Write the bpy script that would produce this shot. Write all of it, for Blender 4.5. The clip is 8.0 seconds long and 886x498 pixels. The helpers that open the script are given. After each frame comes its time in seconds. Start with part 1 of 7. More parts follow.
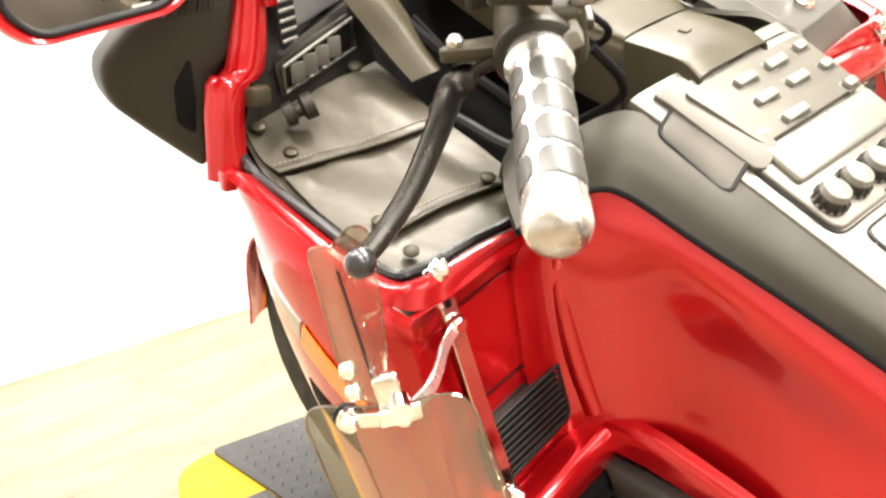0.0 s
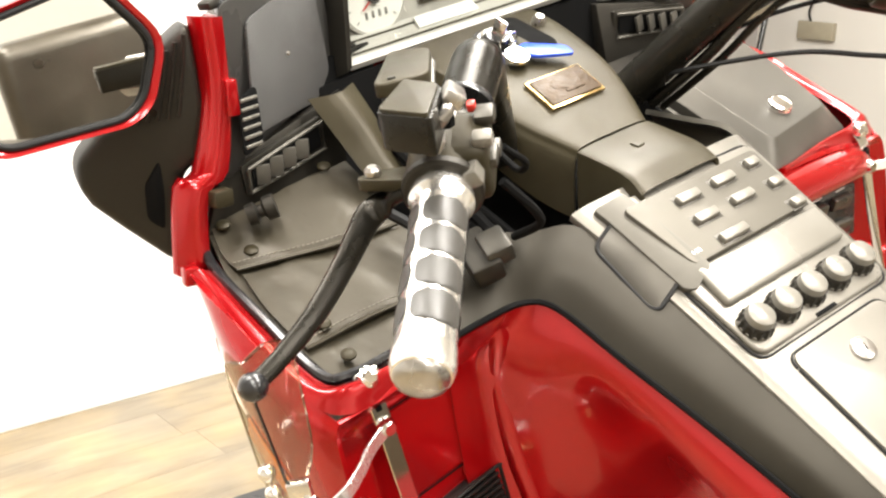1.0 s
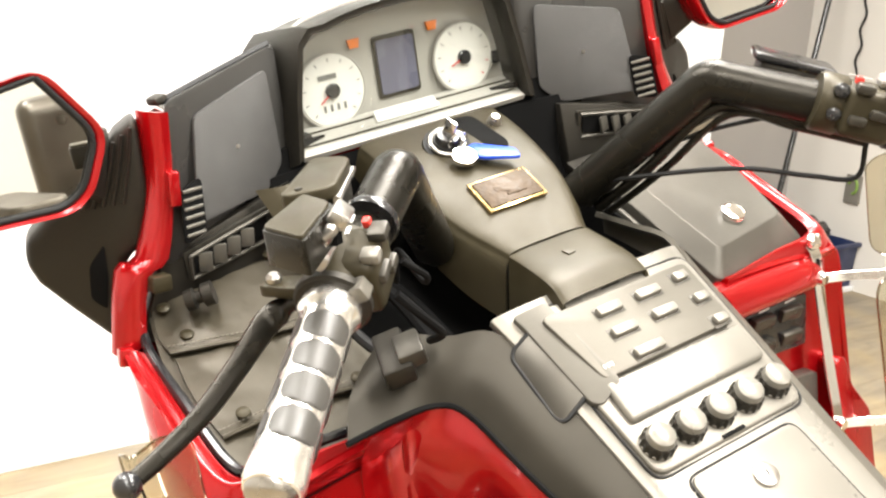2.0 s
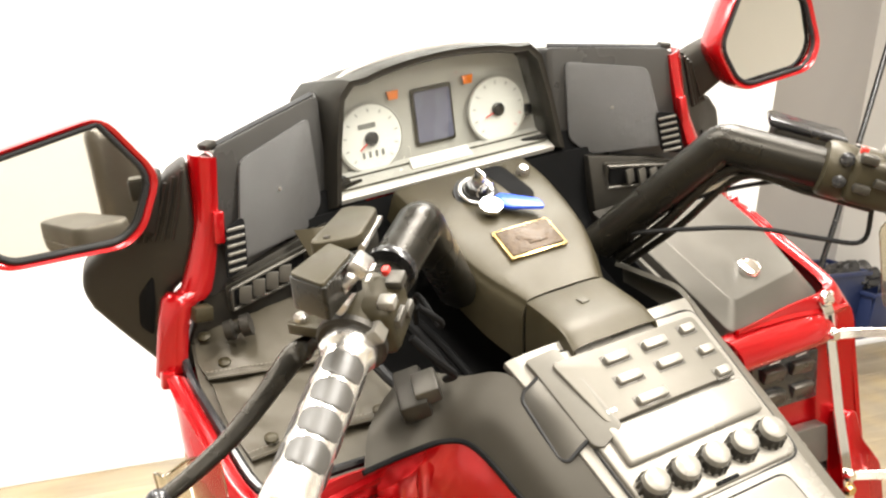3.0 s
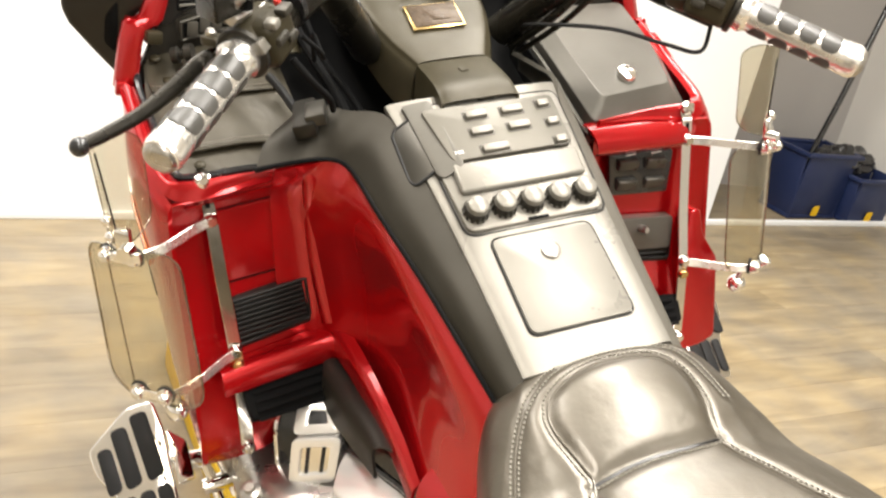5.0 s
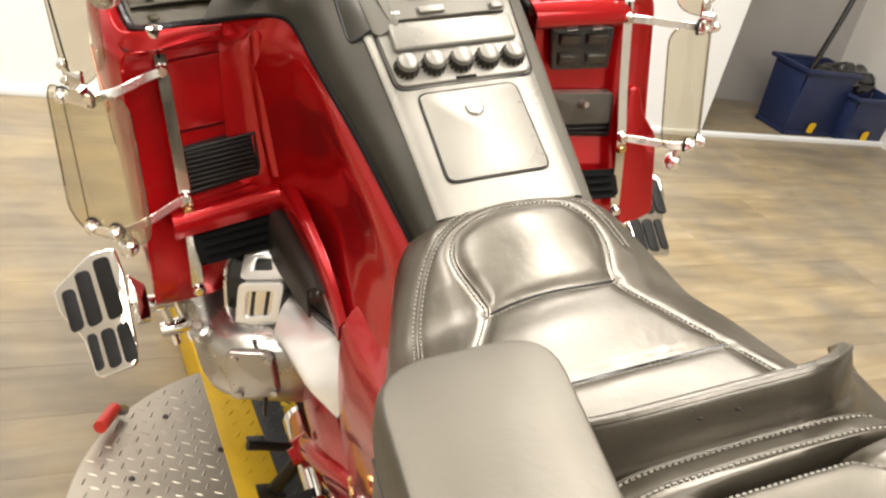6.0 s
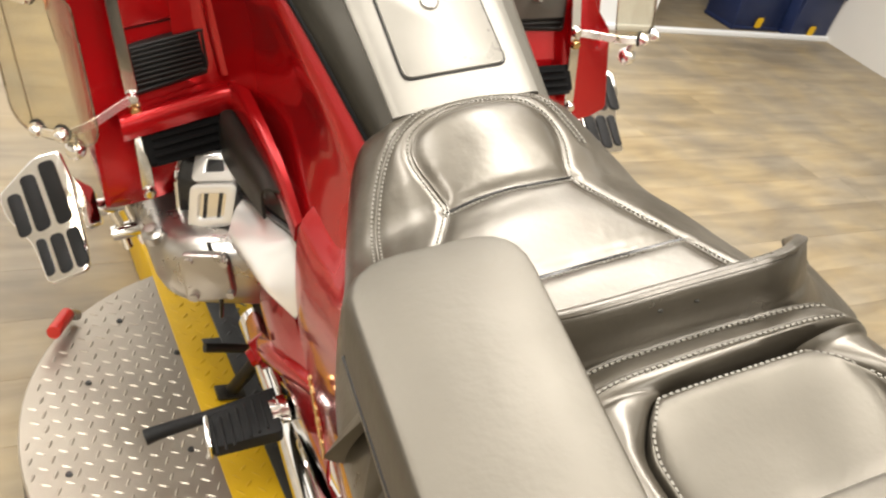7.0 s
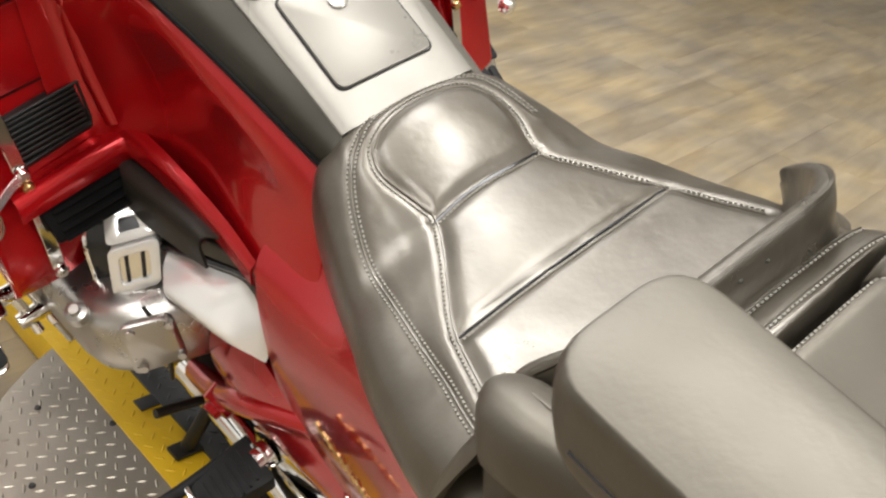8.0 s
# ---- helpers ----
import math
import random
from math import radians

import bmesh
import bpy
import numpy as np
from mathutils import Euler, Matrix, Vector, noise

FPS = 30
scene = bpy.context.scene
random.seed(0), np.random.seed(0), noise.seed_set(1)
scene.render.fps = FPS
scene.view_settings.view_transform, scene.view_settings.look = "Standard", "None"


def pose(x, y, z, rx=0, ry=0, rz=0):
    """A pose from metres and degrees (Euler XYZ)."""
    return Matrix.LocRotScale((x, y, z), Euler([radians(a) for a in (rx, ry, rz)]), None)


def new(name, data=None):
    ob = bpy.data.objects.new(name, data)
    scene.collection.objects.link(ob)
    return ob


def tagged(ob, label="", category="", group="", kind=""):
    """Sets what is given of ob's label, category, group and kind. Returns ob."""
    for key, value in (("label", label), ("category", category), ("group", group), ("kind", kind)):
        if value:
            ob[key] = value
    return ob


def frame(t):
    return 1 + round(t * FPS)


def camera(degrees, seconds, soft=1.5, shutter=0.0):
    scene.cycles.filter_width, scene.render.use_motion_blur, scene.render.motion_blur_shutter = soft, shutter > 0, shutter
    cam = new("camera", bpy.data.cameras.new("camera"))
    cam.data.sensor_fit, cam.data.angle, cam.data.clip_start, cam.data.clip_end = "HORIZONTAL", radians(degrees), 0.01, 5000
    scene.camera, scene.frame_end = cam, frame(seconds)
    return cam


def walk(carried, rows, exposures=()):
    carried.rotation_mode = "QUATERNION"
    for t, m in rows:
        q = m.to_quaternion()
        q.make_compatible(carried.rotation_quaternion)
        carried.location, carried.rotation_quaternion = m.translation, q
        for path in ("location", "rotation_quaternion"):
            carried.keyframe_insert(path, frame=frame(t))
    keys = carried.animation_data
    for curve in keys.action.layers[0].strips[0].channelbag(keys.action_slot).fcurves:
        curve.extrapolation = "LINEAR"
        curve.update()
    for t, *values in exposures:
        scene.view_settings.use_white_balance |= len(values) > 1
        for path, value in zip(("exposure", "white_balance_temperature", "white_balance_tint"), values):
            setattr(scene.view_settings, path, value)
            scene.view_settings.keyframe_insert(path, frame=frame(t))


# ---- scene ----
cam = camera(46.9, 8.0, soft=2.3, shutter=0.2)
METRES, EYE, TILT, LEAN, TURN = 1.2, 1.0627, -18.23, -0.714, -41.306
OX, OY = -1.0886, -0.3090
ROWS = [
    (0.0, 0.0, 0.0, 0.0, 0.0, 0.0, -0.0),
    (0.5, 0.0533, -0.0221, 0.0358, 2.44, 2.4, -0.81),
    (1.0, 0.1086, -0.0321, 0.0587, 4.57, 1.7, -2.33),
    (1.5, 0.1656, -0.0374, 0.0873, 6.25, 2.38, -3.34),
    (2.0, 0.2125, -0.0447, 0.1068, 7.44, 4.24, -5.62),
    (3.5, 0.2758, -0.148, 0.1147, 11.01, 5.05, -8.56),
    (4.0, 0.3065, -0.2128, 0.0857, 7.57, 1.16, -11.03),
    (4.5, 0.3693, -0.2499, 0.0672, 9.11, -0.7, -12.41),
    (5.0, 0.4627, -0.2691, 0.0514, 12.58, -3.59, -16.45),
    (6.5, 0.6042, -0.3342, 0.0115, 13.96, -11.18, -19.28),
    (7.0, 0.5793, -0.3199, 0.0141, 10.72, -13.08, -18.34),
    (7.5, 0.4973, -0.2956, 0.0215, 1.86, -11.55, -11.52),
    (8.0, 0.4037, -0.2677, 0.0261, -3.28, -13.39, -6.58),
]
walk(cam, [(t, pose(OX, OY, EYE, TILT, LEAN, TURN) @ pose(METRES * x, METRES * y, METRES * z, 90 + pitch, roll, yaw)) for t, x, y, z, yaw, pitch, roll in ROWS],
     exposures=[(0.0, 0.72, 6400, 10), (0.25, 0.45, 6400, 10), (0.6, 0.38, 6400, 10), (1.2, 0.10, 6400, 10), (2.0, 0.30, 6350, 10), (2.6, 0.31, 6400, 10), (3.5, 0.27, 6400, 10), (4.0, 0.05, 6400, 10), (4.5, 0.01, 6350, 10), (5.0, -0.16, 6400, 10), (5.2, -0.24, 6400, 10), (6.4, -0.35, 6400, 10), (7.2, -0.25, 6250, 10), (7.5, -0.24, 6100, 10), (8.0, -0.61, 6000, 10)])

from mathutils.bvhtree import BVHTree

# ---- light ----
world = bpy.data.worlds.new("room_air")
world.use_nodes = True
scene.world = world
world.node_tree.nodes["Background"].inputs[0].default_value = (0.9, 0.95, 1.0, 1)
world.node_tree.nodes["Background"].inputs[1].default_value = 0.01


def ceiling_lamp(x, y, sx, sy, watts, colour=(1.0, 0.95, 0.875)):
    data = bpy.data.lights.new("ceiling_lamp", "AREA")
    data.shape, data.size, data.size_y, data.energy, data.color = "RECTANGLE", sx, sy, watts, colour
    ob = new("ceiling_lamp", data)
    ob.location = (x, y, 2.93)
    return ob


# None in view; wall wash and rear lamps added to brighten wall and chrome.
for lx, ly, w, across in ((-2.0, 1.9, 44, 0.6), (-1.2, 0.9, 68, 0.6), (0.35, 0.9, 85, 0.6), (1.15, 1.75, 45, 0.6), (2.6, 0.9, 12, 0.6), (-1.3, -0.9, 60, 0.6), (0.40, -0.5, 100, 0.6), (-1.5, -2.9, 60, 0.6), (1.4, -2.9, 110, 1.2), (-0.6, -4.7, 25, 1.2), (2.4, -4.7, 25, 1.2)):
    ceiling_lamp(lx, ly, across, 1.2, w)

# ---- materials ----


def material(name, colour, rough=0.5, metal=0.0, coat=0.0, spec=0.5, var=0.12, scale=30.0, bump=0.0, bump_scale=400.0, rough_var=0.1, crease=0.0, scuff=0.0, tint=None):
    """A surface with colour and gloss that vary at two scales, and a fine relief."""
    m = bpy.data.materials.new(name)
    m.use_nodes = True
    nt = m.node_tree
    n, l = nt.nodes, nt.links
    b = n["Principled BSDF"]
    b.inputs["Metallic"].default_value = metal
    b.inputs["Coat Weight"].default_value = coat
    b.inputs["Coat Roughness"].default_value = 0.06
    b.inputs["Specular IOR Level"].default_value = spec
    if tint:
        b.inputs["Specular Tint"].default_value = (*tint, 1)
    tc = n.new("ShaderNodeTexCoord")
    big = n.new("ShaderNodeTexNoise")
    big.inputs["Scale"].default_value = scale
    big.inputs["Detail"].default_value = 5
    l.new(tc.outputs["Object"], big.inputs["Vector"])
    mix = n.new("ShaderNodeMix")
    mix.data_type = "RGBA"
    mix.inputs[6].default_value = tuple(c * (1 - var) for c in colour) + (1,)
    mix.inputs[7].default_value = tuple(min(1, c * (1 + var)) for c in colour) + (1,)
    l.new(big.outputs["Fac"], mix.inputs[0])
    l.new(mix.outputs[2], b.inputs["Base Color"])
    if scuff:
        sn = n.new("ShaderNodeTexNoise")
        sn.inputs["Scale"].default_value, sn.inputs["Detail"].default_value, sn.inputs["Roughness"].default_value = 9.0, 5, 0.55
        l.new(tc.outputs["Object"], sn.inputs["Vector"])
        sr = n.new("ShaderNodeMapRange")
        sr.inputs[1].default_value, sr.inputs[2].default_value, sr.inputs[3].default_value, sr.inputs[4].default_value = 0.42, 0.80, 0.0, scuff
        l.new(sn.outputs["Fac"], sr.inputs[0])
        sm = n.new("ShaderNodeMix")
        sm.data_type = "RGBA"
        sm.inputs[7].default_value = tuple(min(1, c * 3.2 + 0.03) for c in colour) + (1,)
        l.new(sr.outputs[0], sm.inputs[0])
        l.new(mix.outputs[2], sm.inputs[6])
        l.new(sm.outputs[2], b.inputs["Base Color"])
    mr = n.new("ShaderNodeMapRange")
    mr.inputs[1].default_value, mr.inputs[2].default_value = 0.3, 0.7
    mr.inputs[3].default_value, mr.inputs[4].default_value = max(0.02, rough - rough_var), min(1, rough + rough_var)
    l.new(big.outputs["Fac"], mr.inputs[0])
    l.new(mr.outputs[0], b.inputs["Roughness"])
    if bump:
        fine = n.new("ShaderNodeTexNoise")
        fine.inputs["Scale"].default_value = bump_scale
        fine.inputs["Detail"].default_value = 3
        l.new(tc.outputs["Object"], fine.inputs["Vector"])
        bp = n.new("ShaderNodeBump")
        bp.inputs["Strength"].default_value = bump
        bp.inputs["Distance"].default_value = 0.001
        if crease:
            wr = n.new("ShaderNodeTexNoise")
            wr.inputs["Scale"].default_value, wr.inputs["Detail"].default_value, wr.inputs["Distortion"].default_value = 11.0, 3, 0.25
            l.new(tc.outputs["Object"], wr.inputs["Vector"])
            bw = n.new("ShaderNodeBump")
            bw.inputs["Strength"].default_value, bw.inputs["Distance"].default_value = crease, 0.006
            l.new(wr.outputs["Fac"], bw.inputs["Height"])
            l.new(bw.outputs["Normal"], bp.inputs["Normal"])
        l.new(fine.outputs["Fac"], bp.inputs["Height"])
        l.new(bp.outputs["Normal"], b.inputs["Normal"])
    return m


def glassy(name, colour, rough=0.02, face=0.035, haze=0.0):
    """Thin acrylic or glass: mostly clear, with a reflecting face."""
    m = bpy.data.materials.new(name)
    m.use_nodes = True
    nt = m.node_tree
    n, l = nt.nodes, nt.links
    out = n["Material Output"]
    n.remove(n["Principled BSDF"])
    tr = n.new("ShaderNodeBsdfTransparent")
    tr.inputs[0].default_value = (*colour, 1)
    gl = n.new("ShaderNodeBsdfGlossy")
    gl.inputs["Roughness"].default_value = rough
    fr = n.new("ShaderNodeLayerWeight")
    fr.inputs["Blend"].default_value = 0.5
    pw = n.new("ShaderNodeMath")
    pw.operation = "POWER"
    pw.inputs[1].default_value = 4.0
    l.new(fr.outputs["Facing"], pw.inputs[0])
    ad = n.new("ShaderNodeMath")
    ad.operation = "MULTIPLY_ADD"
    ad.inputs[1].default_value, ad.inputs[2].default_value = 0.6, face
    l.new(pw.outputs[0], ad.inputs[0])
    mx = n.new("ShaderNodeMixShader")
    l.new(ad.outputs[0], mx.inputs[0])
    body = tr
    if haze:
        milk = n.new("ShaderNodeBsdfDiffuse")
        milk.inputs[0].default_value = (0.42, 0.38, 0.27, 1)
        body = n.new("ShaderNodeMixShader")
        body.inputs[0].default_value = haze
        l.new(tr.outputs[0], body.inputs[1])
        l.new(milk.outputs[0], body.inputs[2])
    l.new(body.outputs[0], mx.inputs[1])
    l.new(gl.outputs[0], mx.inputs[2])
    l.new(mx.outputs[0], out.inputs["Surface"])
    return m


RED = material("candy_red_paint", (0.42, 0.0040, 0.0068), 0.20, 0.55, 0.6, var=0.05, scale=6, rough_var=0.03)
SHEEN = (1.0, 0.93, 0.81)
BLACKP = material("black_textured_plastic", (0.013, 0.0120, 0.0100), 0.44, spec=0.34, bump=0.22, bump_scale=1400, var=0.15, scale=12, tint=SHEEN)
OLIVE = material("worn_charcoal_plastic", (0.023, 0.0190, 0.0095), 0.42, spec=0.30, bump=0.18, bump_scale=1400, var=0.15, scale=14, scuff=0.28, tint=SHEEN)
BARB = material("handlebar_black", (0.0075, 0.0070, 0.0055), 0.30, spec=0.26, bump=0.12, bump_scale=1400, var=0.2, scale=20, tint=SHEEN)
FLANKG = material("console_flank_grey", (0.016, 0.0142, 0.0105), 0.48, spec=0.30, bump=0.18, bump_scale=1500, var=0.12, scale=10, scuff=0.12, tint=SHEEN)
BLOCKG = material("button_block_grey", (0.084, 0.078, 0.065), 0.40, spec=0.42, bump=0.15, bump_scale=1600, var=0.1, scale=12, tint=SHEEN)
LIDG = material("pocket_lid_grey", (0.052, 0.049, 0.042), 0.40, spec=0.5, bump=0.2, bump_scale=1300, var=0.12, scale=9, scuff=0.2, tint=SHEEN)
GREYP = material("console_grey_plastic", (0.150, 0.142, 0.124), 0.30, spec=0.75, bump=0.15, bump_scale=1600, var=0.10, scale=7, scuff=0.06, tint=SHEEN)
SPKP = material("speaker_panel_plastic", (0.042, 0.041, 0.039), 0.34, spec=0.55, bump=0.15, bump_scale=1500, var=0.12, scale=10)
DARKP = material("side_grey_plastic", (0.026, 0.0245, 0.0205), 0.36, spec=0.55, bump=0.18, bump_scale=1500, var=0.12, scale=10, tint=SHEEN)
GLOSSB = material("gloss_black", (0.012, 0.012, 0.013), 0.22, coat=0.3, var=0.2)
# Near-black: shade painted into hollows and slots; also black seals and hoses.
DEEP = material("shade_and_trim_black", (0.004, 0.004, 0.004), 0.8, spec=0.1, var=0.3, scale=20)
VENTB = material("vent_black", (0.011, 0.0105, 0.0095), 0.5, spec=0.3, bump=0.15, bump_scale=900)
RUBBER = material("black_rubber", (0.012, 0.012, 0.012), 0.58, spec=0.22, bump=0.2, bump_scale=700)
PADGREY = material("grey_grip_rubber", (0.055, 0.052, 0.047), 0.40, var=0.1, bump=0.15, bump_scale=1500)
# These two chromes hold diffuse white in place of bright room reflections.
CAPC = material("soft_chrome_reflection", (0.94, 0.93, 0.91), 0.18, 0.6, var=0.03, rough_var=0.03)
CHROMEW = material("chrome_white_reflection", (0.94, 0.93, 0.91), 0.18, 0.45, var=0.02, rough_var=0.02)
GRIPC = material("brushed_chrome", (0.90, 0.88, 0.84), 0.24, 0.9, var=0.05, scale=40, rough_var=0.08)
CHROME = material("chrome", (0.86, 0.85, 0.83), 0.07, 1.0, var=0.03, rough_var=0.03)
SATIN = material("cast_aluminium", (0.46, 0.44, 0.41), 0.30, 0.95, var=0.10, scale=25, bump=0.12, bump_scale=250, rough_var=0.06)
VINYL = material("pleated_vinyl", (0.030, 0.0255, 0.0165), 0.42, spec=0.38, bump=0.5, bump_scale=60, var=0.3, scale=14, crease=0.8, scuff=0.12, tint=SHEEN)
LEATHER = material("black_leather", (0.026, 0.0218, 0.0152), 0.36, coat=0.24, spec=1.0, bump=0.40, bump_scale=95, var=0.35, scale=12, rough_var=0.10, crease=0.32, scuff=0.25, tint=(1.0, 0.91, 0.77))
LEATHER.node_tree.nodes["Principled BSDF"].inputs["Coat Roughness"].default_value = 0.22
ARMHIDE = material("smooth_black_leather", (0.024, 0.0205, 0.0145), 0.48, spec=1.0, bump=0.22, bump_scale=160, var=0.25, scale=10, rough_var=0.05, crease=0.14, scuff=0.2, tint=(1.0, 0.91, 0.76))
STITCH = material("pale_thread", (0.17, 0.155, 0.125), 0.6)
GOLD = material("gold_trim", (0.62, 0.45, 0.20), 0.25, 1.0, var=0.1)
BRONZE = material("bronze_relief", (0.045, 0.028, 0.014), 0.42, 0.25, spec=0.3, var=0.6, scale=120, bump=1.0, bump_scale=140)
BLUE = material("blue_plastic", (0.01, 0.06, 0.55), 0.35, var=0.1)
REDB = material("red_plastic", (0.55, 0.03, 0.02), 0.4)
ORANGE = material("amber_lens", (0.9, 0.22, 0.02), 0.2, coat=0.5)
WHITED = material("dial_white", (0.72, 0.71, 0.68), 0.5, var=0.05)
SILVERD = material("dash_silver", (0.40, 0.385, 0.355), 0.42, 0.1, var=0.08, scale=20)
LCD = material("display_grey_blue", (0.12, 0.12, 0.17), 0.25, var=0.15)
INK = material("dial_ink", (0.16, 0.16, 0.15), 0.6)
SMOKE = glassy("smoked_acrylic", (0.88, 0.85, 0.76), face=0.06, haze=0.10)
EDGE = glassy("acrylic_edge", (0.62, 0.59, 0.50), face=0.2)
CLEAR = glassy("clear_acrylic", (0.96, 0.97, 0.96))
MIRROR = material("mirror_glass", (0.78, 0.78, 0.76), 0.015, 1.0, var=0.0, rough_var=0.0)
WALLW = material("white_wall_paint", (0.78, 0.80, 0.82), 0.6, bump=0.15, bump_scale=220, var=0.03, scale=1.2)
WALLO = material("off_white_wall_paint", (0.60, 0.58, 0.54), 0.6, bump=0.15, bump_scale=220, var=0.04, scale=1.2)
WALLG = material("grey_wall_paint", (0.34, 0.325, 0.31), 0.6, bump=0.15, bump_scale=220, var=0.05, scale=1.2)
WALLB = material("beige_wall_paint", (0.80, 0.78, 0.72), 0.6, bump=0.15, bump_scale=220, var=0.04, scale=1.2)
CEIL = material("ceiling_white", (0.84, 0.83, 0.80), 0.8, var=0.03, scale=2)
ALU = material("tread_plate_aluminium", (0.43, 0.385, 0.32), 0.42, 0.75, var=0.14, scale=9, bump=0.15, bump_scale=300)
YELLOW = material("safety_yellow_paint", (0.66, 0.41, 0.008), 0.5, spec=0.3, var=0.12, scale=18, bump=0.2, bump_scale=300)
BLACKT = material("black_tread_plate", (0.035, 0.035, 0.036), 0.45, var=0.3, scale=18, bump=0.2, bump_scale=300)
CRATE = material("blue_tote_plastic", (0.010, 0.019, 0.066), 0.45, var=0.15, scale=10)


def plank_material():
    """Pale oak boards: grain along the board, tone by board."""
    m = bpy.data.materials.new("oak_plank")
    m.use_nodes = True
    n, l = m.node_tree.nodes, m.node_tree.links
    b = n["Principled BSDF"]
    tc = n.new("ShaderNodeTexCoord")
    oi = n.new("ShaderNodeObjectInfo")
    off = n.new("ShaderNodeVectorMath")
    off.operation = "ADD"
    mul = n.new("ShaderNodeMath")
    mul.operation = "MULTIPLY"
    mul.inputs[1].default_value = 37.0
    l.new(oi.outputs["Random"], mul.inputs[0])
    l.new(tc.outputs["Object"], off.inputs[0])
    l.new(mul.outputs[0], off.inputs[1])
    mp = n.new("ShaderNodeMapping")
    mp.inputs["Scale"].default_value = (1.0, 5.0, 1.0)
    l.new(off.outputs[0], mp.inputs[0])
    g = n.new("ShaderNodeTexNoise")
    g.inputs["Scale"].default_value, g.inputs["Detail"].default_value = 3.2, 6
    g.inputs["Distortion"].default_value = 0.6
    l.new(mp.outputs[0], g.inputs["Vector"])
    ramp = n.new("ShaderNodeValToRGB")
    ramp.color_ramp.elements[0].position, ramp.color_ramp.elements[0].color = 0.28, (0.212, 0.158, 0.086, 1)
    ramp.color_ramp.elements[1].position, ramp.color_ramp.elements[1].color = 0.72, (0.345, 0.274, 0.163, 1)
    l.new(g.outputs["Fac"], ramp.inputs[0])
    hue = n.new("ShaderNodeHueSaturation")
    mr = n.new("ShaderNodeMapRange")
    mr.inputs[3].default_value, mr.inputs[4].default_value = 0.9, 1.08
    l.new(oi.outputs["Random"], mr.inputs[0])
    l.new(mr.outputs[0], hue.inputs["Value"])
    l.new(ramp.outputs[0], hue.inputs["Color"])
    patch = n.new("ShaderNodeTexNoise")
    patch.inputs["Scale"].default_value, patch.inputs["Detail"].default_value = 5.0, 6
    geo = n.new("ShaderNodeNewGeometry")
    l.new(geo.outputs["Position"], patch.inputs["Vector"])
    pr = n.new("ShaderNodeMapRange")
    pr.inputs[1].default_value, pr.inputs[2].default_value, pr.inputs[3].default_value, pr.inputs[4].default_value = 0.34, 0.66, 0.74, 1.08
    l.new(patch.outputs["Fac"], pr.inputs[0])
    tone = n.new("ShaderNodeHueSaturation")
    ps = n.new("ShaderNodeMapRange")
    ps.inputs[1].default_value, ps.inputs[2].default_value, ps.inputs[3].default_value, ps.inputs[4].default_value = 0.34, 0.66, 0.72, 1.02
    l.new(patch.outputs["Fac"], ps.inputs[0])
    l.new(ps.outputs[0], tone.inputs["Saturation"])
    l.new(pr.outputs[0], tone.inputs["Value"])
    l.new(hue.outputs[0], tone.inputs["Color"])
    l.new(tone.outputs[0], b.inputs["Base Color"])
    b.inputs["Roughness"].default_value = 0.42
    b.inputs["Specular IOR Level"].default_value = 0.5
    bp = n.new("ShaderNodeBump")
    bp.inputs["Strength"].default_value, bp.inputs["Distance"].default_value = 0.15, 0.002
    l.new(g.outputs["Fac"], bp.inputs["Height"])
    l.new(bp.outputs["Normal"], b.inputs["Normal"])
    return m


PLANK = plank_material()


def mesh_material():
    """Speaker cloth: a fine perforated weave as relief and tone."""
    m = material("speaker_mesh", (0.05, 0.05, 0.05), 0.45)
    n, l = m.node_tree.nodes, m.node_tree.links
    b = n["Principled BSDF"]
    tc = n.new("ShaderNodeTexCoord")
    sp = n.new("ShaderNodeSeparateXYZ")
    l.new(tc.outputs["Object"], sp.inputs[0])
    waves = []
    for axis in ("X", "Z"):
        k = n.new("ShaderNodeMath")
        k.operation = "MULTIPLY"
        k.inputs[1].default_value = 2 * math.pi / 0.0030
        l.new(sp.outputs[axis], k.inputs[0])
        w = n.new("ShaderNodeMath")
        w.operation = "SINE"
        l.new(k.outputs[0], w.inputs[0])
        waves.append(w)
    v = n.new("ShaderNodeMath")
    v.operation = "MULTIPLY"
    l.new(waves[0].outputs[0], v.inputs[0])
    l.new(waves[1].outputs[0], v.inputs[1])
    tone = n.new("ShaderNodeMapRange")
    tone.inputs[1].default_value, tone.inputs[2].default_value = -0.15, 0.35
    l.new(v.outputs[0], tone.inputs[0])
    mx2 = n.new("ShaderNodeMix")
    mx2.data_type = "RGBA"
    mx2.inputs[6].default_value, mx2.inputs[7].default_value = (0.110, 0.107, 0.103, 1), (0.006, 0.006, 0.006, 1)
    l.new(tone.outputs[0], mx2.inputs[0])
    l.new(mx2.outputs[2], b.inputs["Base Color"])
    bp = n.new("ShaderNodeBump")
    bp.inputs["Strength"].default_value, bp.inputs["Distance"].default_value = 0.7, 0.0008
    l.new(v.outputs[0], bp.inputs["Height"])
    bp.invert = True
    l.new(bp.outputs["Normal"], b.inputs["Normal"])
    return m


MESH = mesh_material()

# ---- tools ----


def thing(name, label, category, m=None, group="", kind=""):
    ob = new(name)
    ob.empty_display_size = 0.05
    if m is not None:
        ob.matrix_world = m
    return tagged(ob, label, category, group, kind)


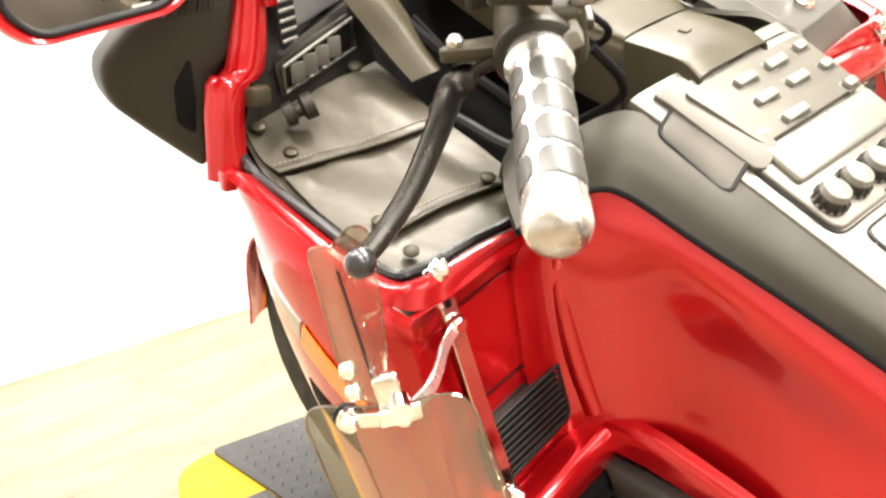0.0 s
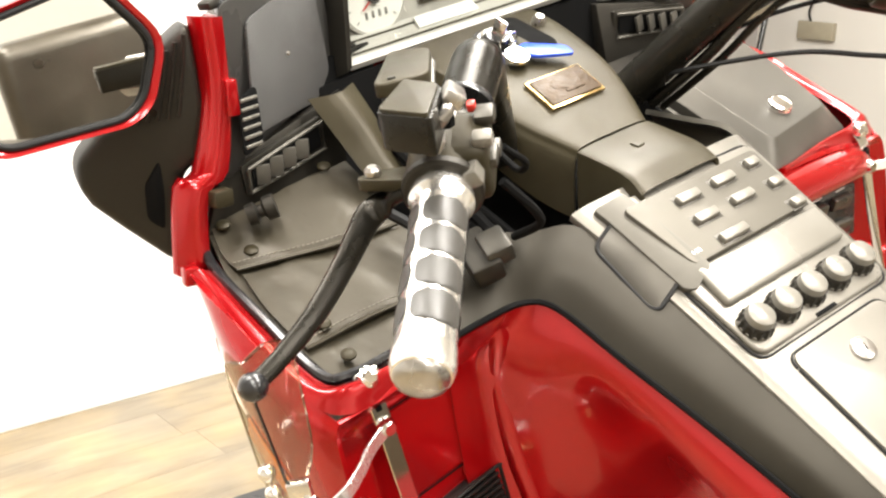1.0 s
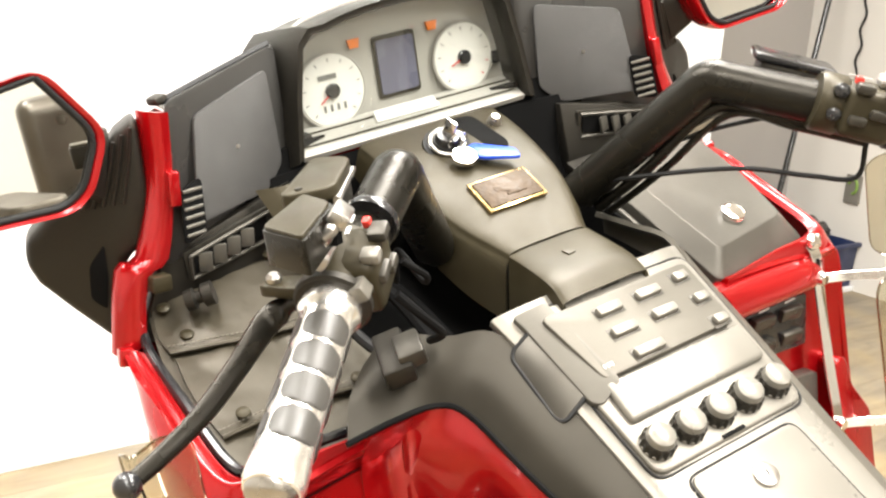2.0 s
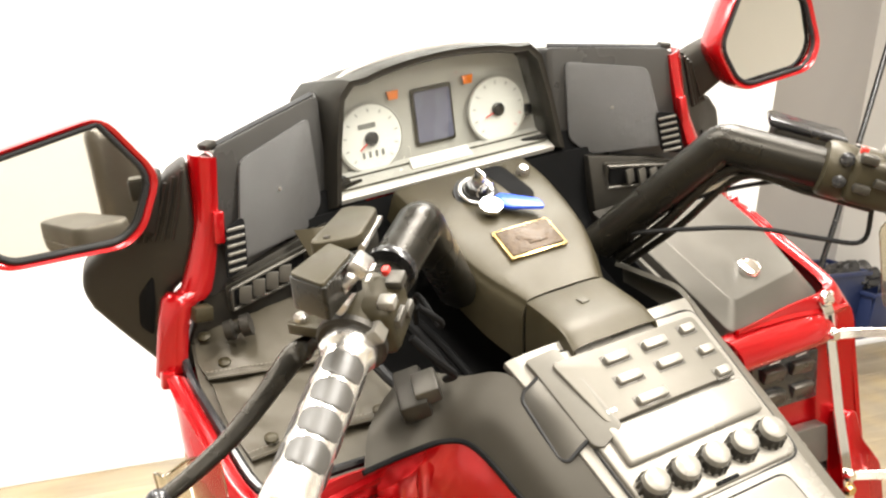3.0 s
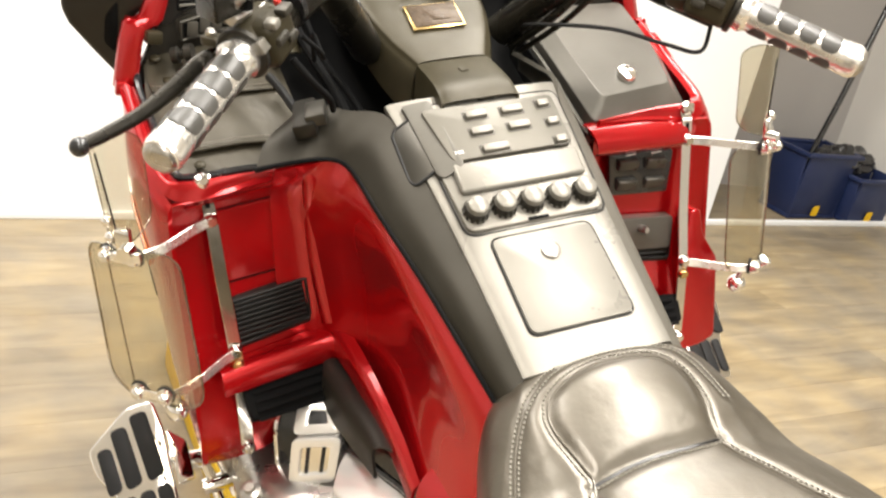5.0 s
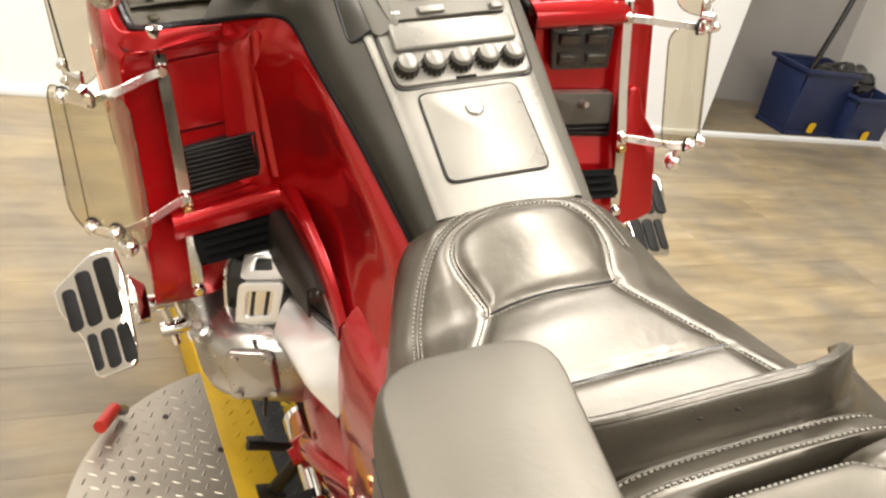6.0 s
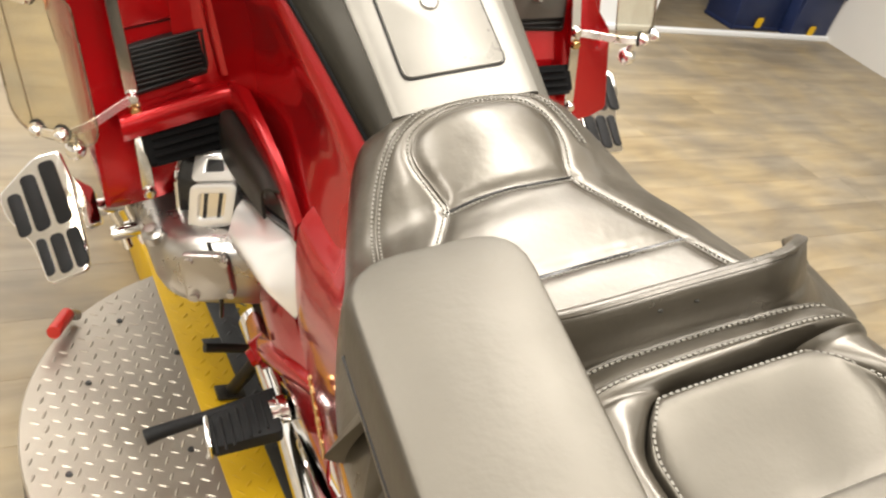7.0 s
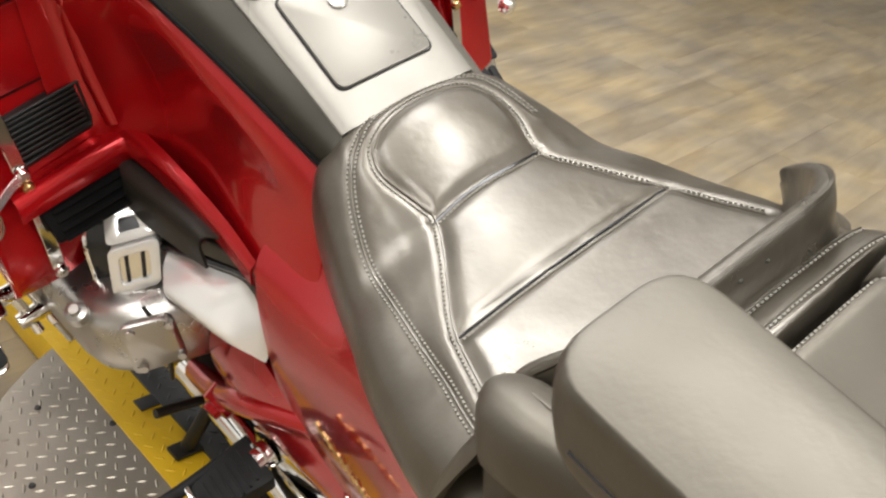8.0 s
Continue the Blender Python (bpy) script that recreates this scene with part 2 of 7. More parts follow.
def to_mesh(name, bm, mat, angle=38):
    bmesh.ops.recalc_face_normals(bm, faces=bm.faces)
    me = bpy.data.meshes.new(name)
    bm.to_mesh(me)
    bm.free()
    me.polygons.foreach_set("use_smooth", [True] * len(me.polygons))
    me.set_sharp_from_angle(angle=radians(angle))
    me.materials.append(mat)
    return me


def part(name, bm, mat, parent, label="", angle=38):
    ob = new(name, to_mesh(name, bm, mat, angle))
    while parent and parent.parent and parent.parent.parent:
        parent = parent.parent  # thing, part, sub-part and no deeper
    ob.parent = parent
    if label:
        ob["label"] = label
    return ob


def mx(bm):
    """The mirror image of a mesh on the other side of the centre plane."""
    c = bm.copy()
    for v in c.verts:
        v.co.x = -v.co.x
    return c


def bevelled(bm, width, seg=2, angle=25):
    if width > 0:
        es = [e for e in bm.edges if len(e.link_faces) == 2 and e.calc_face_angle(0) > radians(angle)]
        if es:
            bmesh.ops.bevel(bm, geom=es, offset=width, segments=seg, profile=0.5, affect="EDGES", clamp_overlap=True)
    return bm


def rbox(c, size, rot=(0, 0, 0), bevel=0.004, seg=2):
    bm = bmesh.new()
    bmesh.ops.create_cube(bm, size=1)
    for v in bm.verts:
        v.co = Vector((v.co.x * size[0], v.co.y * size[1], v.co.z * size[2]))
    bevelled(bm, bevel, seg)
    bm.transform(Matrix.Translation(c) @ pose(0, 0, 0, *rot))
    return bm


def aligned(c, u, v, size, bevel=0.004, seg=2):
    """A bevelled box with its x along u and its y near v."""
    bm = rbox((0, 0, 0), size, bevel=bevel, seg=seg)
    u = Vector(u).normalized()
    w = u.cross(Vector(v)).normalized()
    v = w.cross(u)
    m = Matrix((u, v, w)).transposed().to_4x4()
    bm.transform(Matrix.Translation(c) @ m)
    return bm


def slab(poly, d, bevel=0.003, seg=2):
    """A polygon in space, thickened by the vector d."""
    bm = bmesh.new()
    a = [bm.verts.new(p) for p in poly]
    d = Vector(d)
    b = [bm.verts.new(Vector(p) + d) for p in poly]
    bm.faces.new(a)
    bm.faces.new(b[::-1])
    k = len(poly)
    for i in range(k):
        bm.faces.new((a[i], b[i], b[(i + 1) % k], a[(i + 1) % k]))
    bmesh.ops.recalc_face_normals(bm, faces=bm.faces)
    return bevelled(bm, bevel, seg)


def catmull(pts, n, closed=False):
    pts = [Vector(p) for p in pts]
    k = len(pts)
    out = []
    spans = k if closed else k - 1
    for i in range(spans):
        p1, p2 = pts[i], pts[(i + 1) % k]
        p0 = pts[(i - 1) % k] if closed or i > 0 else p1 * 2 - p2
        p3 = pts[(i + 2) % k] if closed or i + 2 < k else p2 * 2 - p1
        for j in range(n):
            t = j / n
            out.append(0.5 * (2 * p1 + (p2 - p0) * t + (2 * p0 - 5 * p1 + 4 * p2 - p3) * t * t + (3 * p1 - p0 - 3 * p2 + p3) * t ** 3))
    if not closed:
        out.append(pts[-1])
    return out


def surf(rows, nu=4, nv=4, closed=False, cap=False, thick=0.0):
    """A smooth skin through rows of control points. closed: each row is a ring."""
    dense = [catmull(r, nv, closed) for r in rows]
    cols = list(zip(*dense))
    cols = [catmull(c, nu) for c in cols]
    grid = list(zip(*cols))
    bm = bmesh.new()
    vs = [[bm.verts.new(p) for p in r] for r in grid]
    k = len(vs[0])
    for i in range(len(vs) - 1):
        for j in range(k if closed else k - 1):
            q = (vs[i][j], vs[i + 1][j], vs[i + 1][(j + 1) % k], vs[i][(j + 1) % k])
            bm.faces.new(q)
    if cap and closed:
        bm.faces.new(vs[0])
        bm.faces.new(vs[-1][::-1])
    bmesh.ops.recalc_face_normals(bm, faces=bm.faces)
    if thick:
        bmesh.ops.solidify(bm, geom=bm.faces[:], thickness=thick)
    return bm


def tube(pts, r, n=10, smooth=6, r2=None):
    pts = catmull(pts, smooth) if smooth > 1 and len(pts) > 2 else [Vector(p) for p in pts]
    bm = bmesh.new()
    rings = []
    up = Vector((0.13, 0.21, 0.97))
    k = len(pts)
    for i, p in enumerate(pts):
        d = (pts[min(i + 1, k - 1)] - pts[max(i - 1, 0)]).normalized()
        a = d.cross(up).normalized()
        b = d.cross(a)
        rr = r if r2 is None else r + (r2 - r) * i / (k - 1)
        rings.append([bm.verts.new(p + rr * (math.cos(q) * a + math.sin(q) * b)) for q in (2 * math.pi * j / n for j in range(n))])
    for i in range(k - 1):
        for j in range(n):
            bm.faces.new((rings[i][j], rings[i][(j + 1) % n], rings[i + 1][(j + 1) % n], rings[i + 1][j]))
    bm.faces.new(rings[0][::-1])
    bm.faces.new(rings[-1])
    return bm


def blade(pts, wide, thin, n=14, facing=(0.45, -0.55, 0.70)):
    """A flat bar of rounded section along a path, with a half width at each control point."""
    path = catmull(pts, 6)
    bm = bmesh.new()
    rings = []
    k = len(path)
    for i, p in enumerate(path):
        d = (path[min(i + 1, k - 1)] - path[max(i - 1, 0)]).normalized()
        face = Vector(facing)
        face = (face - d * face.dot(d)).normalized()
        across = d.cross(face)
        f = i / 6
        j = min(len(wide) - 2, int(f))
        w = wide[j] + (wide[j + 1] - wide[j]) * (f - j)
        rings.append([bm.verts.new(p + across * w * math.copysign(abs(math.cos(q)) ** 0.7, math.cos(q)) + face * thin * math.copysign(abs(math.sin(q)) ** 0.7, math.sin(q))) for q in (2 * math.pi * m / n for m in range(n))])
    for i in range(k - 1):
        for m in range(n):
            bm.faces.new((rings[i][m], rings[i][(m + 1) % n], rings[i + 1][(m + 1) % n], rings[i + 1][m]))
    bm.faces.new(rings[0][::-1])
    bm.faces.new(rings[-1])
    return bm


def lathe(p0, p1, prof, n=24):
    """A turned body about the line p0 to p1; prof: (part of the way, radius)."""
    p0, p1 = Vector(p0), Vector(p1)
    d = (p1 - p0)
    a = d.cross(Vector((0.3, 0.2, 0.93))).normalized()
    b = d.normalized().cross(a)
    bm = bmesh.new()
    rings = [[bm.verts.new(p0 + d * s + r * (math.cos(q) * a + math.sin(q) * b)) for q in (2 * math.pi * j / n for j in range(n))] for s, r in prof]
    for i in range(len(rings) - 1):
        for j in range(n):
            bm.faces.new((rings[i][j], rings[i][(j + 1) % n], rings[i + 1][(j + 1) % n], rings[i + 1][j]))
    bm.faces.new(rings[0][::-1])
    bm.faces.new(rings[-1])
    bmesh.ops.recalc_face_normals(bm, faces=bm.faces)
    return bm


def join(*bms):
    out = bms[0]
    for b in bms[1:]:
        me = bpy.data.meshes.new("joined")
        b.to_mesh(me)
        b.free()
        out.from_mesh(me)
        bpy.data.meshes.remove(me)
    return out


def rounded(poly, r, n=4):
    """A polygon with its corners rounded off."""
    out = []
    k = len(poly)
    for i in range(k):
        p, a, b = Vector(poly[i]), Vector(poly[i - 1]), Vector(poly[(i + 1) % k])
        u, v = a - p, b - p
        q = min(r, u.length * 0.45, v.length * 0.45)
        s, e = p + u.normalized() * q, p + v.normalized() * q
        for j in range(n + 1):
            t = j / n
            out.append((1 - t) ** 2 * s + 2 * t * (1 - t) * p + t * t * e)
    return out


def stitches(pts, parent, lift=0.0015, step=0.0058, r=0.0010, name="stitching"):
    """A line of single thread stitches along a seam."""
    path = catmull(pts, 24)
    bm = bmesh.new()
    run = 0.0
    last = path[0]
    nxt = step * 0.5
    for p in path[1:]:
        seg = (p - last).length
        while seg > 0 and nxt <= run + seg:
            c = last + (p - last) * ((nxt - run) / seg)
            d = (p - last).normalized()
            q = rbox((0, 0, 0), (step * 0.62, r * 2, r * 1.6), bevel=0)
            w = d.cross(Vector((0, 0, 1))).normalized()
            m = Matrix((d, w, d.cross(w))).transposed().to_4x4()
            q.transform(Matrix.Translation(c + Vector((0, 0, lift))) @ m)
            me = bpy.data.meshes.new("s")
            q.to_mesh(me)
            q.free()
            bm.from_mesh(me)
            bpy.data.meshes.remove(me)
            nxt += step
        run += seg
        last = p
    return part(name, bm, STITCH, parent, "pale thread stitching")


# ---- the room ----
FLOOR = -0.08
WALL_TURN = 4.6
WALL_Y = 2.205
wall_m = pose(0, WALL_Y, 0, 0, 0, WALL_TURN)


def structure(name, bm, mat, label, m=None):
    ob = part(name, bm, mat, None, angle=30)
    if m is not None:
        ob.matrix_world = m
    return tagged(ob, label, name.split("_")[0], kind="structure")


structure("wall_north", rbox((-0.875, 0.1, 1.44), (6.25, 0.2, 3.05), bevel=0), WALLW, "smooth white painted wall behind the motorcycle", wall_m)
structure("wall_niche", rbox((2.75, 3.05, 1.44), (1.9, 0.2, 3.05), bevel=0), WALLG, "dull grey wall at the back of a shallow niche")
structure("wall_north_grey", rbox((4.75, 0.115, 1.44), (2.3, 0.2, 3.05), bevel=0), WALLG, "dull grey painted wall with a plain white skirting", wall_m)
structure("baseboard", rbox((0.9, -0.004, FLOOR + 0.012), (9.8, 0.02, 0.024), bevel=0.002), WALLW, "low white skirting strip along the wall", wall_m)
structure("wall_stub", rbox((3.545, 2.47, 1.44), (0.13, 1.16, 3.05), bevel=0), WALLO, "short white wall that juts out beside the crates")
structure("wall_west", rbox((-4.1, -1.6, 1.44), (0.2, 8.4, 3.05), bevel=0), WALLO, "plain off-white side wall of the showroom")
structure("wall_east", rbox((5.9, -1.6, 1.44), (0.2, 8.9, 3.05), bevel=0), WALLB, "plain beige side wall of the showroom")
structure("wall_south", rbox((0.9, -5.9, 1.44), (10.2, 0.2, 3.05), bevel=0), WALLB, "plain beige rear wall of the showroom")
structure("ceiling", rbox((0.9, -1.6, 3.02), (10.2, 8.9, 0.1), bevel=0), CEIL, "plain white ceiling")

# ---- the motorcycle, leaning on its side stand; its own axes: x to its right, y ahead, z up its middle plane ----
bike = thing("touring_motorcycle", "candy red touring motorcycle with black trim, leaning on its side stand", "motorcycle", pose(0, 0, 0, 0, -13.5, 0))


def both(name, make, mat, parent=None, label="", angle=38):
    """A part and its mirror image."""
    a = make()
    b = mx(a)
    par = parent or (bike, bike)
    return part(name, a, mat, par[0], label, angle), part(name, b, mat, par[1], label, angle)


def zc(y):
    """Height of the sloping console top."""
    return 0.945 + 0.585 * (y - 0.25)


CON_N = Vector((0, -0.585, 1)).normalized()
CON_U = Vector((0, 1, 0.585)).normalized()


def con(x, y, h=0.0):
    """A point on the console's sloping top, h above it."""
    return Vector((x, y, zc(y))) + CON_N * h


# console: grey top panel with a dark left flank and a paler right one
sec = []
for y, w in ((0.275, 0.118), (0.2, 0.108), (0.09, 0.10), (0.0, 0.096), (-0.075, 0.094)):
    sec.append([con(x, y, h) for x, h in ((-w - 0.004, -0.012), (-w, -0.002), (-w * 0.6, 0.001), (0, 0.0015), (w * 0.6, 0.001), (w, -0.002), (w + 0.004, -0.012))])
console = part("console", surf(sec, 5, 4, thick=0.006), GREYP, bike, "pale grey moulded console panel")

# flanks from the panel's edge down to the red side
LINE = [(-0.300, 0.258, 0.905), (-0.250, 0.262, 0.905), (-0.205, 0.262, 0.902), (-0.183, 0.240, 0.893), (-0.170, 0.170, 0.855), (-0.150, 0.080, 0.803), (-0.130, -0.030, 0.738), (-0.122, -0.080, 0.710)]
SHO = [(-0.240, 0.330, 0.935), (-0.205, 0.332, 0.954), (-0.172, 0.284, 0.956), (-0.120, 0.262, 0.944), (-0.110, 0.165, 0.888), (-0.104, 0.080, 0.838), (-0.099, -0.030, 0.775), (-0.097, -0.085, 0.742)]
LINE_R = [(0.150, 0.420, 0.930), (0.152, 0.360, 0.920), (0.150, 0.310, 0.910), (0.148, 0.240, 0.885), (0.145, 0.170, 0.850), (0.136, 0.080, 0.800), (0.126, -0.030, 0.736), (0.120, -0.080, 0.708)]
SHO_R = [(0.135, 0.420, 0.960), (0.140, 0.360, 0.958), (0.138, 0.300, 0.957), (0.120, 0.250, 0.938), (0.110, 0.165, 0.888), (0.104, 0.080, 0.838), (0.099, -0.030, 0.775), (0.097, -0.085, 0.742)]


def flank(top, line, s):
    mid = [(Vector(a) * 0.5 + Vector(b) * 0.5 + Vector((s * 0.006, 0, 0.006))) for a, b in zip(top, line)]
    return surf([top, mid, line], 4, 6, thick=0.006)


part("flank", flank(SHO, LINE, -1), FLANKG, bike, "dark-grey satin flank of the console")
# The paler grey of this flank stands in for light it reflects.
part("flank", flank(SHO_R, LINE_R, 1), BLOCKG, bike, "satin console flank in paler grey standing for reflected light")
# thin black seal along the red edge
part("edge_seal", tube([Vector(p) + Vector((-0.002, -0.002, 0.002)) for p in LINE], 0.003, 6, 6), DEEP, bike)

# red tank side below the seal


def tank_side():
    rows = [
        [(-0.275, 0.266, 0.902), (-0.245, 0.268, 0.902), (-0.203, 0.267, 0.900), (-0.178, 0.244, 0.893), (-0.165, 0.173, 0.855), (-0.145, 0.083, 0.803), (-0.125, -0.028, 0.738), (-0.117, -0.080, 0.710)],
        [(-0.275, 0.302, 0.850), (-0.240, 0.298, 0.850), (-0.212, 0.270, 0.850), (-0.186, 0.225, 0.845), (-0.170, 0.160, 0.815), (-0.156, 0.076, 0.765), (-0.140, -0.030, 0.705), (-0.133, -0.085, 0.672)],
        [(-0.275, 0.308, 0.760), (-0.232, 0.305, 0.760), (-0.205, 0.270, 0.760), (-0.176, 0.215, 0.755), (-0.160, 0.150, 0.730), (-0.152, 0.070, 0.695), (-0.150, -0.025, 0.650), (-0.150, -0.090, 0.625)],
        [(-0.275, 0.306, 0.670), (-0.228, 0.300, 0.665), (-0.200, 0.265, 0.660), (-0.174, 0.210, 0.650), (-0.164, 0.145, 0.640), (-0.165, 0.065, 0.620), (-0.168, -0.020, 0.595), (-0.172, -0.100, 0.575)],
        [(-0.275, 0.305, 0.560), (-0.230, 0.295, 0.560), (-0.202, 0.262, 0.570), (-0.182, 0.205, 0.572), (-0.176, 0.140, 0.570), (-0.182, 0.060, 0.560), (-0.190, -0.020, 0.535), (-0.196, -0.110, 0.500)],
    ]
    return surf(rows, 5, 5, thick=0.005)


part("tank_side", tank_side(), RED, bike, "glossy candy red side panel")
part("tank_side", surf([
    [(0.146, 0.300, 0.896), (0.144, 0.240, 0.880), (0.141, 0.170, 0.845), (0.132, 0.080, 0.795), (0.122, -0.030, 0.731), (0.117, -0.080, 0.704)],
    [(0.160, 0.300, 0.845), (0.158, 0.225, 0.830), (0.155, 0.160, 0.800), (0.148, 0.076, 0.755), (0.140, -0.030, 0.700), (0.133, -0.085, 0.668)],
    [(0.172, 0.300, 0.740), (0.166, 0.215, 0.730), (0.160, 0.150, 0.715), (0.155, 0.070, 0.685), (0.152, -0.025, 0.645), (0.150, -0.090, 0.622)],
    [(0.180, 0.300, 0.560), (0.182, 0.205, 0.572), (0.176, 0.140, 0.570), (0.182, 0.060, 0.560), (0.190, -0.020, 0.535), (0.196, -0.110, 0.500)]], 5, 5, thick=0.005), RED, bike, "glossy candy red side panel")


# ---- leg shield: red face towards the rider, set in steps ----
def shield_face():
    rows = [
        [(-0.205, 0.285, 0.888), (-0.29, 0.288, 0.880), (-0.36, 0.290, 0.868), (-0.400, 0.292, 0.862)],
        [(-0.208, 0.302, 0.868), (-0.29, 0.300, 0.860), (-0.36, 0.298, 0.850), (-0.405, 0.292, 0.842)],
        [(-0.212, 0.308, 0.800), (-0.29, 0.303, 0.795), (-0.36, 0.296, 0.785), (-0.406, 0.288, 0.775)],
        [(-0.215, 0.300, 0.700), (-0.29, 0.295, 0.690), (-0.36, 0.285, 0.680), (-0.404, 0.278, 0.680)],
        [(-0.220, 0.292, 0.640), (-0.29, 0.285, 0.630), (-0.36, 0.275, 0.620), (-0.406, 0.268, 0.620)],
        [(-0.230, 0.285, 0.560), (-0.30, 0.262, 0.540), (-0.36, 0.252, 0.520), (-0.409, 0.250, 0.500)],
        [(-0.240, 0.290, 0.494), (-0.31, 0.266, 0.478), (-0.36, 0.262, 0.474), (-0.408, 0.264, 0.474)],
    ]
    return surf(rows, 4, 4, thick=0.006)


def forward(pair):
    """The left half of the leg shield stands a little further ahead than the right."""
    for v in pair[0].data.vertices:
        v.co.y += 0.016 * min(1.0, max(0.0, (0.872 - v.co.z) / 0.05))
    return pair


forward(both("leg_shield", shield_face, RED, label="glossy red leg shield facing the rider"))
# glove panel outline, raised by a hair
forward([part("glove_panel", slab(rounded([(-0.222, 0.3035, 0.848), (-0.352, 0.296, 0.838), (-0.348, 0.291, 0.735), (-0.226, 0.299, 0.742)], 0.012), (0, -0.006, 0), 0.003), RED, bike, "flat red access panel")])
forward([part("panel_gap", tube(rounded([(-0.220, 0.2990, 0.850), (-0.354, 0.2915, 0.840), (-0.350, 0.2865, 0.733), (-0.224, 0.2945, 0.740)], 0.012) + [(-0.2325, 0.2985, 0.8495)], 0.0009, 6, 1), DEEP, bike, "dark gap round the access panel")])
# black cowl vent with slats
vents = forward(both("cowl_vent", lambda: slab(rounded([(-0.226, 0.297, 0.722), (-0.350, 0.288, 0.712), (-0.346, 0.281, 0.640), (-0.230, 0.290, 0.655)], 0.008), (0, -0.010, -0.003), 0.003), VENTB, label="black louvred vent in the leg shield"))
for k in range(8):
    forward(both("slat", lambda: aligned((-0.2885, 0.2785 - 0.0012 * k, 0.7085 - 0.0068 * k), (1, 0.07, 0.075), (0, 0.5, 1), (0.097, 0.0030, 0.0040), 0.0008), VENTB, vents))
forward(both("vent_frame", lambda: tube(rounded([(-0.230, 0.2855, 0.7185), (-0.346, 0.2765, 0.7085), (-0.342, 0.2695, 0.645), (-0.234, 0.2785, 0.659)], 0.006) + [(-0.2355, 0.2850, 0.7180)], 0.0022, 6, 1), VENTB, vents))


# shelf below the vent with the rider's heater louvre
def ledge():
    rows = [
        [(-0.205, 0.282, 0.642), (-0.29, 0.276, 0.632), (-0.37, 0.266, 0.624)],
        [(-0.203, 0.252, 0.640), (-0.29, 0.246, 0.634), (-0.37, 0.238, 0.626)],
        [(-0.200, 0.243, 0.626), (-0.29, 0.236, 0.620), (-0.37, 0.228, 0.612)],
        [(-0.202, 0.246, 0.606), (-0.29, 0.238, 0.600), (-0.37, 0.230, 0.594)],
    ]
    return surf(rows, 4, 4, thick=0.005)


forward([part("shield_pillar", tube([(-0.224, 0.284, 0.884), (-0.222, 0.283, 0.850), (-0.219, 0.284, 0.790), (-0.214, 0.279, 0.720), (-0.206, 0.270, 0.655)], 0.013, 12, 6, 0.015), RED, bike, "rounded red corner of the leg shield")])
forward([part("ledge", ledge(), RED, bike, "red ledge over the heater louvre")])


def ledge_side():
    rows = [
        [(-0.196, 0.300, 0.652), (-0.190, 0.230, 0.648), (-0.186, 0.150, 0.625), (-0.186, 0.070, 0.600), (-0.190, 0.005, 0.575)],
        [(-0.212, 0.296, 0.648), (-0.206, 0.232, 0.642), (-0.200, 0.150, 0.618), (-0.198, 0.070, 0.592), (-0.200, 0.005, 0.566)],
        [(-0.218, 0.292, 0.620), (-0.210, 0.226, 0.612), (-0.203, 0.148, 0.590), (-0.201, 0.068, 0.566), (-0.203, 0.005, 0.545)],
    ]
    return surf(rows, 4, 4, thick=0.004)


both("ledge_ridge", ledge_side, RED, label="rounded red ridge along the tank side")
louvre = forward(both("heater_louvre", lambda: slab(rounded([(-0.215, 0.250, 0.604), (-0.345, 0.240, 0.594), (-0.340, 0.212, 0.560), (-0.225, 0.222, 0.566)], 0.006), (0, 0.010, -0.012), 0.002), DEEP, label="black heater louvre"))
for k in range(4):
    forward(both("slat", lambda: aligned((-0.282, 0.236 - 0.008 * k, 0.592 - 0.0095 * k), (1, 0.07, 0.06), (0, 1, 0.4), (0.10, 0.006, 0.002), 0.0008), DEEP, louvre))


def heel_pad():
    rows = [
        [(-0.225, 0.286, 0.602), (-0.205, 0.276, 0.604), (-0.192, 0.215, 0.598), (-0.182, 0.120, 0.586), (-0.198, 0.068, 0.580)],
        [(-0.228, 0.262, 0.606), (-0.222, 0.250, 0.608), (-0.215, 0.200, 0.602), (-0.208, 0.125, 0.590), (-0.212, 0.082, 0.582)],
        [(-0.236, 0.245, 0.592), (-0.236, 0.235, 0.592), (-0.232, 0.190, 0.588), (-0.224, 0.122, 0.578), (-0.222, 0.086, 0.572)],
        [(-0.238, 0.248, 0.550), (-0.238, 0.235, 0.545), (-0.234, 0.190, 0.540), (-0.226, 0.120, 0.535), (-0.222, 0.080, 0.535)],
    ]
    return surf(rows, 4, 4, thick=0.004)


both("heel_guard", heel_pad, BLACKP, label="black plastic heel guard")


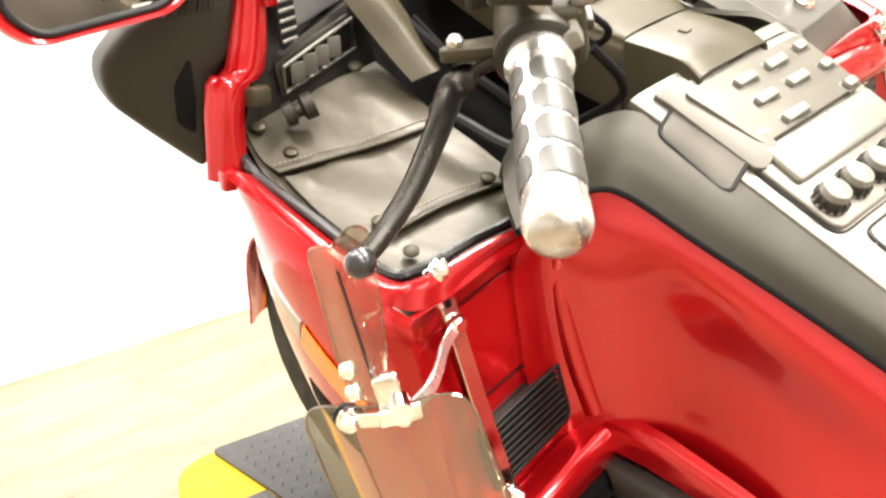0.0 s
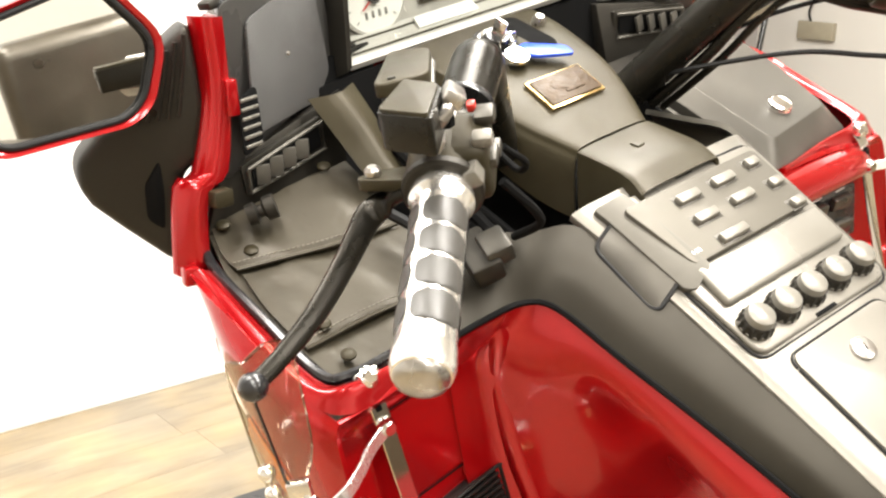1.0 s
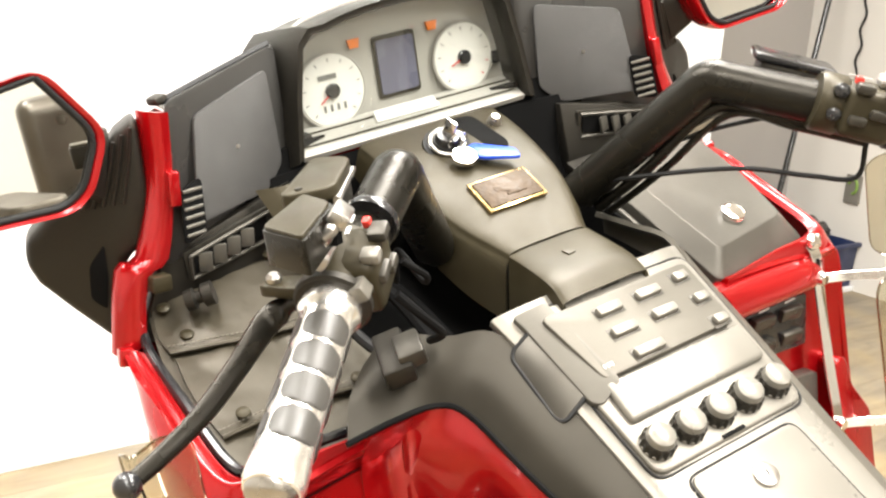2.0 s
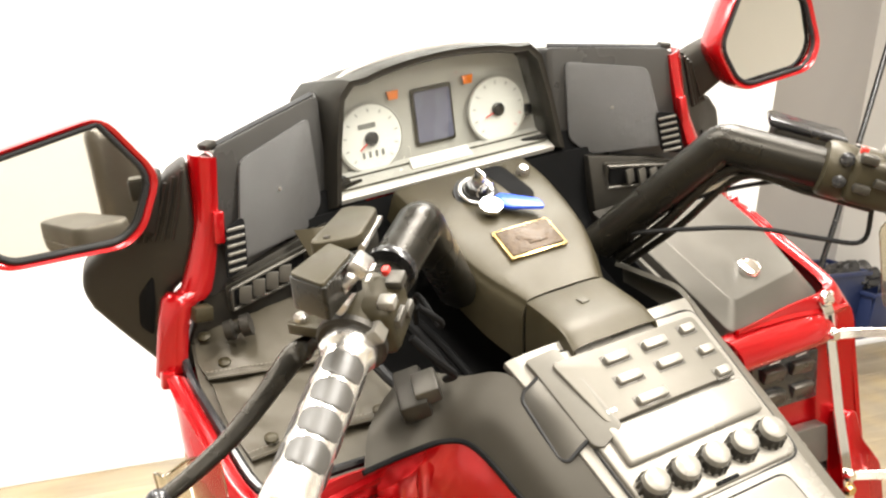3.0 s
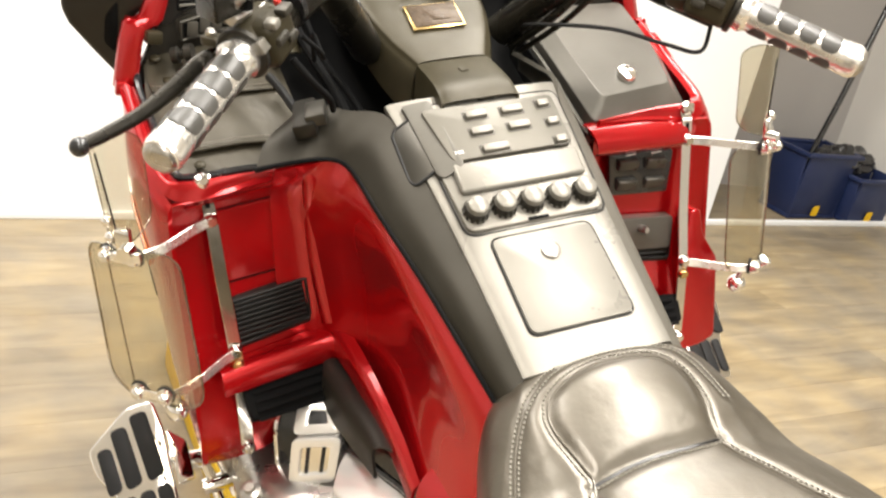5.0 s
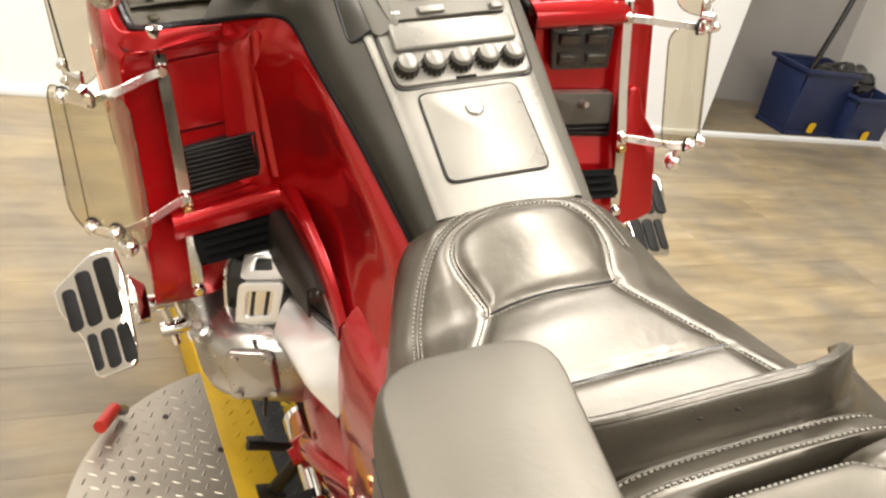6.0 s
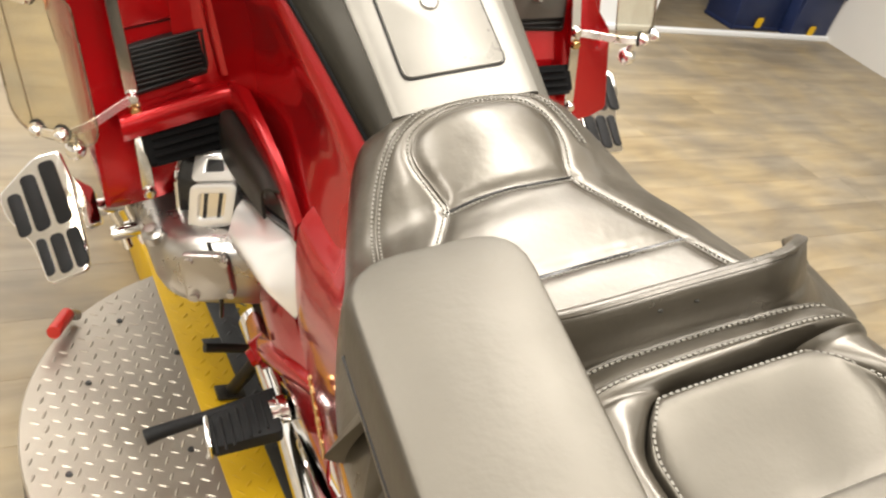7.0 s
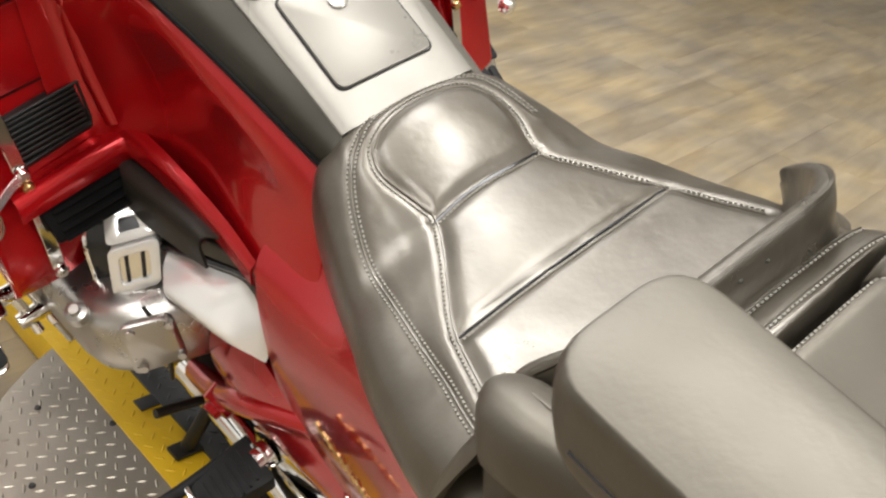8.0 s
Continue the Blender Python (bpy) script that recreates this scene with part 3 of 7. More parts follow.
# ---- outer fairing skin ----
def outer_skin():
    rows = [
        [(-0.400, 0.290, 0.862), (-0.412, 0.330, 0.884), (-0.418, 0.420, 0.922), (-0.420, 0.505, 0.952), (-0.380, 0.590, 0.965), (-0.310, 0.700, 0.960), (-0.220, 0.840, 0.940)],
        [(-0.408, 0.286, 0.846), (-0.424, 0.330, 0.862), (-0.432, 0.420, 0.892), (-0.415, 0.500, 0.905), (-0.372, 0.575, 0.910), (-0.310, 0.690, 0.900), (-0.220, 0.830, 0.880)],
        [(-0.409, 0.280, 0.780), (-0.424, 0.320, 0.785), (-0.432, 0.410, 0.795), (-0.416, 0.490, 0.800), (-0.376, 0.565, 0.805), (-0.310, 0.680, 0.805), (-0.220, 0.820, 0.790)],
        [(-0.408, 0.268, 0.680), (-0.418, 0.310, 0.680), (-0.422, 0.400, 0.680), (-0.404, 0.480, 0.685), (-0.366, 0.555, 0.690), (-0.305, 0.670, 0.690), (-0.220, 0.800, 0.690)],
        [(-0.409, 0.254, 0.560), (-0.414, 0.300, 0.560), (-0.412, 0.390, 0.560), (-0.390, 0.470, 0.565), (-0.350, 0.545, 0.570), (-0.290, 0.650, 0.570), (-0.210, 0.780, 0.570)],
        [(-0.407, 0.256, 0.486), (-0.404, 0.300, 0.480), (-0.388, 0.380, 0.480), (-0.360, 0.460, 0.480), (-0.320, 0.530, 0.480), (-0.270, 0.630, 0.480), (-0.200, 0.740, 0.480)],
    ]
    return surf(rows, 5, 5, thick=0.006)


sides = both("fairing_side", outer_skin, RED, label="glossy red outer fairing with an amber marker")
SIDE_SKIN = BVHTree.FromPolygons([v.co.copy() for v in sides[0].data.vertices], [tuple(p.vertices) for p in sides[0].data.polygons])


def inlay(corners, h):
    """A thin plate that follows the fairing's side between four corners (y, z)."""
    a, b, c, d = (Vector((y, z)) for y, z in corners)
    rows = []
    for i in range(4):
        line = []
        for j in range(10):
            q = a.lerp(b, j / 9).lerp(d.lerp(c, j / 9), i / 3)
            hit = SIDE_SKIN.ray_cast(Vector((-1, q.x, q.y)), Vector((1, 0, 0)))[0]
            line.append(Vector((hit.x - h if hit is not None else -0.42, q.x, q.y)))
        rows.append(line)
    bm = surf(rows, 1, 1)
    bmesh.ops.solidify(bm, geom=bm.faces[:], thickness=0.002)
    return bm



both("marker_lens", lambda: inlay(((0.345, 0.768), (0.412, 0.832), (0.428, 0.806), (0.362, 0.750)), 0.003), ORANGE, label="amber side marker lens")
both("trim_strip", lambda: inlay(((0.416, 0.834), (0.500, 0.880), (0.505, 0.862), (0.430, 0.808)), 0.002), SATIN, label="silver trim strip")
both("side_vent", lambda: inlay(((0.385, 0.728), (0.450, 0.752), (0.460, 0.722), (0.385, 0.690)), 0.001), DEEP, label="black side air outlet")
# front of the fairing, which closes the bike ahead of the dash
nose = part("fairing_nose", surf([
    [(-0.37, 0.60, 1.00), (-0.27, 0.76, 1.02), (-0.15, 0.88, 1.03), (0, 0.94, 1.03), (0.15, 0.88, 1.03), (0.27, 0.76, 1.02), (0.37, 0.60, 1.00)],
    [(-0.34, 0.66, 0.90), (-0.28, 0.78, 0.90), (-0.15, 1.00, 0.90), (0, 1.05, 0.90), (0.15, 1.00, 0.90), (0.28, 0.78, 0.90), (0.34, 0.66, 0.90)],
    [(-0.30, 0.66, 0.62), (-0.26, 0.76, 0.62), (-0.15, 0.95, 0.62), (0, 0.98, 0.62), (0.15, 0.95, 0.62), (0.26, 0.76, 0.62), (0.30, 0.66, 0.62)]], 4, 4, thick=0.006), RED, bike, "red front fairing")
part("fairing_top", surf([
    [(-0.345, 0.545, 1.175), (-0.20, 0.62, 1.195), (0, 0.68, 1.205), (0.20, 0.62, 1.195), (0.345, 0.545, 1.175)],
    [(-0.36, 0.60, 1.11), (-0.24, 0.74, 1.12), (0, 0.83, 1.13), (0.24, 0.74, 1.12), (0.36, 0.60, 1.11)],
    [(-0.40, 0.61, 1.00), (-0.29, 0.79, 1.01), (0, 0.99, 1.02), (0.29, 0.79, 1.01), (0.40, 0.61, 1.00)]], 4, 5, thick=0.006), BLACKP, bike, "black upper cowl below the windscreen")


# ---- pods on either side of the steering head ----
def pod_tray():
    rows = [
        [(-0.200, 0.300, 0.872), (-0.29, 0.315, 0.876), (-0.376, 0.328, 0.874)],
        [(-0.200, 0.380, 0.905), (-0.29, 0.395, 0.905), (-0.386, 0.400, 0.903)],
        [(-0.200, 0.460, 0.940), (-0.29, 0.470, 0.936), (-0.390, 0.480, 0.934)],
        [(-0.205, 0.545, 0.990), (-0.29, 0.545, 0.985), (-0.380, 0.540, 0.975)],
    ]
    return surf(rows, 4, 6, thick=0.004)


def rumpled(bm, depth):
    """Soft folds pressed into a sheet of vinyl."""
    for v in bm.verts:
        q = Vector((v.co.x * 34 + v.co.y * 16, v.co.y * 11 - v.co.x * 5, 0.4))
        v.co.z += depth * (noise.noise(q) + 0.45 * noise.noise(q * 2.3))
    return bm


tray = part("pocket_liner", rumpled(pod_tray(), 0.0025), VINYL, bike, "dark creased vinyl liner of the fairing pocket")
# flaps of the vinyl pouch, each with its sewn hem
FLAPS = (
    ([(-0.212, 0.352, 0.897), (-0.29, 0.366, 0.900), (-0.378, 0.370, 0.896)], [(-0.212, 0.395, 0.920), (-0.29, 0.415, 0.9225), (-0.382, 0.428, 0.918)], [(-0.215, 0.440, 0.938), (-0.29, 0.458, 0.939), (-0.378, 0.480, 0.940)]),
    ([(-0.212, 0.442, 0.942), (-0.28, 0.452, 0.943), (-0.380, 0.486, 0.945)], [(-0.212, 0.480, 0.960), (-0.28, 0.490, 0.964), (-0.382, 0.510, 0.958)], [(-0.215, 0.530, 0.988), (-0.28, 0.535, 0.990), (-0.376, 0.538, 0.980)]),
)
for rows in FLAPS:
    flap = part("pocket_flap", rumpled(surf(rows, 10, 10, thick=0.003), 0.003), VINYL, tray, "folded vinyl flap with a sewn hem")
    part("hem", tube([Vector(p) + Vector((0, 0, 0.001)) for p in rows[0]], 0.0024, 6, 8), VINYL, flap)
    stitches([Vector(p) + Vector((0, 0.007, 0.0058)) for p in rows[0]], flap, 0.0004, 0.005, 0.0006, "hem_stitch")
for p in ((-0.352, 0.341, 0.8885), (-0.232, 0.332, 0.888), (-0.350, 0.383, 0.9060), (-0.356, 0.497, 0.9540), (-0.236, 0.538, 0.994), (-0.234, 0.362, 0.9060), (-0.366, 0.528, 0.978)):
    part("snap", lathe(Vector(p), Vector(p) + Vector((0, -0.0015, 0.0045)), [(0, 0.0075), (0.5, 0.0075), (0.9, 0.005), (1, 0.002)], 14), OLIVE, tray)
# black rim of the open pocket
RIM = [(-0.195, 0.296, 0.886), (-0.30, 0.312, 0.886), (-0.366, 0.318, 0.883), (-0.386, 0.338, 0.887), (-0.392, 0.42, 0.918), (-0.396, 0.50, 0.948), (-0.390, 0.540, 0.975)]
part("pocket_rim", tube(RIM, 0.0055, 8, 6), GLOSSB, bike, "black rubber rim of the fairing pocket")

# red rim between the pocket and the fairing side
both("fairing_rim", lambda: surf([
    [(-0.205, 0.286, 0.884), (-0.30, 0.302, 0.884), (-0.368, 0.309, 0.882), (-0.393, 0.330, 0.887), (-0.399, 0.42, 0.918), (-0.402, 0.50, 0.950)],
    [(-0.205, 0.280, 0.888), (-0.30, 0.292, 0.888), (-0.378, 0.298, 0.886), (-0.405, 0.325, 0.890), (-0.409, 0.42, 0.923), (-0.411, 0.50, 0.956)],
    [(-0.205, 0.283, 0.872), (-0.30, 0.289, 0.868), (-0.385, 0.290, 0.864), (-0.414, 0.325, 0.882), (-0.419, 0.42, 0.918), (-0.421, 0.51, 0.952)]], 4, 5, thick=0.004), RED, label="red rim of the fairing")

# the other pod carries a lid with broad sloping sides
LID_LOW = [(0.200, 0.289, 0.884), (0.384, 0.322, 0.870), (0.400, 0.420, 0.916), (0.394, 0.525, 0.970), (0.190, 0.505, 0.985), (0.194, 0.410, 0.944)]
LID_TOP = [(0.225, 0.311, 0.911), (0.360, 0.337, 0.908), (0.376, 0.420, 0.946), (0.370, 0.505, 0.990), (0.214, 0.490, 1.000), (0.216, 0.410, 0.960)]


def pod_lid():
    low, top = rounded(LID_LOW, 0.012), rounded(LID_TOP, 0.012)
    mid = sum(top, Vector()) / len(top)
    rows = [[p + Vector((0, 0.008, -0.022)) for p in low], [p + Vector((0, 0.001, -0.003)) for p in low], low]
    rows += [[a + (b - a) * k for a, b in zip(low, top)] for k in (0.1, 0.5, 0.9)] + [top]
    rows += [[mid + (p - mid) * k for p in top] for k in (0.96, 0.90, 0.5, 0.02)]
    return surf(rows, 2, 1, closed=True, cap=True)


lid_r = part("pod_lid", pod_lid(), LIDG, bike, "charcoal pocket lid with a round lock", angle=60)
part("lock", lathe((0.289, 0.352, 0.922), (0.289, 0.347, 0.932), [(0, 0.016), (0.6, 0.016), (0.9, 0.014), (1, 0.011)], 24), CHROME, lid_r, "round chrome lock")
# Near-black sheet paints the shaded gap beside the pocket lid.
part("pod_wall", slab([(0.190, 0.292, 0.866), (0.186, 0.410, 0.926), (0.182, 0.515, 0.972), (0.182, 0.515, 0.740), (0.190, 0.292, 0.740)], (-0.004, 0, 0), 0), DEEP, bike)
part("pod_edge", blade([(0.188, 0.510, 0.966), (0.188, 0.410, 0.926), (0.192, 0.310, 0.872), (0.196, 0.285, 0.856)], (0.006, 0.006, 0.006, 0.005), 0.004, 10, (1, 0, 0)), LIDG, bike, "thin charcoal edge strip")
part("pod_band", surf([
    [(0.184, 0.292, 0.882), (0.28, 0.306, 0.876), (0.345, 0.317, 0.871), (0.386, 0.326, 0.868)],
    [(0.184, 0.270, 0.880), (0.28, 0.282, 0.874), (0.345, 0.293, 0.869), (0.386, 0.306, 0.866)],
    [(0.188, 0.258, 0.866), (0.28, 0.265, 0.861), (0.345, 0.274, 0.856), (0.382, 0.290, 0.854)],
    [(0.192, 0.258, 0.846), (0.28, 0.262, 0.841), (0.345, 0.269, 0.836), (0.376, 0.284, 0.836)],
    [(0.196, 0.280, 0.832), (0.28, 0.280, 0.828), (0.345, 0.281, 0.824), (0.374, 0.294, 0.826)]], 4, 4, thick=0.003), RED, bike, "rounded red ledge under the pocket lid", angle=60)
part("pod_base", surf([
    [(0.21, 0.308, 0.868), (0.30, 0.318, 0.866), (0.39, 0.336, 0.862)],
    [(0.20, 0.420, 0.920), (0.30, 0.430, 0.916), (0.398, 0.430, 0.905)],
    [(0.19, 0.540, 0.985), (0.30, 0.545, 0.982), (0.392, 0.540, 0.965)]], 3, 3, thick=0.004), BLACKP, bike)

# switches in the far leg shield
sw = part("switch_panel", slab(rounded([(0.228, 0.2935, 0.832), (0.336, 0.286, 0.824), (0.330, 0.283, 0.758), (0.232, 0.290, 0.764)], 0.004), (0, -0.008, 0), 0.002), GLOSSB, bike, "black switch panel with four rocker switches")
for cx in (0.258, 0.306):
    for cz in (0.812, 0.780):
        part("rocker", aligned((cx, 0.279, cz - 0.08 * (cx - 0.258)), (1, -0.07, -0.07), (0, -0.3, 1), (0.034, 0.018, 0.012), 0.003), DARKP, sw)
for k in range(2):
    part("label_bar", rbox((0.262 + 0.045 * k, 0.2795, 0.8265 - 0.003 * k), (0.018, 0.0006, 0.0016)), WHITED, sw)
drawer = part("lower_switch_panel", slab(rounded([(0.228, 0.291, 0.728), (0.340, 0.284, 0.718), (0.336, 0.279, 0.668), (0.232, 0.286, 0.676)], 0.004), (0, -0.018, 0), 0.002), LIDG, bike, "grey panel with a small lever")
part("lever", lathe((0.285, 0.272, 0.706), (0.285, 0.252, 0.710), [(0, 0.006), (0.8, 0.006), (1, 0.004)], 10), SATIN, drawer)

# ---- red uprights at either end of the dash ----
UP_OUT = [(-0.340, 1.186), (-0.3485, 1.110), (-0.376, 1.040), (-0.400, 1.032), (-0.424, 0.945)]
UP_IN = [(-0.316, 1.180), (-0.3285, 1.105), (-0.350, 1.034), (-0.376, 1.018), (-0.394, 0.950)]


def upright():
    f = [(x, 0.517, z) for x, z in UP_IN]
    g = [(x, 0.524, z) for x, z in UP_OUT]
    h = [(x - 0.002, 0.540, z) for x, z in UP_OUT]
    e = [(x + 0.002, 0.560, z) for x, z in UP_IN]
    rows = [list(r) for r in zip(e, f, [tuple((Vector(a) + Vector(b)) / 2 + Vector((0, -0.005, 0))) for a, b in zip(f, g)], g, h)]
    return bevelled(surf(rows, 3, 1, thick=0.003), 0)


ups = both("fairing_upright", upright, RED, label="narrow glossy red trim strip", angle=55)
both("clip", lambda: rbox((-0.330, 0.512, 1.105), (0.012, 0.012, 0.036), (0, 8, 0), 0.002), RED, ups)
both("foot_clip", lambda: rbox((-0.418, 0.512, 0.948), (0.016, 0.014, 0.020), (0, 12, 0), 0.003), RED, ups)

# black ear outside the upright, ribbed where it carries the mirror
ear_profile = [(-0.345, 1.182), (-0.366, 1.168), (-0.390, 1.140), (-0.412, 1.105), (-0.444, 1.094), (-0.470, 1.070), (-0.475, 1.045), (-0.468, 1.022), (-0.446, 0.990), (-0.412, 0.944), (-0.396, 0.985), (-0.385, 1.034), (-0.366, 1.046), (-0.350, 1.100)]
ears = both("mirror_cowl", lambda: slab([(x, 0.527 + 0.52 * (-x - 0.345), z) for x, z in ear_profile], (0.01, 0.05, 0), 0.010, 3), BLACKP, label="black ribbed cowl that carries the mirror")
# Flat near-black plate on the cowl paints a shaded hollow.
both("hand_recess", lambda: slab(rounded([(-0.402, 0.554, 1.056), (-0.420, 0.5635, 1.034), (-0.426, 0.567, 0.998), (-0.414, 0.5605, 0.984), (-0.406, 0.556, 1.02)], 0.006), (0, 0.02, 0), 0.002), DEEP, ears)
for k in range(5):
    both("rib", lambda: tube([(-0.353 - 0.009 * k, 0.529 + 0.0047 * k, 1.172 - 0.006 * k), (-0.362 - 0.009 * k, 0.533 + 0.0047 * k, 1.140 - 0.004 * k), (-0.376 - 0.009 * k, 0.540 + 0.0047 * k, 1.096)], 0.0022, 6), BLACKP, ears)

# mirrors
MIR = [(-0.425, 1.252), (-0.380, 1.180), (-0.408, 1.126), (-0.432, 1.112), (-0.556, 1.118), (-0.580, 1.150), (-0.560, 1.232)]


def mirror_shell():
    a = rounded([(x, 0.500 + 0.05 * (z - 1.18), z) for x, z in MIR], 0.02)
    c = Vector((-0.48, 0.5, 1.18))
    b = [c + (p - c) * 0.97 + Vector((0, 0.035, 0)) for p in a]
    d = [c + (p - c) * 0.6 + Vector((0, 0.065, 0)) for p in a]
    i = [c + (p - c) * 0.90 + Vector((0, 0.001, 0)) for p in a]
    j = [c + (p - c) * 0.89 + Vector((0, 0.008, 0)) for p in a]
    o = [c + (p - c) * 0.96 + Vector((0, -0.003, 0)) for p in a]
    return surf([j, i, o, a, b, d], 2, 1, closed=True, cap=True)


shells = both("mirror", mirror_shell, RED, label="red mirror shell with a black inner rim")


def mirror_glass(s, turn):
    c = Vector((-0.48, 0.5, 1.18))
    pts = [c + (p - c) * 0.885 for p in rounded([(x, 0.500 + 0.05 * (z - 1.18), z) for x, z in MIR], 0.02)]
    bm = slab(pts, (0, 0.003, 0), 0)
    bm.transform(Matrix.Translation(c + Vector((0, 0.004, 0))) @ pose(0, 0, 0, turn[0], 0, turn[1]) @ Matrix.Translation(-c))
    return bm if s < 0 else mx(bm)


for sh, s, tn in ((shells[0], -1, (-1, 0)), (shells[1], 1, (3, 0))):
    part("mirror_glass", mirror_glass(s, tn), MIRROR, sh, "clean mirror glass")
both("mirror_gasket", lambda: tube([Vector((-0.48, 0.499, 1.18)) + (p - Vector((-0.48, 0.5, 1.18))) * 0.875 for p in rounded([(x, 0.500 + 0.05 * (z - 1.18), z) for x, z in MIR] + [(-0.425, 0.5036, 1.252)], 0.02)], 0.0030, 8, 1), RUBBER, shells)
both("mirror_neck", lambda: surf([[(-0.372, 0.545, 1.165), (-0.372, 0.575, 1.165), (-0.392, 0.575, 1.105), (-0.392, 0.545, 1.105)], [(-0.40, 0.53, 1.18), (-0.40, 0.56, 1.18), (-0.415, 0.56, 1.125), (-0.415, 0.53, 1.125)], [(-0.44, 0.53, 1.19), (-0.44, 0.55, 1.19), (-0.45, 0.55, 1.14), (-0.45, 0.53, 1.14)]], 3, 3, closed=True), BLACKP, ups)


# ---- dash ----
def spk_panel():
    return slab(rounded([(-0.318, 0.518, 1.190), (-0.165, 0.585, 1.212), (-0.168, 0.592, 1.052), (-0.352, 0.530, 1.020)], 0.01), (0.01, 0.03, 0), 0.004)


panels = both("speaker_panel", spk_panel, SPKP, label="dark grey speaker panel of the dash")


def on_panel(x, z, h=0.0):
    """A point on the left speaker panel."""
    n = Vector((0.40, -0.90, 0.02)).normalized()
    y = 0.590 + (x + 0.168) * -0.0 - (-0.168 - x) * 0.425
    return Vector((x, y - 0.006 + 0.03 * (1.19 - z) , z)) + n * h


both("speaker_grille", lambda: slab(rounded([on_panel(-0.290, 1.168, 0.001), on_panel(-0.186, 1.190, 0.001), on_panel(-0.186, 1.082, 0.001), on_panel(-0.214, 1.058, 0.001), on_panel(-0.312, 1.056, 0.001)], 0.01), Vector((0.40, -0.90, 0.02)) * 0.004, 0.0015), MESH, panels, "fine mesh speaker grille")
both("cone_screw", lambda: lathe(on_panel(-0.243, 1.120, 0.004), on_panel(-0.243, 1.120, 0.0062), [(0, 0.003), (1, 0.002)], 8), SATIN, panels)
# Near-black plate paints the shade behind the grille bars.
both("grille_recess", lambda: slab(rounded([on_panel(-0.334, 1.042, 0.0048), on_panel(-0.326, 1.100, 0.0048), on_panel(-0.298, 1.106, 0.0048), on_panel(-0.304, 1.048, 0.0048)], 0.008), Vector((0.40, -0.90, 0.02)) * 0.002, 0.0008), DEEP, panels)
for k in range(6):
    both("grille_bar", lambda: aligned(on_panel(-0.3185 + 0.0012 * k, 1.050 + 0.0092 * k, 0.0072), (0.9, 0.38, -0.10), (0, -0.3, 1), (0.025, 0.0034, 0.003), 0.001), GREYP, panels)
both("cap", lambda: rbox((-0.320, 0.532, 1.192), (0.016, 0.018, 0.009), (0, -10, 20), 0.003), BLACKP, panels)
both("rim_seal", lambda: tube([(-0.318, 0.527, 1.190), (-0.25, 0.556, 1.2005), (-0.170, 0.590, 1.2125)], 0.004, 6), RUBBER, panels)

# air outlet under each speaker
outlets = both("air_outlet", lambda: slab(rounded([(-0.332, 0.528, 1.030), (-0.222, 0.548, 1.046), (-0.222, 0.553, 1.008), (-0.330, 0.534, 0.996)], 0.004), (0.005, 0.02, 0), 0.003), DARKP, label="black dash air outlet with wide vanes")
# The outlet's shaded depth is a near-black plate behind the vanes.
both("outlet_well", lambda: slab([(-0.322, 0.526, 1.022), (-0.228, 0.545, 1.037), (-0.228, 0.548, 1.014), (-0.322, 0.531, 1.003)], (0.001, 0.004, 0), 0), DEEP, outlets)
for k in range(4):
    both("vane", lambda: rbox((-0.310 + 0.018 * k, 0.5275 + 0.0036 * k, 1.014 + 0.0026 * k), (0.0145, 0.004, 0.021), (0, 8, -14), 0.0008), LIDG, outlets)
both("outlet_rim", lambda: tube([(-0.326, 0.5255, 1.025), (-0.275, 0.5345, 1.0335), (-0.224, 0.5445, 1.041), (-0.224, 0.5475, 1.010), (-0.275, 0.5390, 1.0045), (-0.326, 0.5305, 0.999), (-0.326, 0.5255, 1.025)], 0.0022, 6, 1), LIDG, outlets)
both("shelf", lambda: slab([(-0.398, 0.534, 0.940), (-0.20, 0.545, 0.965), (-0.20, 0.556, 1.06), (-0.352, 0.535, 1.03)], (0, 0.02, 0), 0.003), BLACKP)
valve = part("pocket_latch", rbox((-0.366, 0.515, 1.012), (0.022, 0.018, 0.018), (0, 10, 10), 0.003), OLIVE, bike, "small pocket latch")
part("latch_knob", lathe((-0.345, 0.510, 0.985), (-0.318, 0.498, 0.990), [(0, 0.011), (0.3, 0.012), (0.4, 0.007), (0.55, 0.007), (0.65, 0.013), (1, 0.013)], 14), BLACKP, valve)
# heat label by the outlet: unreadable print
tag = part("warning_label", slab([(-0.214, 0.5445, 1.062), (-0.192, 0.549, 1.066), (-0.192, 0.551, 1.036), (-0.214, 0.5465, 1.032)], (0.0, 0.003, 0), 0), BLACKP, bike, "small label with pale print")
for k in range(5):
    part("print_bar", rbox((-0.203, 0.5455, 1.058 - 0.005 * k), (0.016, 0.0006, 0.0014), (0, -10, 12), 0), WHITED, tag)

# instrument binnacle
WIN = [(-0.160, 1.078), (-0.137, 1.200), (-0.105, 1.215), (-0.055, 1.224), (0, 1.227), (0.055, 1.224), (0.105, 1.215), (0.137, 1.200), (0.160, 1.078)]


def hood():
    c = Vector((0, 0.575, 1.15))
    yy = 0.572
    inner = [Vector((x, yy, z)) for x, z in WIN]
    lip = [c + (p - c) * 1.03 + Vector((0, -0.006, 0.003)) for p in inner]
    outer = [c + Vector(((p.x) * 1.09, p.y - c.y, (p.z - c.z) * 1.12)) + Vector((0, 0.004, 0.003)) for p in inner]
    back = [p + Vector((p.x * 0.12, 0.10, -0.012)) for p in outer]
    deep = [p + Vector((0, 0.048, 0.002)) for p in inner]
    return surf([deep, inner, lip, outer, back], 2, 2)


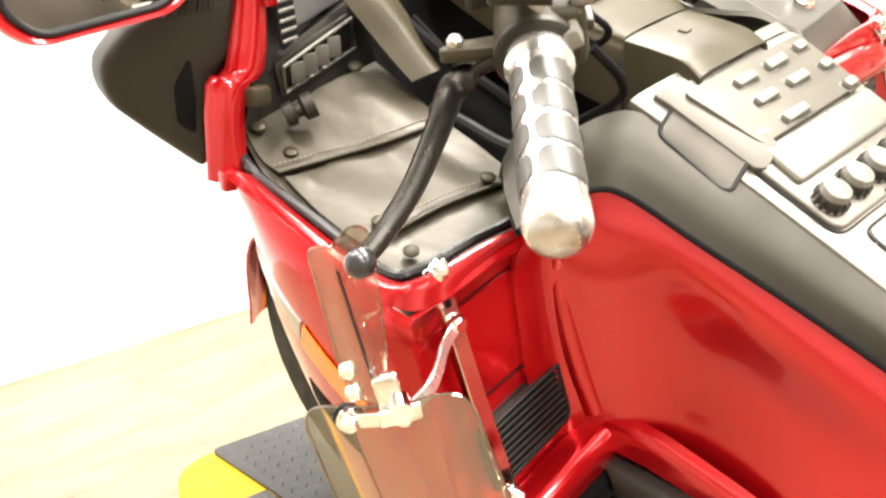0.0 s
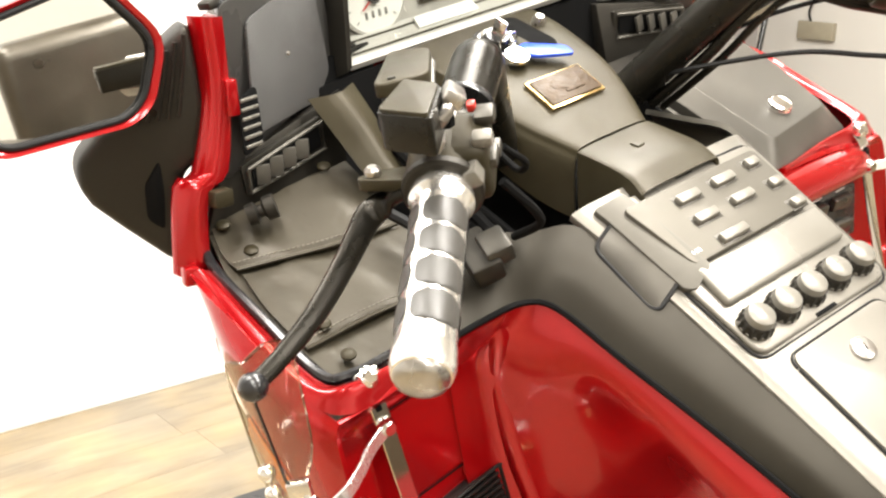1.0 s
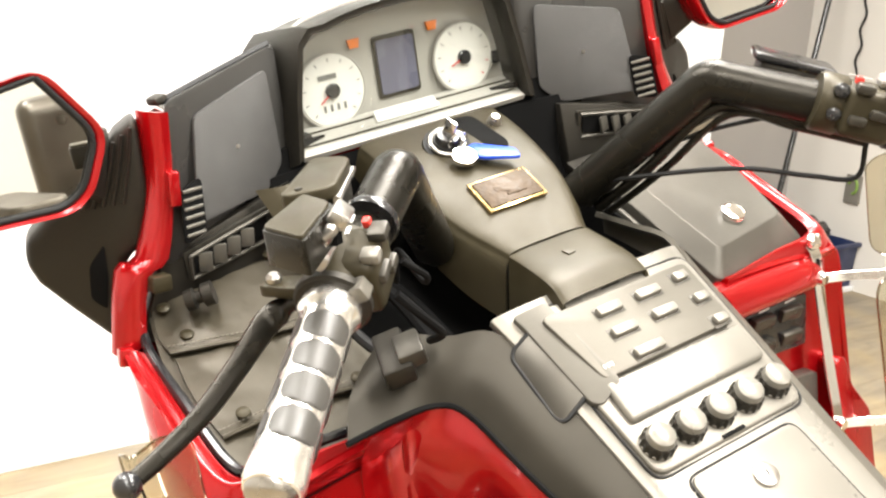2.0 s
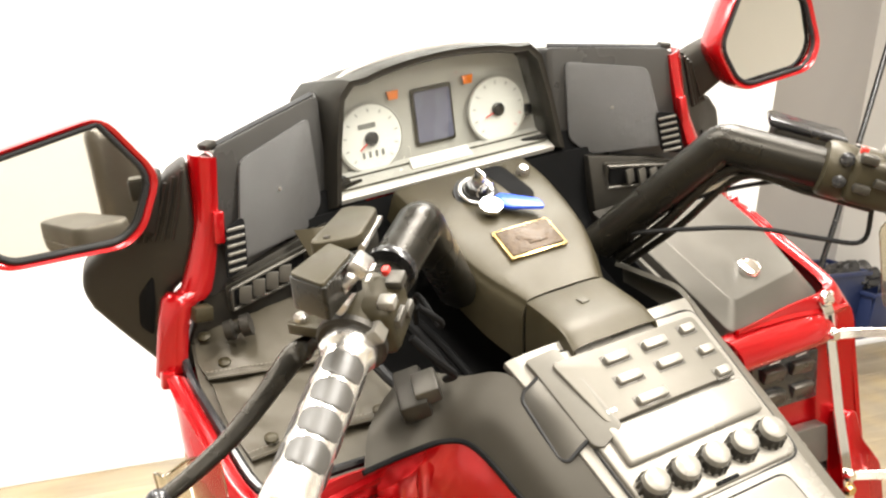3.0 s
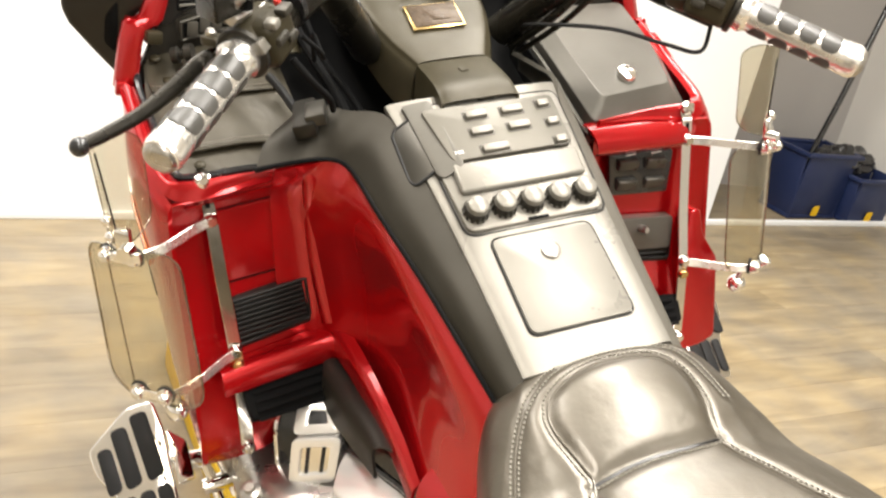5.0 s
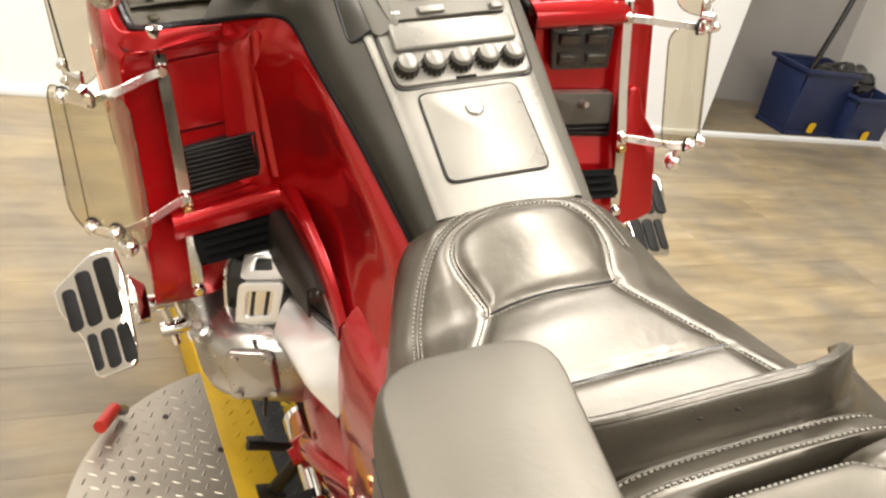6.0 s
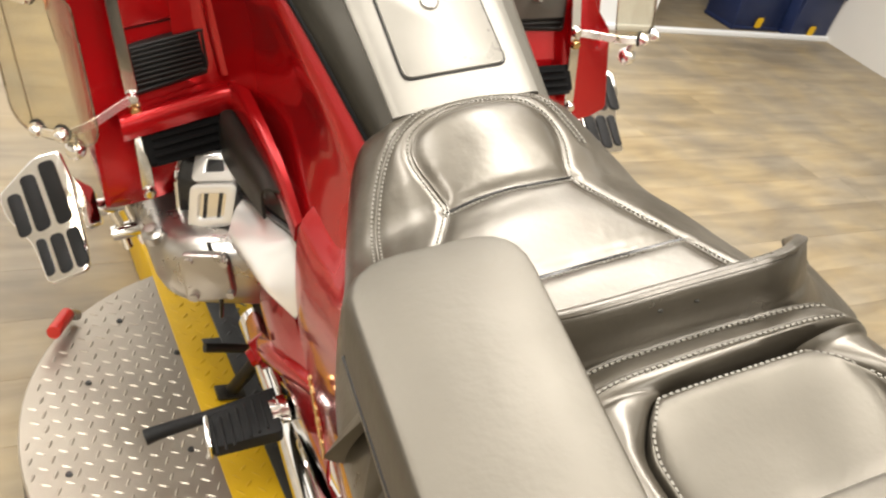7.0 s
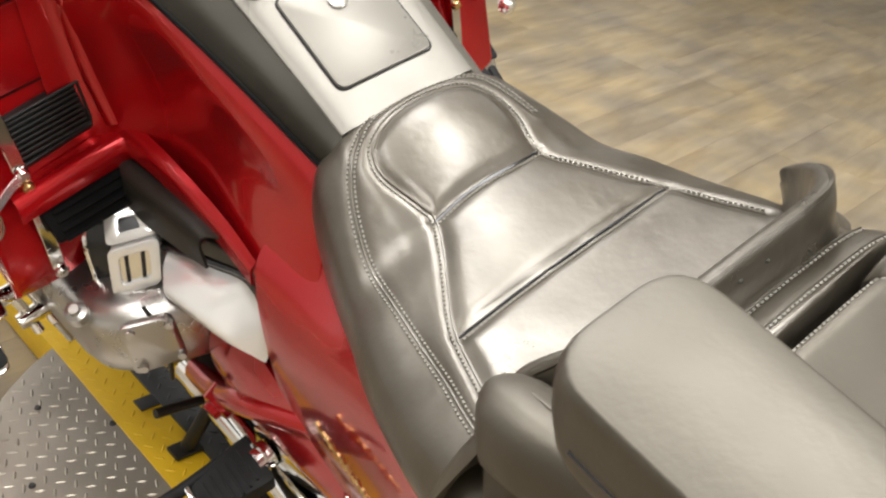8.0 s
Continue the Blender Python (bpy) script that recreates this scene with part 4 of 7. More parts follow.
binnacle = part("instrument_hood", hood(), BLACKP, bike, "black hooded instrument binnacle")
face = part("instrument_face", slab([(x * 1.03, 0.614, z + 0.012 * (z > 1.1)) for x, z in WIN], (0, 0.01, 0), 0), SILVERD, binnacle, "silver instrument face")
part("lens", slab([(x * 0.99, 0.579, z) for x, z in WIN], (0, 0.0015, 0), 0), CLEAR, binnacle, "clear instrument cover")
for cx in (-0.094, 0.094):
    c = Vector((cx, 0.609, 1.140))
    d = part("dial", lathe(c + Vector((0, 0.001, 0)), c + Vector((0, -0.003, 0)), [(0, 0.043), (0.7, 0.043), (1, 0.042)], 40), WHITED, face, "round white dial")
    part("dial_ring", tube([c + Vector((0.0445 * math.cos(q), -0.002, 0.0445 * math.sin(q))) for q in (2 * math.pi * i / 40 for i in range(41))], 0.0013, 6, 1), SILVERD, face)
    part("hub", lathe(c, c + Vector((0, -0.009, 0)), [(0, 0.009), (0.8, 0.009), (1, 0.007)], 20), GLOSSB, d)
    a = radians(215 if cx < 0 else 200)
    part("needle", aligned(c + Vector((math.cos(a) * 0.012, -0.006, math.sin(a) * 0.012)), (math.cos(a), 0, math.sin(a)), (0, 1, 0), (0.020, 0.001, 0.0016), 0), REDB, d)
    for k in range(11):
        q = radians(225 - 27 * k)
        part("tick", aligned(c + Vector((math.cos(q) * 0.036, -0.0035, math.sin(q) * 0.036)), (math.cos(q), 0, math.sin(q)), (0, 1, 0), (0.0045, 0.0006, 0.0011), 0), INK if k < 9 or cx < 0 else REDB, d)
    if cx < 0:
        part("odometer", rbox(c + Vector((-0.004, -0.0035, 0.017)), (0.024, 0.001, 0.006), bevel=0), INK, d)
        for k in range(4):
            part("print_bar", rbox(c + Vector((-0.013 + 0.009 * k, -0.0035, -0.020)), (0.003, 0.0008, 0.008), bevel=0), INK, d)
part("display", slab(rounded([(-0.026, 0.6085, 1.184), (0.026, 0.6085, 1.184), (0.026, 0.6085, 1.118), (-0.026, 0.6085, 1.118)], 0.004), (0, 0.003, 0), 0), LCD, face, "dark blue-grey display")
part("display_bezel", slab(rounded([(-0.030, 0.6105, 1.189), (0.030, 0.6105, 1.189), (0.030, 0.6105, 1.113), (-0.030, 0.6105, 1.113)], 0.005), (0, 0.003, 0), 0.001), OLIVE, face)
part("print_plate", slab([(-0.048, 0.600, 1.1045), (0.038, 0.600, 1.1045), (0.040, 0.588, 1.0935), (-0.050, 0.588, 1.0935)], (0, 0.003, -0.005), 0.001), WHITED, face, "pale warning lamp strip")
for cx in (-0.055, 0.055):
    part("turn_lamp", slab([(cx - 0.008, 0.6085, 1.193), (cx + 0.008, 0.6085, 1.193), (cx + 0.006, 0.6085, 1.182), (cx - 0.006, 0.6085, 1.182)], (0, 0.003, 0), 0), ORANGE, face)
part("trip_knob", lathe((-0.140, 0.608, 1.096), (-0.140, 0.594, 1.096), [(0, 0.006), (1, 0.005)], 14), GLOSSB, face)
part("indicator", rbox((0.142, 0.607, 1.130), (0.012, 0.004, 0.016), bevel=0.001), GLOSSB, face)

part("dash_slope", slab([(-0.158, 0.572, 1.080), (0.158, 0.572, 1.080), (0.152, 0.609, 1.103), (-0.152, 0.609, 1.103)], (0, 0.004, -0.006), 0), SILVERD, binnacle, "silver slope below the dials")
for z0, y0 in ((1.0885, 0.5832), (1.0985, 0.5995)):
    part("slope_groove", tube([(-0.152, y0, z0), (0.152, y0, z0)], 0.0012, 5, 1), OLIVE, binnacle)

# steering head area: near-black sheets and hoses paint its deep shade
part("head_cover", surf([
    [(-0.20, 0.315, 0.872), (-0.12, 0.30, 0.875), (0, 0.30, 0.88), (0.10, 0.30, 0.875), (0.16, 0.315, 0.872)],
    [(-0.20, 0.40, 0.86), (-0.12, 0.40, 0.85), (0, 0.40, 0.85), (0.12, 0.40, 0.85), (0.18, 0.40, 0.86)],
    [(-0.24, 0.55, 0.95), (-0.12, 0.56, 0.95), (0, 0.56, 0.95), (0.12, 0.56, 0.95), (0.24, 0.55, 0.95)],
    [(-0.24, 0.565, 1.07), (-0.12, 0.58, 1.07), (0, 0.58, 1.07), (0.12, 0.58, 1.07), (0.24, 0.565, 1.07)]], 4, 3, thick=0.004), DEEP, bike, "near-black sheet standing for the shade round the steering head")
part("inner_post", surf([
    [(-0.236, 0.540, 1.070), (-0.226, 0.515, 1.030), (-0.220, 0.490, 0.998), (-0.216, 0.474, 0.980)],
    [(-0.206, 0.526, 1.070), (-0.196, 0.500, 1.030), (-0.192, 0.480, 1.002), (-0.190, 0.464, 0.984)],
    [(-0.176, 0.545, 1.070), (-0.170, 0.520, 1.030), (-0.168, 0.500, 0.995), (-0.168, 0.484, 0.976)]], 4, 5, thick=0.004), OLIVE, bike, "curved charcoal post beside the pocket")
# Added sheets: the shade in the gap under the dash, painted near-black.
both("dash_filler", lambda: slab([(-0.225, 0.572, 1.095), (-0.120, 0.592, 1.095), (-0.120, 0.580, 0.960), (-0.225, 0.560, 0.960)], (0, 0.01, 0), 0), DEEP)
part("hose", tube([(-0.175, 0.53, 1.03), (-0.165, 0.47, 0.985), (-0.150, 0.41, 0.945), (-0.140, 0.36, 0.905)], 0.007, 8), DEEP, bike)
part("hose", tube([(-0.150, 0.54, 1.02), (-0.140, 0.48, 0.965), (-0.120, 0.42, 0.925), (-0.110, 0.36, 0.890)], 0.005, 8), DEEP, bike)

# steering cover with the ignition
sec = []
for y, z, w, drop in ((0.555, 1.083, 0.098, 0.035), (0.50, 1.066, 0.096, 0.05), (0.43, 1.036, 0.088, 0.06), (0.385, 1.012, 0.074, 0.07), (0.360, 0.999, 0.062, 0.075), (0.339, 0.988, 0.052, 0.075)):
    sec.append([(-w - 0.010, y + 0.004, z - drop), (-w - 0.006, y, z - 0.022), (-w, y, z - 0.008), (-w * 0.90, y, z - 0.001), (-w * 0.4, y, z + 0.001), (0, y, z + 0.001), (w * 0.4, y, z + 0.001), (w * 0.90, y, z - 0.001), (w, y, z - 0.008), (w + 0.006, y, z - 0.022), (w + 0.010, y + 0.004, z - drop)])
cover = part("steering_cover", surf(sec, 5, 4, thick=0.004), OLIVE, bike, "charcoal plastic steering cover with ignition and emblem plate")
sec = []
for y, z, w, drop in ((0.337, 0.986, 0.051, 0.07), (0.30, 0.980, 0.051, 0.07), (0.268, 0.973, 0.052, 0.06), (0.248, 0.960, 0.054, 0.05)):
    sec.append([(-w - 0.010, y, z - drop), (-w - 0.003, y, z - 0.010), (-w * 0.9, y, z), (0, y, z + 0.001), (w * 0.9, y, z), (w + 0.003, y, z - 0.010), (w + 0.010, y, z - drop)])
neck = part("neck_cover", surf(sec, 4, 4, thick=0.004), OLIVE, bike, "charcoal plastic neck cover")
part("screw_plug", lathe((0, 0.305, 0.979), (0, 0.304, 0.9835), [(0, 0.008), (1, 0.007)], 4), OLIVE, neck)
plate_c, plate_u, plate_v = Vector((0.003, 0.408, 1.0285)), Vector((1, 0, 0)), Vector((0, 0.88, 0.47))
part("emblem_frame", aligned(plate_c, plate_u, plate_v, (0.078, 0.048, 0.004), 0.0012), GOLD, cover, "gold rimmed emblem plate")
part("emblem_field", aligned(plate_c + Vector((0, -0.001, 0.0018)), plate_u, plate_v, (0.0715, 0.0415, 0.004), 0.001), BRONZE, cover, "bronze relief field")
part("emblem_relief", join(aligned(plate_c + Vector((0, 0.002, 0.004)), (1, 0.25, 0.1), plate_v, (0.034, 0.008, 0.003), 0.001), aligned(plate_c + Vector((-0.004, -0.004, 0.002)), (1, -0.5, -0.2), plate_v, (0.030, 0.007, 0.003), 0.001), aligned(plate_c + Vector((0.006, -0.010, -0.001)), (1, 0, 0), plate_v, (0.026, 0.004, 0.003), 0.001)), BRONZE, cover, "plain raised shapes")
ign = part("ignition_lock", lathe((-0.010, 0.508, 1.058), (-0.012, 0.492, 1.083), [(0, 0.026), (0.4, 0.026), (0.5, 0.022), (0.52, 0.017), (0.8, 0.016), (1, 0.013)], 24), GLOSSB, cover, "round black ignition lock with a metal ring")
part("metal_ring", tube([Vector((-0.0112, 0.4985, 1.0728)) + 0.0205 * (math.cos(q) * Vector((1, 0, 0.05)) + math.sin(q) * Vector((0.02, 0.842, 0.539))) for q in (2 * math.pi * i / 28 for i in range(29))], 0.0026, 8, 1), SATIN, ign)
part("lock_ring", lathe((-0.010, 0.510, 1.054), (-0.011, 0.500, 1.070), [(0, 0.030), (1, 0.028)], 24), RUBBER, ign)
part("key", rbox((-0.012, 0.489, 1.088), (0.004, 0.016, 0.026), (30, 0, 20), 0.001), CHROME, ign, "metal key in the lock")
# Thin near-black plate paints the shaded dip beside the lock.
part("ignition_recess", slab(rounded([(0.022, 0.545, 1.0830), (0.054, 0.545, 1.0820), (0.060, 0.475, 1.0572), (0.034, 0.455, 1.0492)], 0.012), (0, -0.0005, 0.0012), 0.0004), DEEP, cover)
part("push_knob", lathe((0.069, 0.520, 1.068), (0.069, 0.512, 1.082), [(0, 0.009), (0.7, 0.008), (1, 0.005)], 16), SATIN, cover, "small silver knob")
ring = part("key_ring", tube([Vector((-0.008, 0.480, 1.076)) + 0.012 * Vector((math.cos(q), -0.5 * math.sin(q), 0.8 * math.sin(q))) for q in [0.6 * i for i in range(11)]], 0.0012, 6, 2), CHROME, ign)
part("key_tag", slab(rounded([(-0.012, 0.468, 1.062), (0.008, 0.478, 1.066), (0.046, 0.448, 1.056), (0.044, 0.432, 1.049), (0.004, 0.450, 1.055)], 0.006), (0, -0.001, 0.004), 0.001), BLUE, ign, "blue plastic key tag")
part("key_disc", lathe((-0.014, 0.462, 1.060), (-0.014, 0.460, 1.064), [(0, 0.015), (1, 0.014)], 20), CHROME, ign, "round metal key disc")

# radio and knobs on the console
RAD = [con(-0.080, 0.262), con(0.112, 0.258), con(0.108, 0.200), con(0.098, 0.090), con(-0.090, 0.090), con(-0.094, 0.17)]
radio = part("radio_panel", slab(rounded(RAD, 0.014), CON_N * 0.006, 0.003, 3), GREYP, bike, "pale grey radio panel with buttons and five knobs")
part("panel_seam", tube(rounded([p + CON_N * 0.0008 for p in [con(-0.0825, 0.265), con(0.1145, 0.261), con(0.1105, 0.20), con(0.1005, 0.0875), con(-0.0925, 0.0875), con(-0.0965, 0.17)]], 0.016) + [con(-0.0825, 0.262, 0.0008)], 0.0012, 6, 1), RUBBER, radio)
block = part("button_block", slab(rounded([con(-0.088, 0.250, 0.005), con(0.098, 0.247, 0.005), con(0.094, 0.176, 0.005), con(-0.074, 0.176, 0.005)], 0.008), CON_N * 0.009, 0.004, 3), BLOCKG, radio, "dull grey button block")
part("block_slope", slab([con(-0.078, 0.174, 0.004), con(0.096, 0.172, 0.004), con(0.093, 0.135, 0.004), con(-0.080, 0.135, 0.004)], CON_N * 0.010, 0.006, 3), GREYP, radio)
for bx, by, w in ((-0.019, 0.238, 0.030), (0.032, 0.238, 0.030), (0.078, 0.240, 0.017), (-0.021, 0.215, 0.030), (0.032, 0.215, 0.030), (0.080, 0.213, 0.017), (-0.013, 0.190, 0.036), (0.079, 0.187, 0.017)):
    b = part("button", aligned(con(bx, by - 0.006, 0.016), (1, 0, 0), CON_U, (w, 0.0105, 0.009), 0.0025), GREYP, radio, "small grey push button")
    # Dark plate, larger than the button, paints the shadow round it.
    part("button_well", aligned(con(bx, by - 0.006, 0.0135), (1, 0, 0), CON_U, (w + 0.005, 0.0155, 0.0016), 0.0005), DARKP, radio)
for k in range(3):
    part("print_bar", aligned(con(-0.066 + 0.004 * k, 0.186, 0.0145), (1, 0, 0), CON_U, (0.0028, 0.004, 0.0006), 0), WHITED, radio)
for k in range(5):
    c = con(-0.072 + 0.0372 * k, 0.112, 0.006)
    kn = part("knob", lathe(c, c + CON_N * 0.020, [(0, 0.0165), (0.15, 0.0165), (0.2, 0.0145), (0.75, 0.0135), (0.92, 0.0125), (1, 0.010)], 28), GREYP, radio, "round grey knob with a ribbed dark skirt")
    bm = lathe(c + CON_N * 0.001, c + CON_N * 0.012, [(0, 0.0172), (0.8, 0.0165), (1, 0.0150)], 28)
    for i, v in enumerate(bm.verts):
        if i % 2:
            d = v.co - c
            d -= CON_N * d.dot(CON_N)
            v.co -= d * 0.07
    part("skirt", bm, BLACKP, kn, angle=15)
part("slot", aligned(con(0.004, 0.0925, 0.0065), (1, 0, 0), CON_U, (0.028, 0.004, 0.002), 0.0005), DEEP, radio)
part("slot", aligned(con(0.010, 0.2585, 0.0065), (1, 0, 0), CON_U, (0.024, 0.004, 0.002), 0.0005), DEEP, radio)
# cassette flap on the near flank, with its dark outline
FLAP = [con(-0.096, 0.246, 0.001), con(-0.120, 0.240, -0.011), con(-0.125, 0.233, -0.014), con(-0.126, 0.172, -0.016), con(-0.121, 0.165, -0.013), con(-0.094, 0.172, 0.001)]
part("tape_flap", slab(rounded(FLAP, 0.005), Vector((-0.4, 0, 0.9)) * 0.006, 0.002), DARKP, bike, "dark grey flap beside the radio")
part("flap_seam", tube([p + Vector((-0.4, 0, 0.9)) * 0.005 for p in rounded(FLAP, 0.006)[3:-3]], 0.0022, 6, 1), RUBBER, bike)
part("block_cheek", slab(rounded([con(-0.070, 0.264, 0.007), con(-0.106, 0.266, -0.001), con(-0.104, 0.250, 0.0), con(-0.098, 0.166, 0.0), con(-0.090, 0.160, 0.003), con(-0.062, 0.170, 0.010)], 0.005), CON_N * 0.006, 0.003), LIDG, radio, "dull grey shoulder of the button block")
# locking lid
lid = part("filler_lid", slab(rounded([con(-0.067, 0.078, 0.001), con(0.067, 0.078, 0.001), con(0.068, -0.036, 0.001), con(-0.068, -0.036, 0.001)], 0.012), CON_N * 0.0035, 0.0015), GREYP, bike, "pale grey locking lid in the console")
part("lid_seam", tube(rounded([con(-0.0685, 0.0795, 0.0018), con(0.0685, 0.0795, 0.0018), con(0.0695, -0.0375, 0.0018), con(-0.0695, -0.0375, 0.0018)], 0.013) + [con(-0.0685, 0.0665, 0.0018)], 0.0011, 6, 1), RUBBER, lid)
lk = part("lock", lathe(con(0.0, 0.052, 0.003), con(0.0, 0.052, 0.009), [(0, 0.0125), (0.7, 0.012), (1, 0.009)], 28), SATIN, lid, "round silver lock")
part("keyhole", aligned(con(0, 0.052, 0.0092), (0.3, 1, 0.58), (1, 0, 0), (0.007, 0.0016, 0.0008), 0), DEEP, lk)

# ---- handlebars: (inner end, outer end) of each grip ----
GRIPS = {-1: (Vector((-0.318, 0.190, 1.071)), Vector((-0.434, 0.074, 1.012))), 1: (Vector((0.305, 0.140, 1.070)), Vector((0.421, 0.037, 1.014)))}
ELBOW = {-1: Vector((-0.187, 0.300, 1.122)), 1: Vector((0.192, 0.285, 1.122))}
ROOT = {-1: Vector((-0.095, 0.415, 0.990)), 1: Vector((0.105, 0.412, 0.995))}


def handlebar(s):
    a, b = GRIPS[s]
    d = (b - a).normalized()
    el, ro = ELBOW[s], ROOT[s]
    inner = a - d * 0.02
    bar = part("handlebar", tube([ro + (el - ro) * k for k in (0, 0.3, 0.6, 0.86)] + [el - Vector((0, 0, 0.002))] + [el + (inner - el) * k for k in (0.16, 0.4, 0.7, 1)], 0.0230, 20, 5), BARB, bike, "thick black handlebar half")
    up = Vector((0, 0, 1))
    side = d.cross(up).normalized()
    top = side.cross(d)
    # switch housing
    hc = a - d * 0.036
    box = part("switch_housing", join(lathe(hc - d * 0.030, hc + d * 0.032, [(0, 0.026), (0.1, 0.029), (0.5, 0.030), (0.9, 0.030), (1, 0.026)], 20), aligned(hc + top * 0.002 - side * s * -0.012, d, side, (0.055, 0.050, 0.052), 0.010, 3)), OLIVE, bar, "black switch housing")
    part("collar", lathe(a - d * 0.008, a + d * 0.002, [(0, 0.029), (0.2, 0.0315), (0.8, 0.0315), (1, 0.029)], 28), BLACKP, bar)
    rear = Vector((0, -1, 0)) - d * Vector((0, -1, 0)).dot(d)
    rear.normalize()
    for k, (du, dv, w, mt) in enumerate(((-0.050, 0.018, 0.018, DARKP), (-0.028, -0.004, 0.022, DARKP), (-0.048, -0.014, 0.018, DARKP), (-0.022, 0.018, 0.014, GREYP))):
        part("switch", aligned(a + d * du + rear * 0.036 + top * dv, d, top, (w, 0.010, 0.016), 0.003), mt, box, "small grey thumb switch")
    part("switch", aligned(a + d * -0.056 + rear * 0.026 + top * 0.026, d, top, (0.008, 0.008, 0.007), 0.002), REDB, box, "small red switch")
    for k in range(2):
        part("print_bar", aligned(a + d * (-0.060 + 0.014 * k) + rear * 0.012 + top * 0.0315, d, rear, (0.009, 0.004, 0.0008), 0), WHITED, box)
    # master cylinder
    if s < 0:
        m = part("clutch_reservoir", slab(rounded([(-0.242, 0.345, 1.128), (-0.222, 0.320, 1.128), (-0.272, 0.254, 1.128), (-0.312, 0.266, 1.128)], 0.012), (0, 0, -0.034), 0.006, 3), BLACKP, bar, "black fluid reservoir")
        part("reservoir_lid", slab(rounded([(-0.244, 0.350, 1.131), (-0.219, 0.321, 1.131), (-0.272, 0.250, 1.131), (-0.317, 0.265, 1.131)], 0.014), (0, 0, 0.012), 0.005, 3), OLIVE, m)
        part("lid_band", tube([(-0.219, 0.323, 1.129), (-0.246, 0.287, 1.129), (-0.270, 0.254, 1.129)], 0.0035, 8, 3), SATIN, m, "bright strip along the lid edge")
        part("lid_screw", lathe((-0.296, 0.268, 1.142), (-0.296, 0.268, 1.1445), [(0, 0.004), (1, 0.003)], 10), BLACKP, m)
        body = part("clutch_body", slab(rounded([(-0.306, 0.233, 1.148), (-0.300, 0.194, 1.148), (-0.352, 0.136, 1.148), (-0.364, 0.186, 1.148)], 0.006), (0, 0, -0.027), 0.003, 2), BARB, bar, "black lever housing")
        part("body_cap", slab(rounded([(-0.308, 0.231, 1.147), (-0.303, 0.194, 1.147), (-0.352, 0.140, 1.147), (-0.362, 0.186, 1.147)], 0.006), (0, 0, 0.004), 0.002, 2), OLIVE, body, "olive worn cap")
        hk = Vector((-0.310, 0.184, 1.134))
        ha, hb_ = Vector((-0.55, -0.80, 0.05)).normalized(), Vector((0.42, -0.30, 0.55)).normalized()
        part("clamp", join(tube([hk + ha * 0.022 * math.cos(q) + hb_ * 0.014 * math.sin(q) for q in (radians(-30 + 26 * i) for i in range(13))], 0.0052, 10, 1), aligned(hk - hb_ * 0.016 - Vector((0, 0, 0.006)), ha, hb_, (0.050, 0.014, 0.018), 0.004), aligned(hk + hb_ * 0.014 + ha * 0.004, ha, hb_, (0.034, 0.012, 0.016), 0.003)), SATIN, bar, "bright metal clamp with a hook")
        part("clamp_bolt", lathe(hk - hb_ * 0.002 + Vector((0, 0, -0.010)), hk - hb_ * 0.002 + Vector((0, -0.002, 0.006)), [(0, 0.009), (0.8, 0.009), (1, 0.006)], 8), DEEP, bar)
        part("bar_ring", lathe(Vector((-0.246, 0.245, 1.107)), Vector((-0.252, 0.240, 1.105)), [(0, 0.0245), (0.5, 0.0255), (1, 0.0245)], 24), GLOSSB, bar)
        # Pale grey stands in for light reflected off this switch.
        part("pale_switch", aligned(Vector((-0.296, 0.176, 1.086)), d, rear, (0.030, 0.012, 0.016), 0.003), GREYP, box, "switch face painted pale for its reflection")
        pv = Vector((-0.337, 0.255, 1.075))
        lev = part("clutch_lever", blade([(-0.322, 0.226, 1.066), (-0.334, 0.244, 1.058), (-0.350, 0.250, 1.050), (-0.368, 0.242, 1.041), (-0.392, 0.231, 1.028), (-0.430, 0.214, 1.011), (-0.470, 0.198, 1.000), (-0.496, 0.190, 0.994)], (0.011, 0.012, 0.0115, 0.0105, 0.0095, 0.0085, 0.0075, 0.0070), 0.0055), BARB, bar, "flat black clutch lever with a ball end")
        bmp = bmesh.new()
        bmesh.ops.create_uvsphere(bmp, u_segments=16, v_segments=10, radius=0.0108)
        bmp.transform(Matrix.Translation((-0.500, 0.189, 0.993)))
        part("lever_ball", bmp, GLOSSB, lev)
        part("pivot_bracket", slab(rounded([(-0.352, 0.262, 1.068), (-0.332, 0.268, 1.068), (-0.292, 0.232, 1.068), (-0.300, 0.200, 1.068), (-0.330, 0.226, 1.068)], 0.010), (0, 0, 0.010), 0.003), OLIVE, bar, "charcoal lever perch")
        part("pivot_bolt", lathe(pv + Vector((0, 0, 0.004)), pv + Vector((0, -0.001, 0.011)), [(0, 0.0065), (0.6, 0.0065), (1, 0.004)], 12), SATIN, bar)
        part("wire", tube([(-0.245, 0.205, 1.080), (-0.225, 0.205, 1.060), (-0.215, 0.230, 1.045), (-0.212, 0.275, 1.060), (-0.205, 0.30, 1.02)], 0.003, 8), DEEP, bar)
        part("wire", tube([(-0.262, 0.190, 1.060), (-0.240, 0.185, 1.030), (-0.215, 0.21, 1.00), (-0.19, 0.28, 0.96)], 0.004, 8), DEEP, bar)
    else:
        mc = Vector((0.292, 0.258, 1.104))
        m = part("brake_reservoir", aligned(mc, d, side, (0.084, 0.046, 0.030), 0.006, 3), BLACKP, bar, "black brake fluid reservoir")
        part("reservoir_lid", aligned(mc + Vector((0, 0, 0.018)), d, side, (0.088, 0.050, 0.009), 0.003), GLOSSB, m)
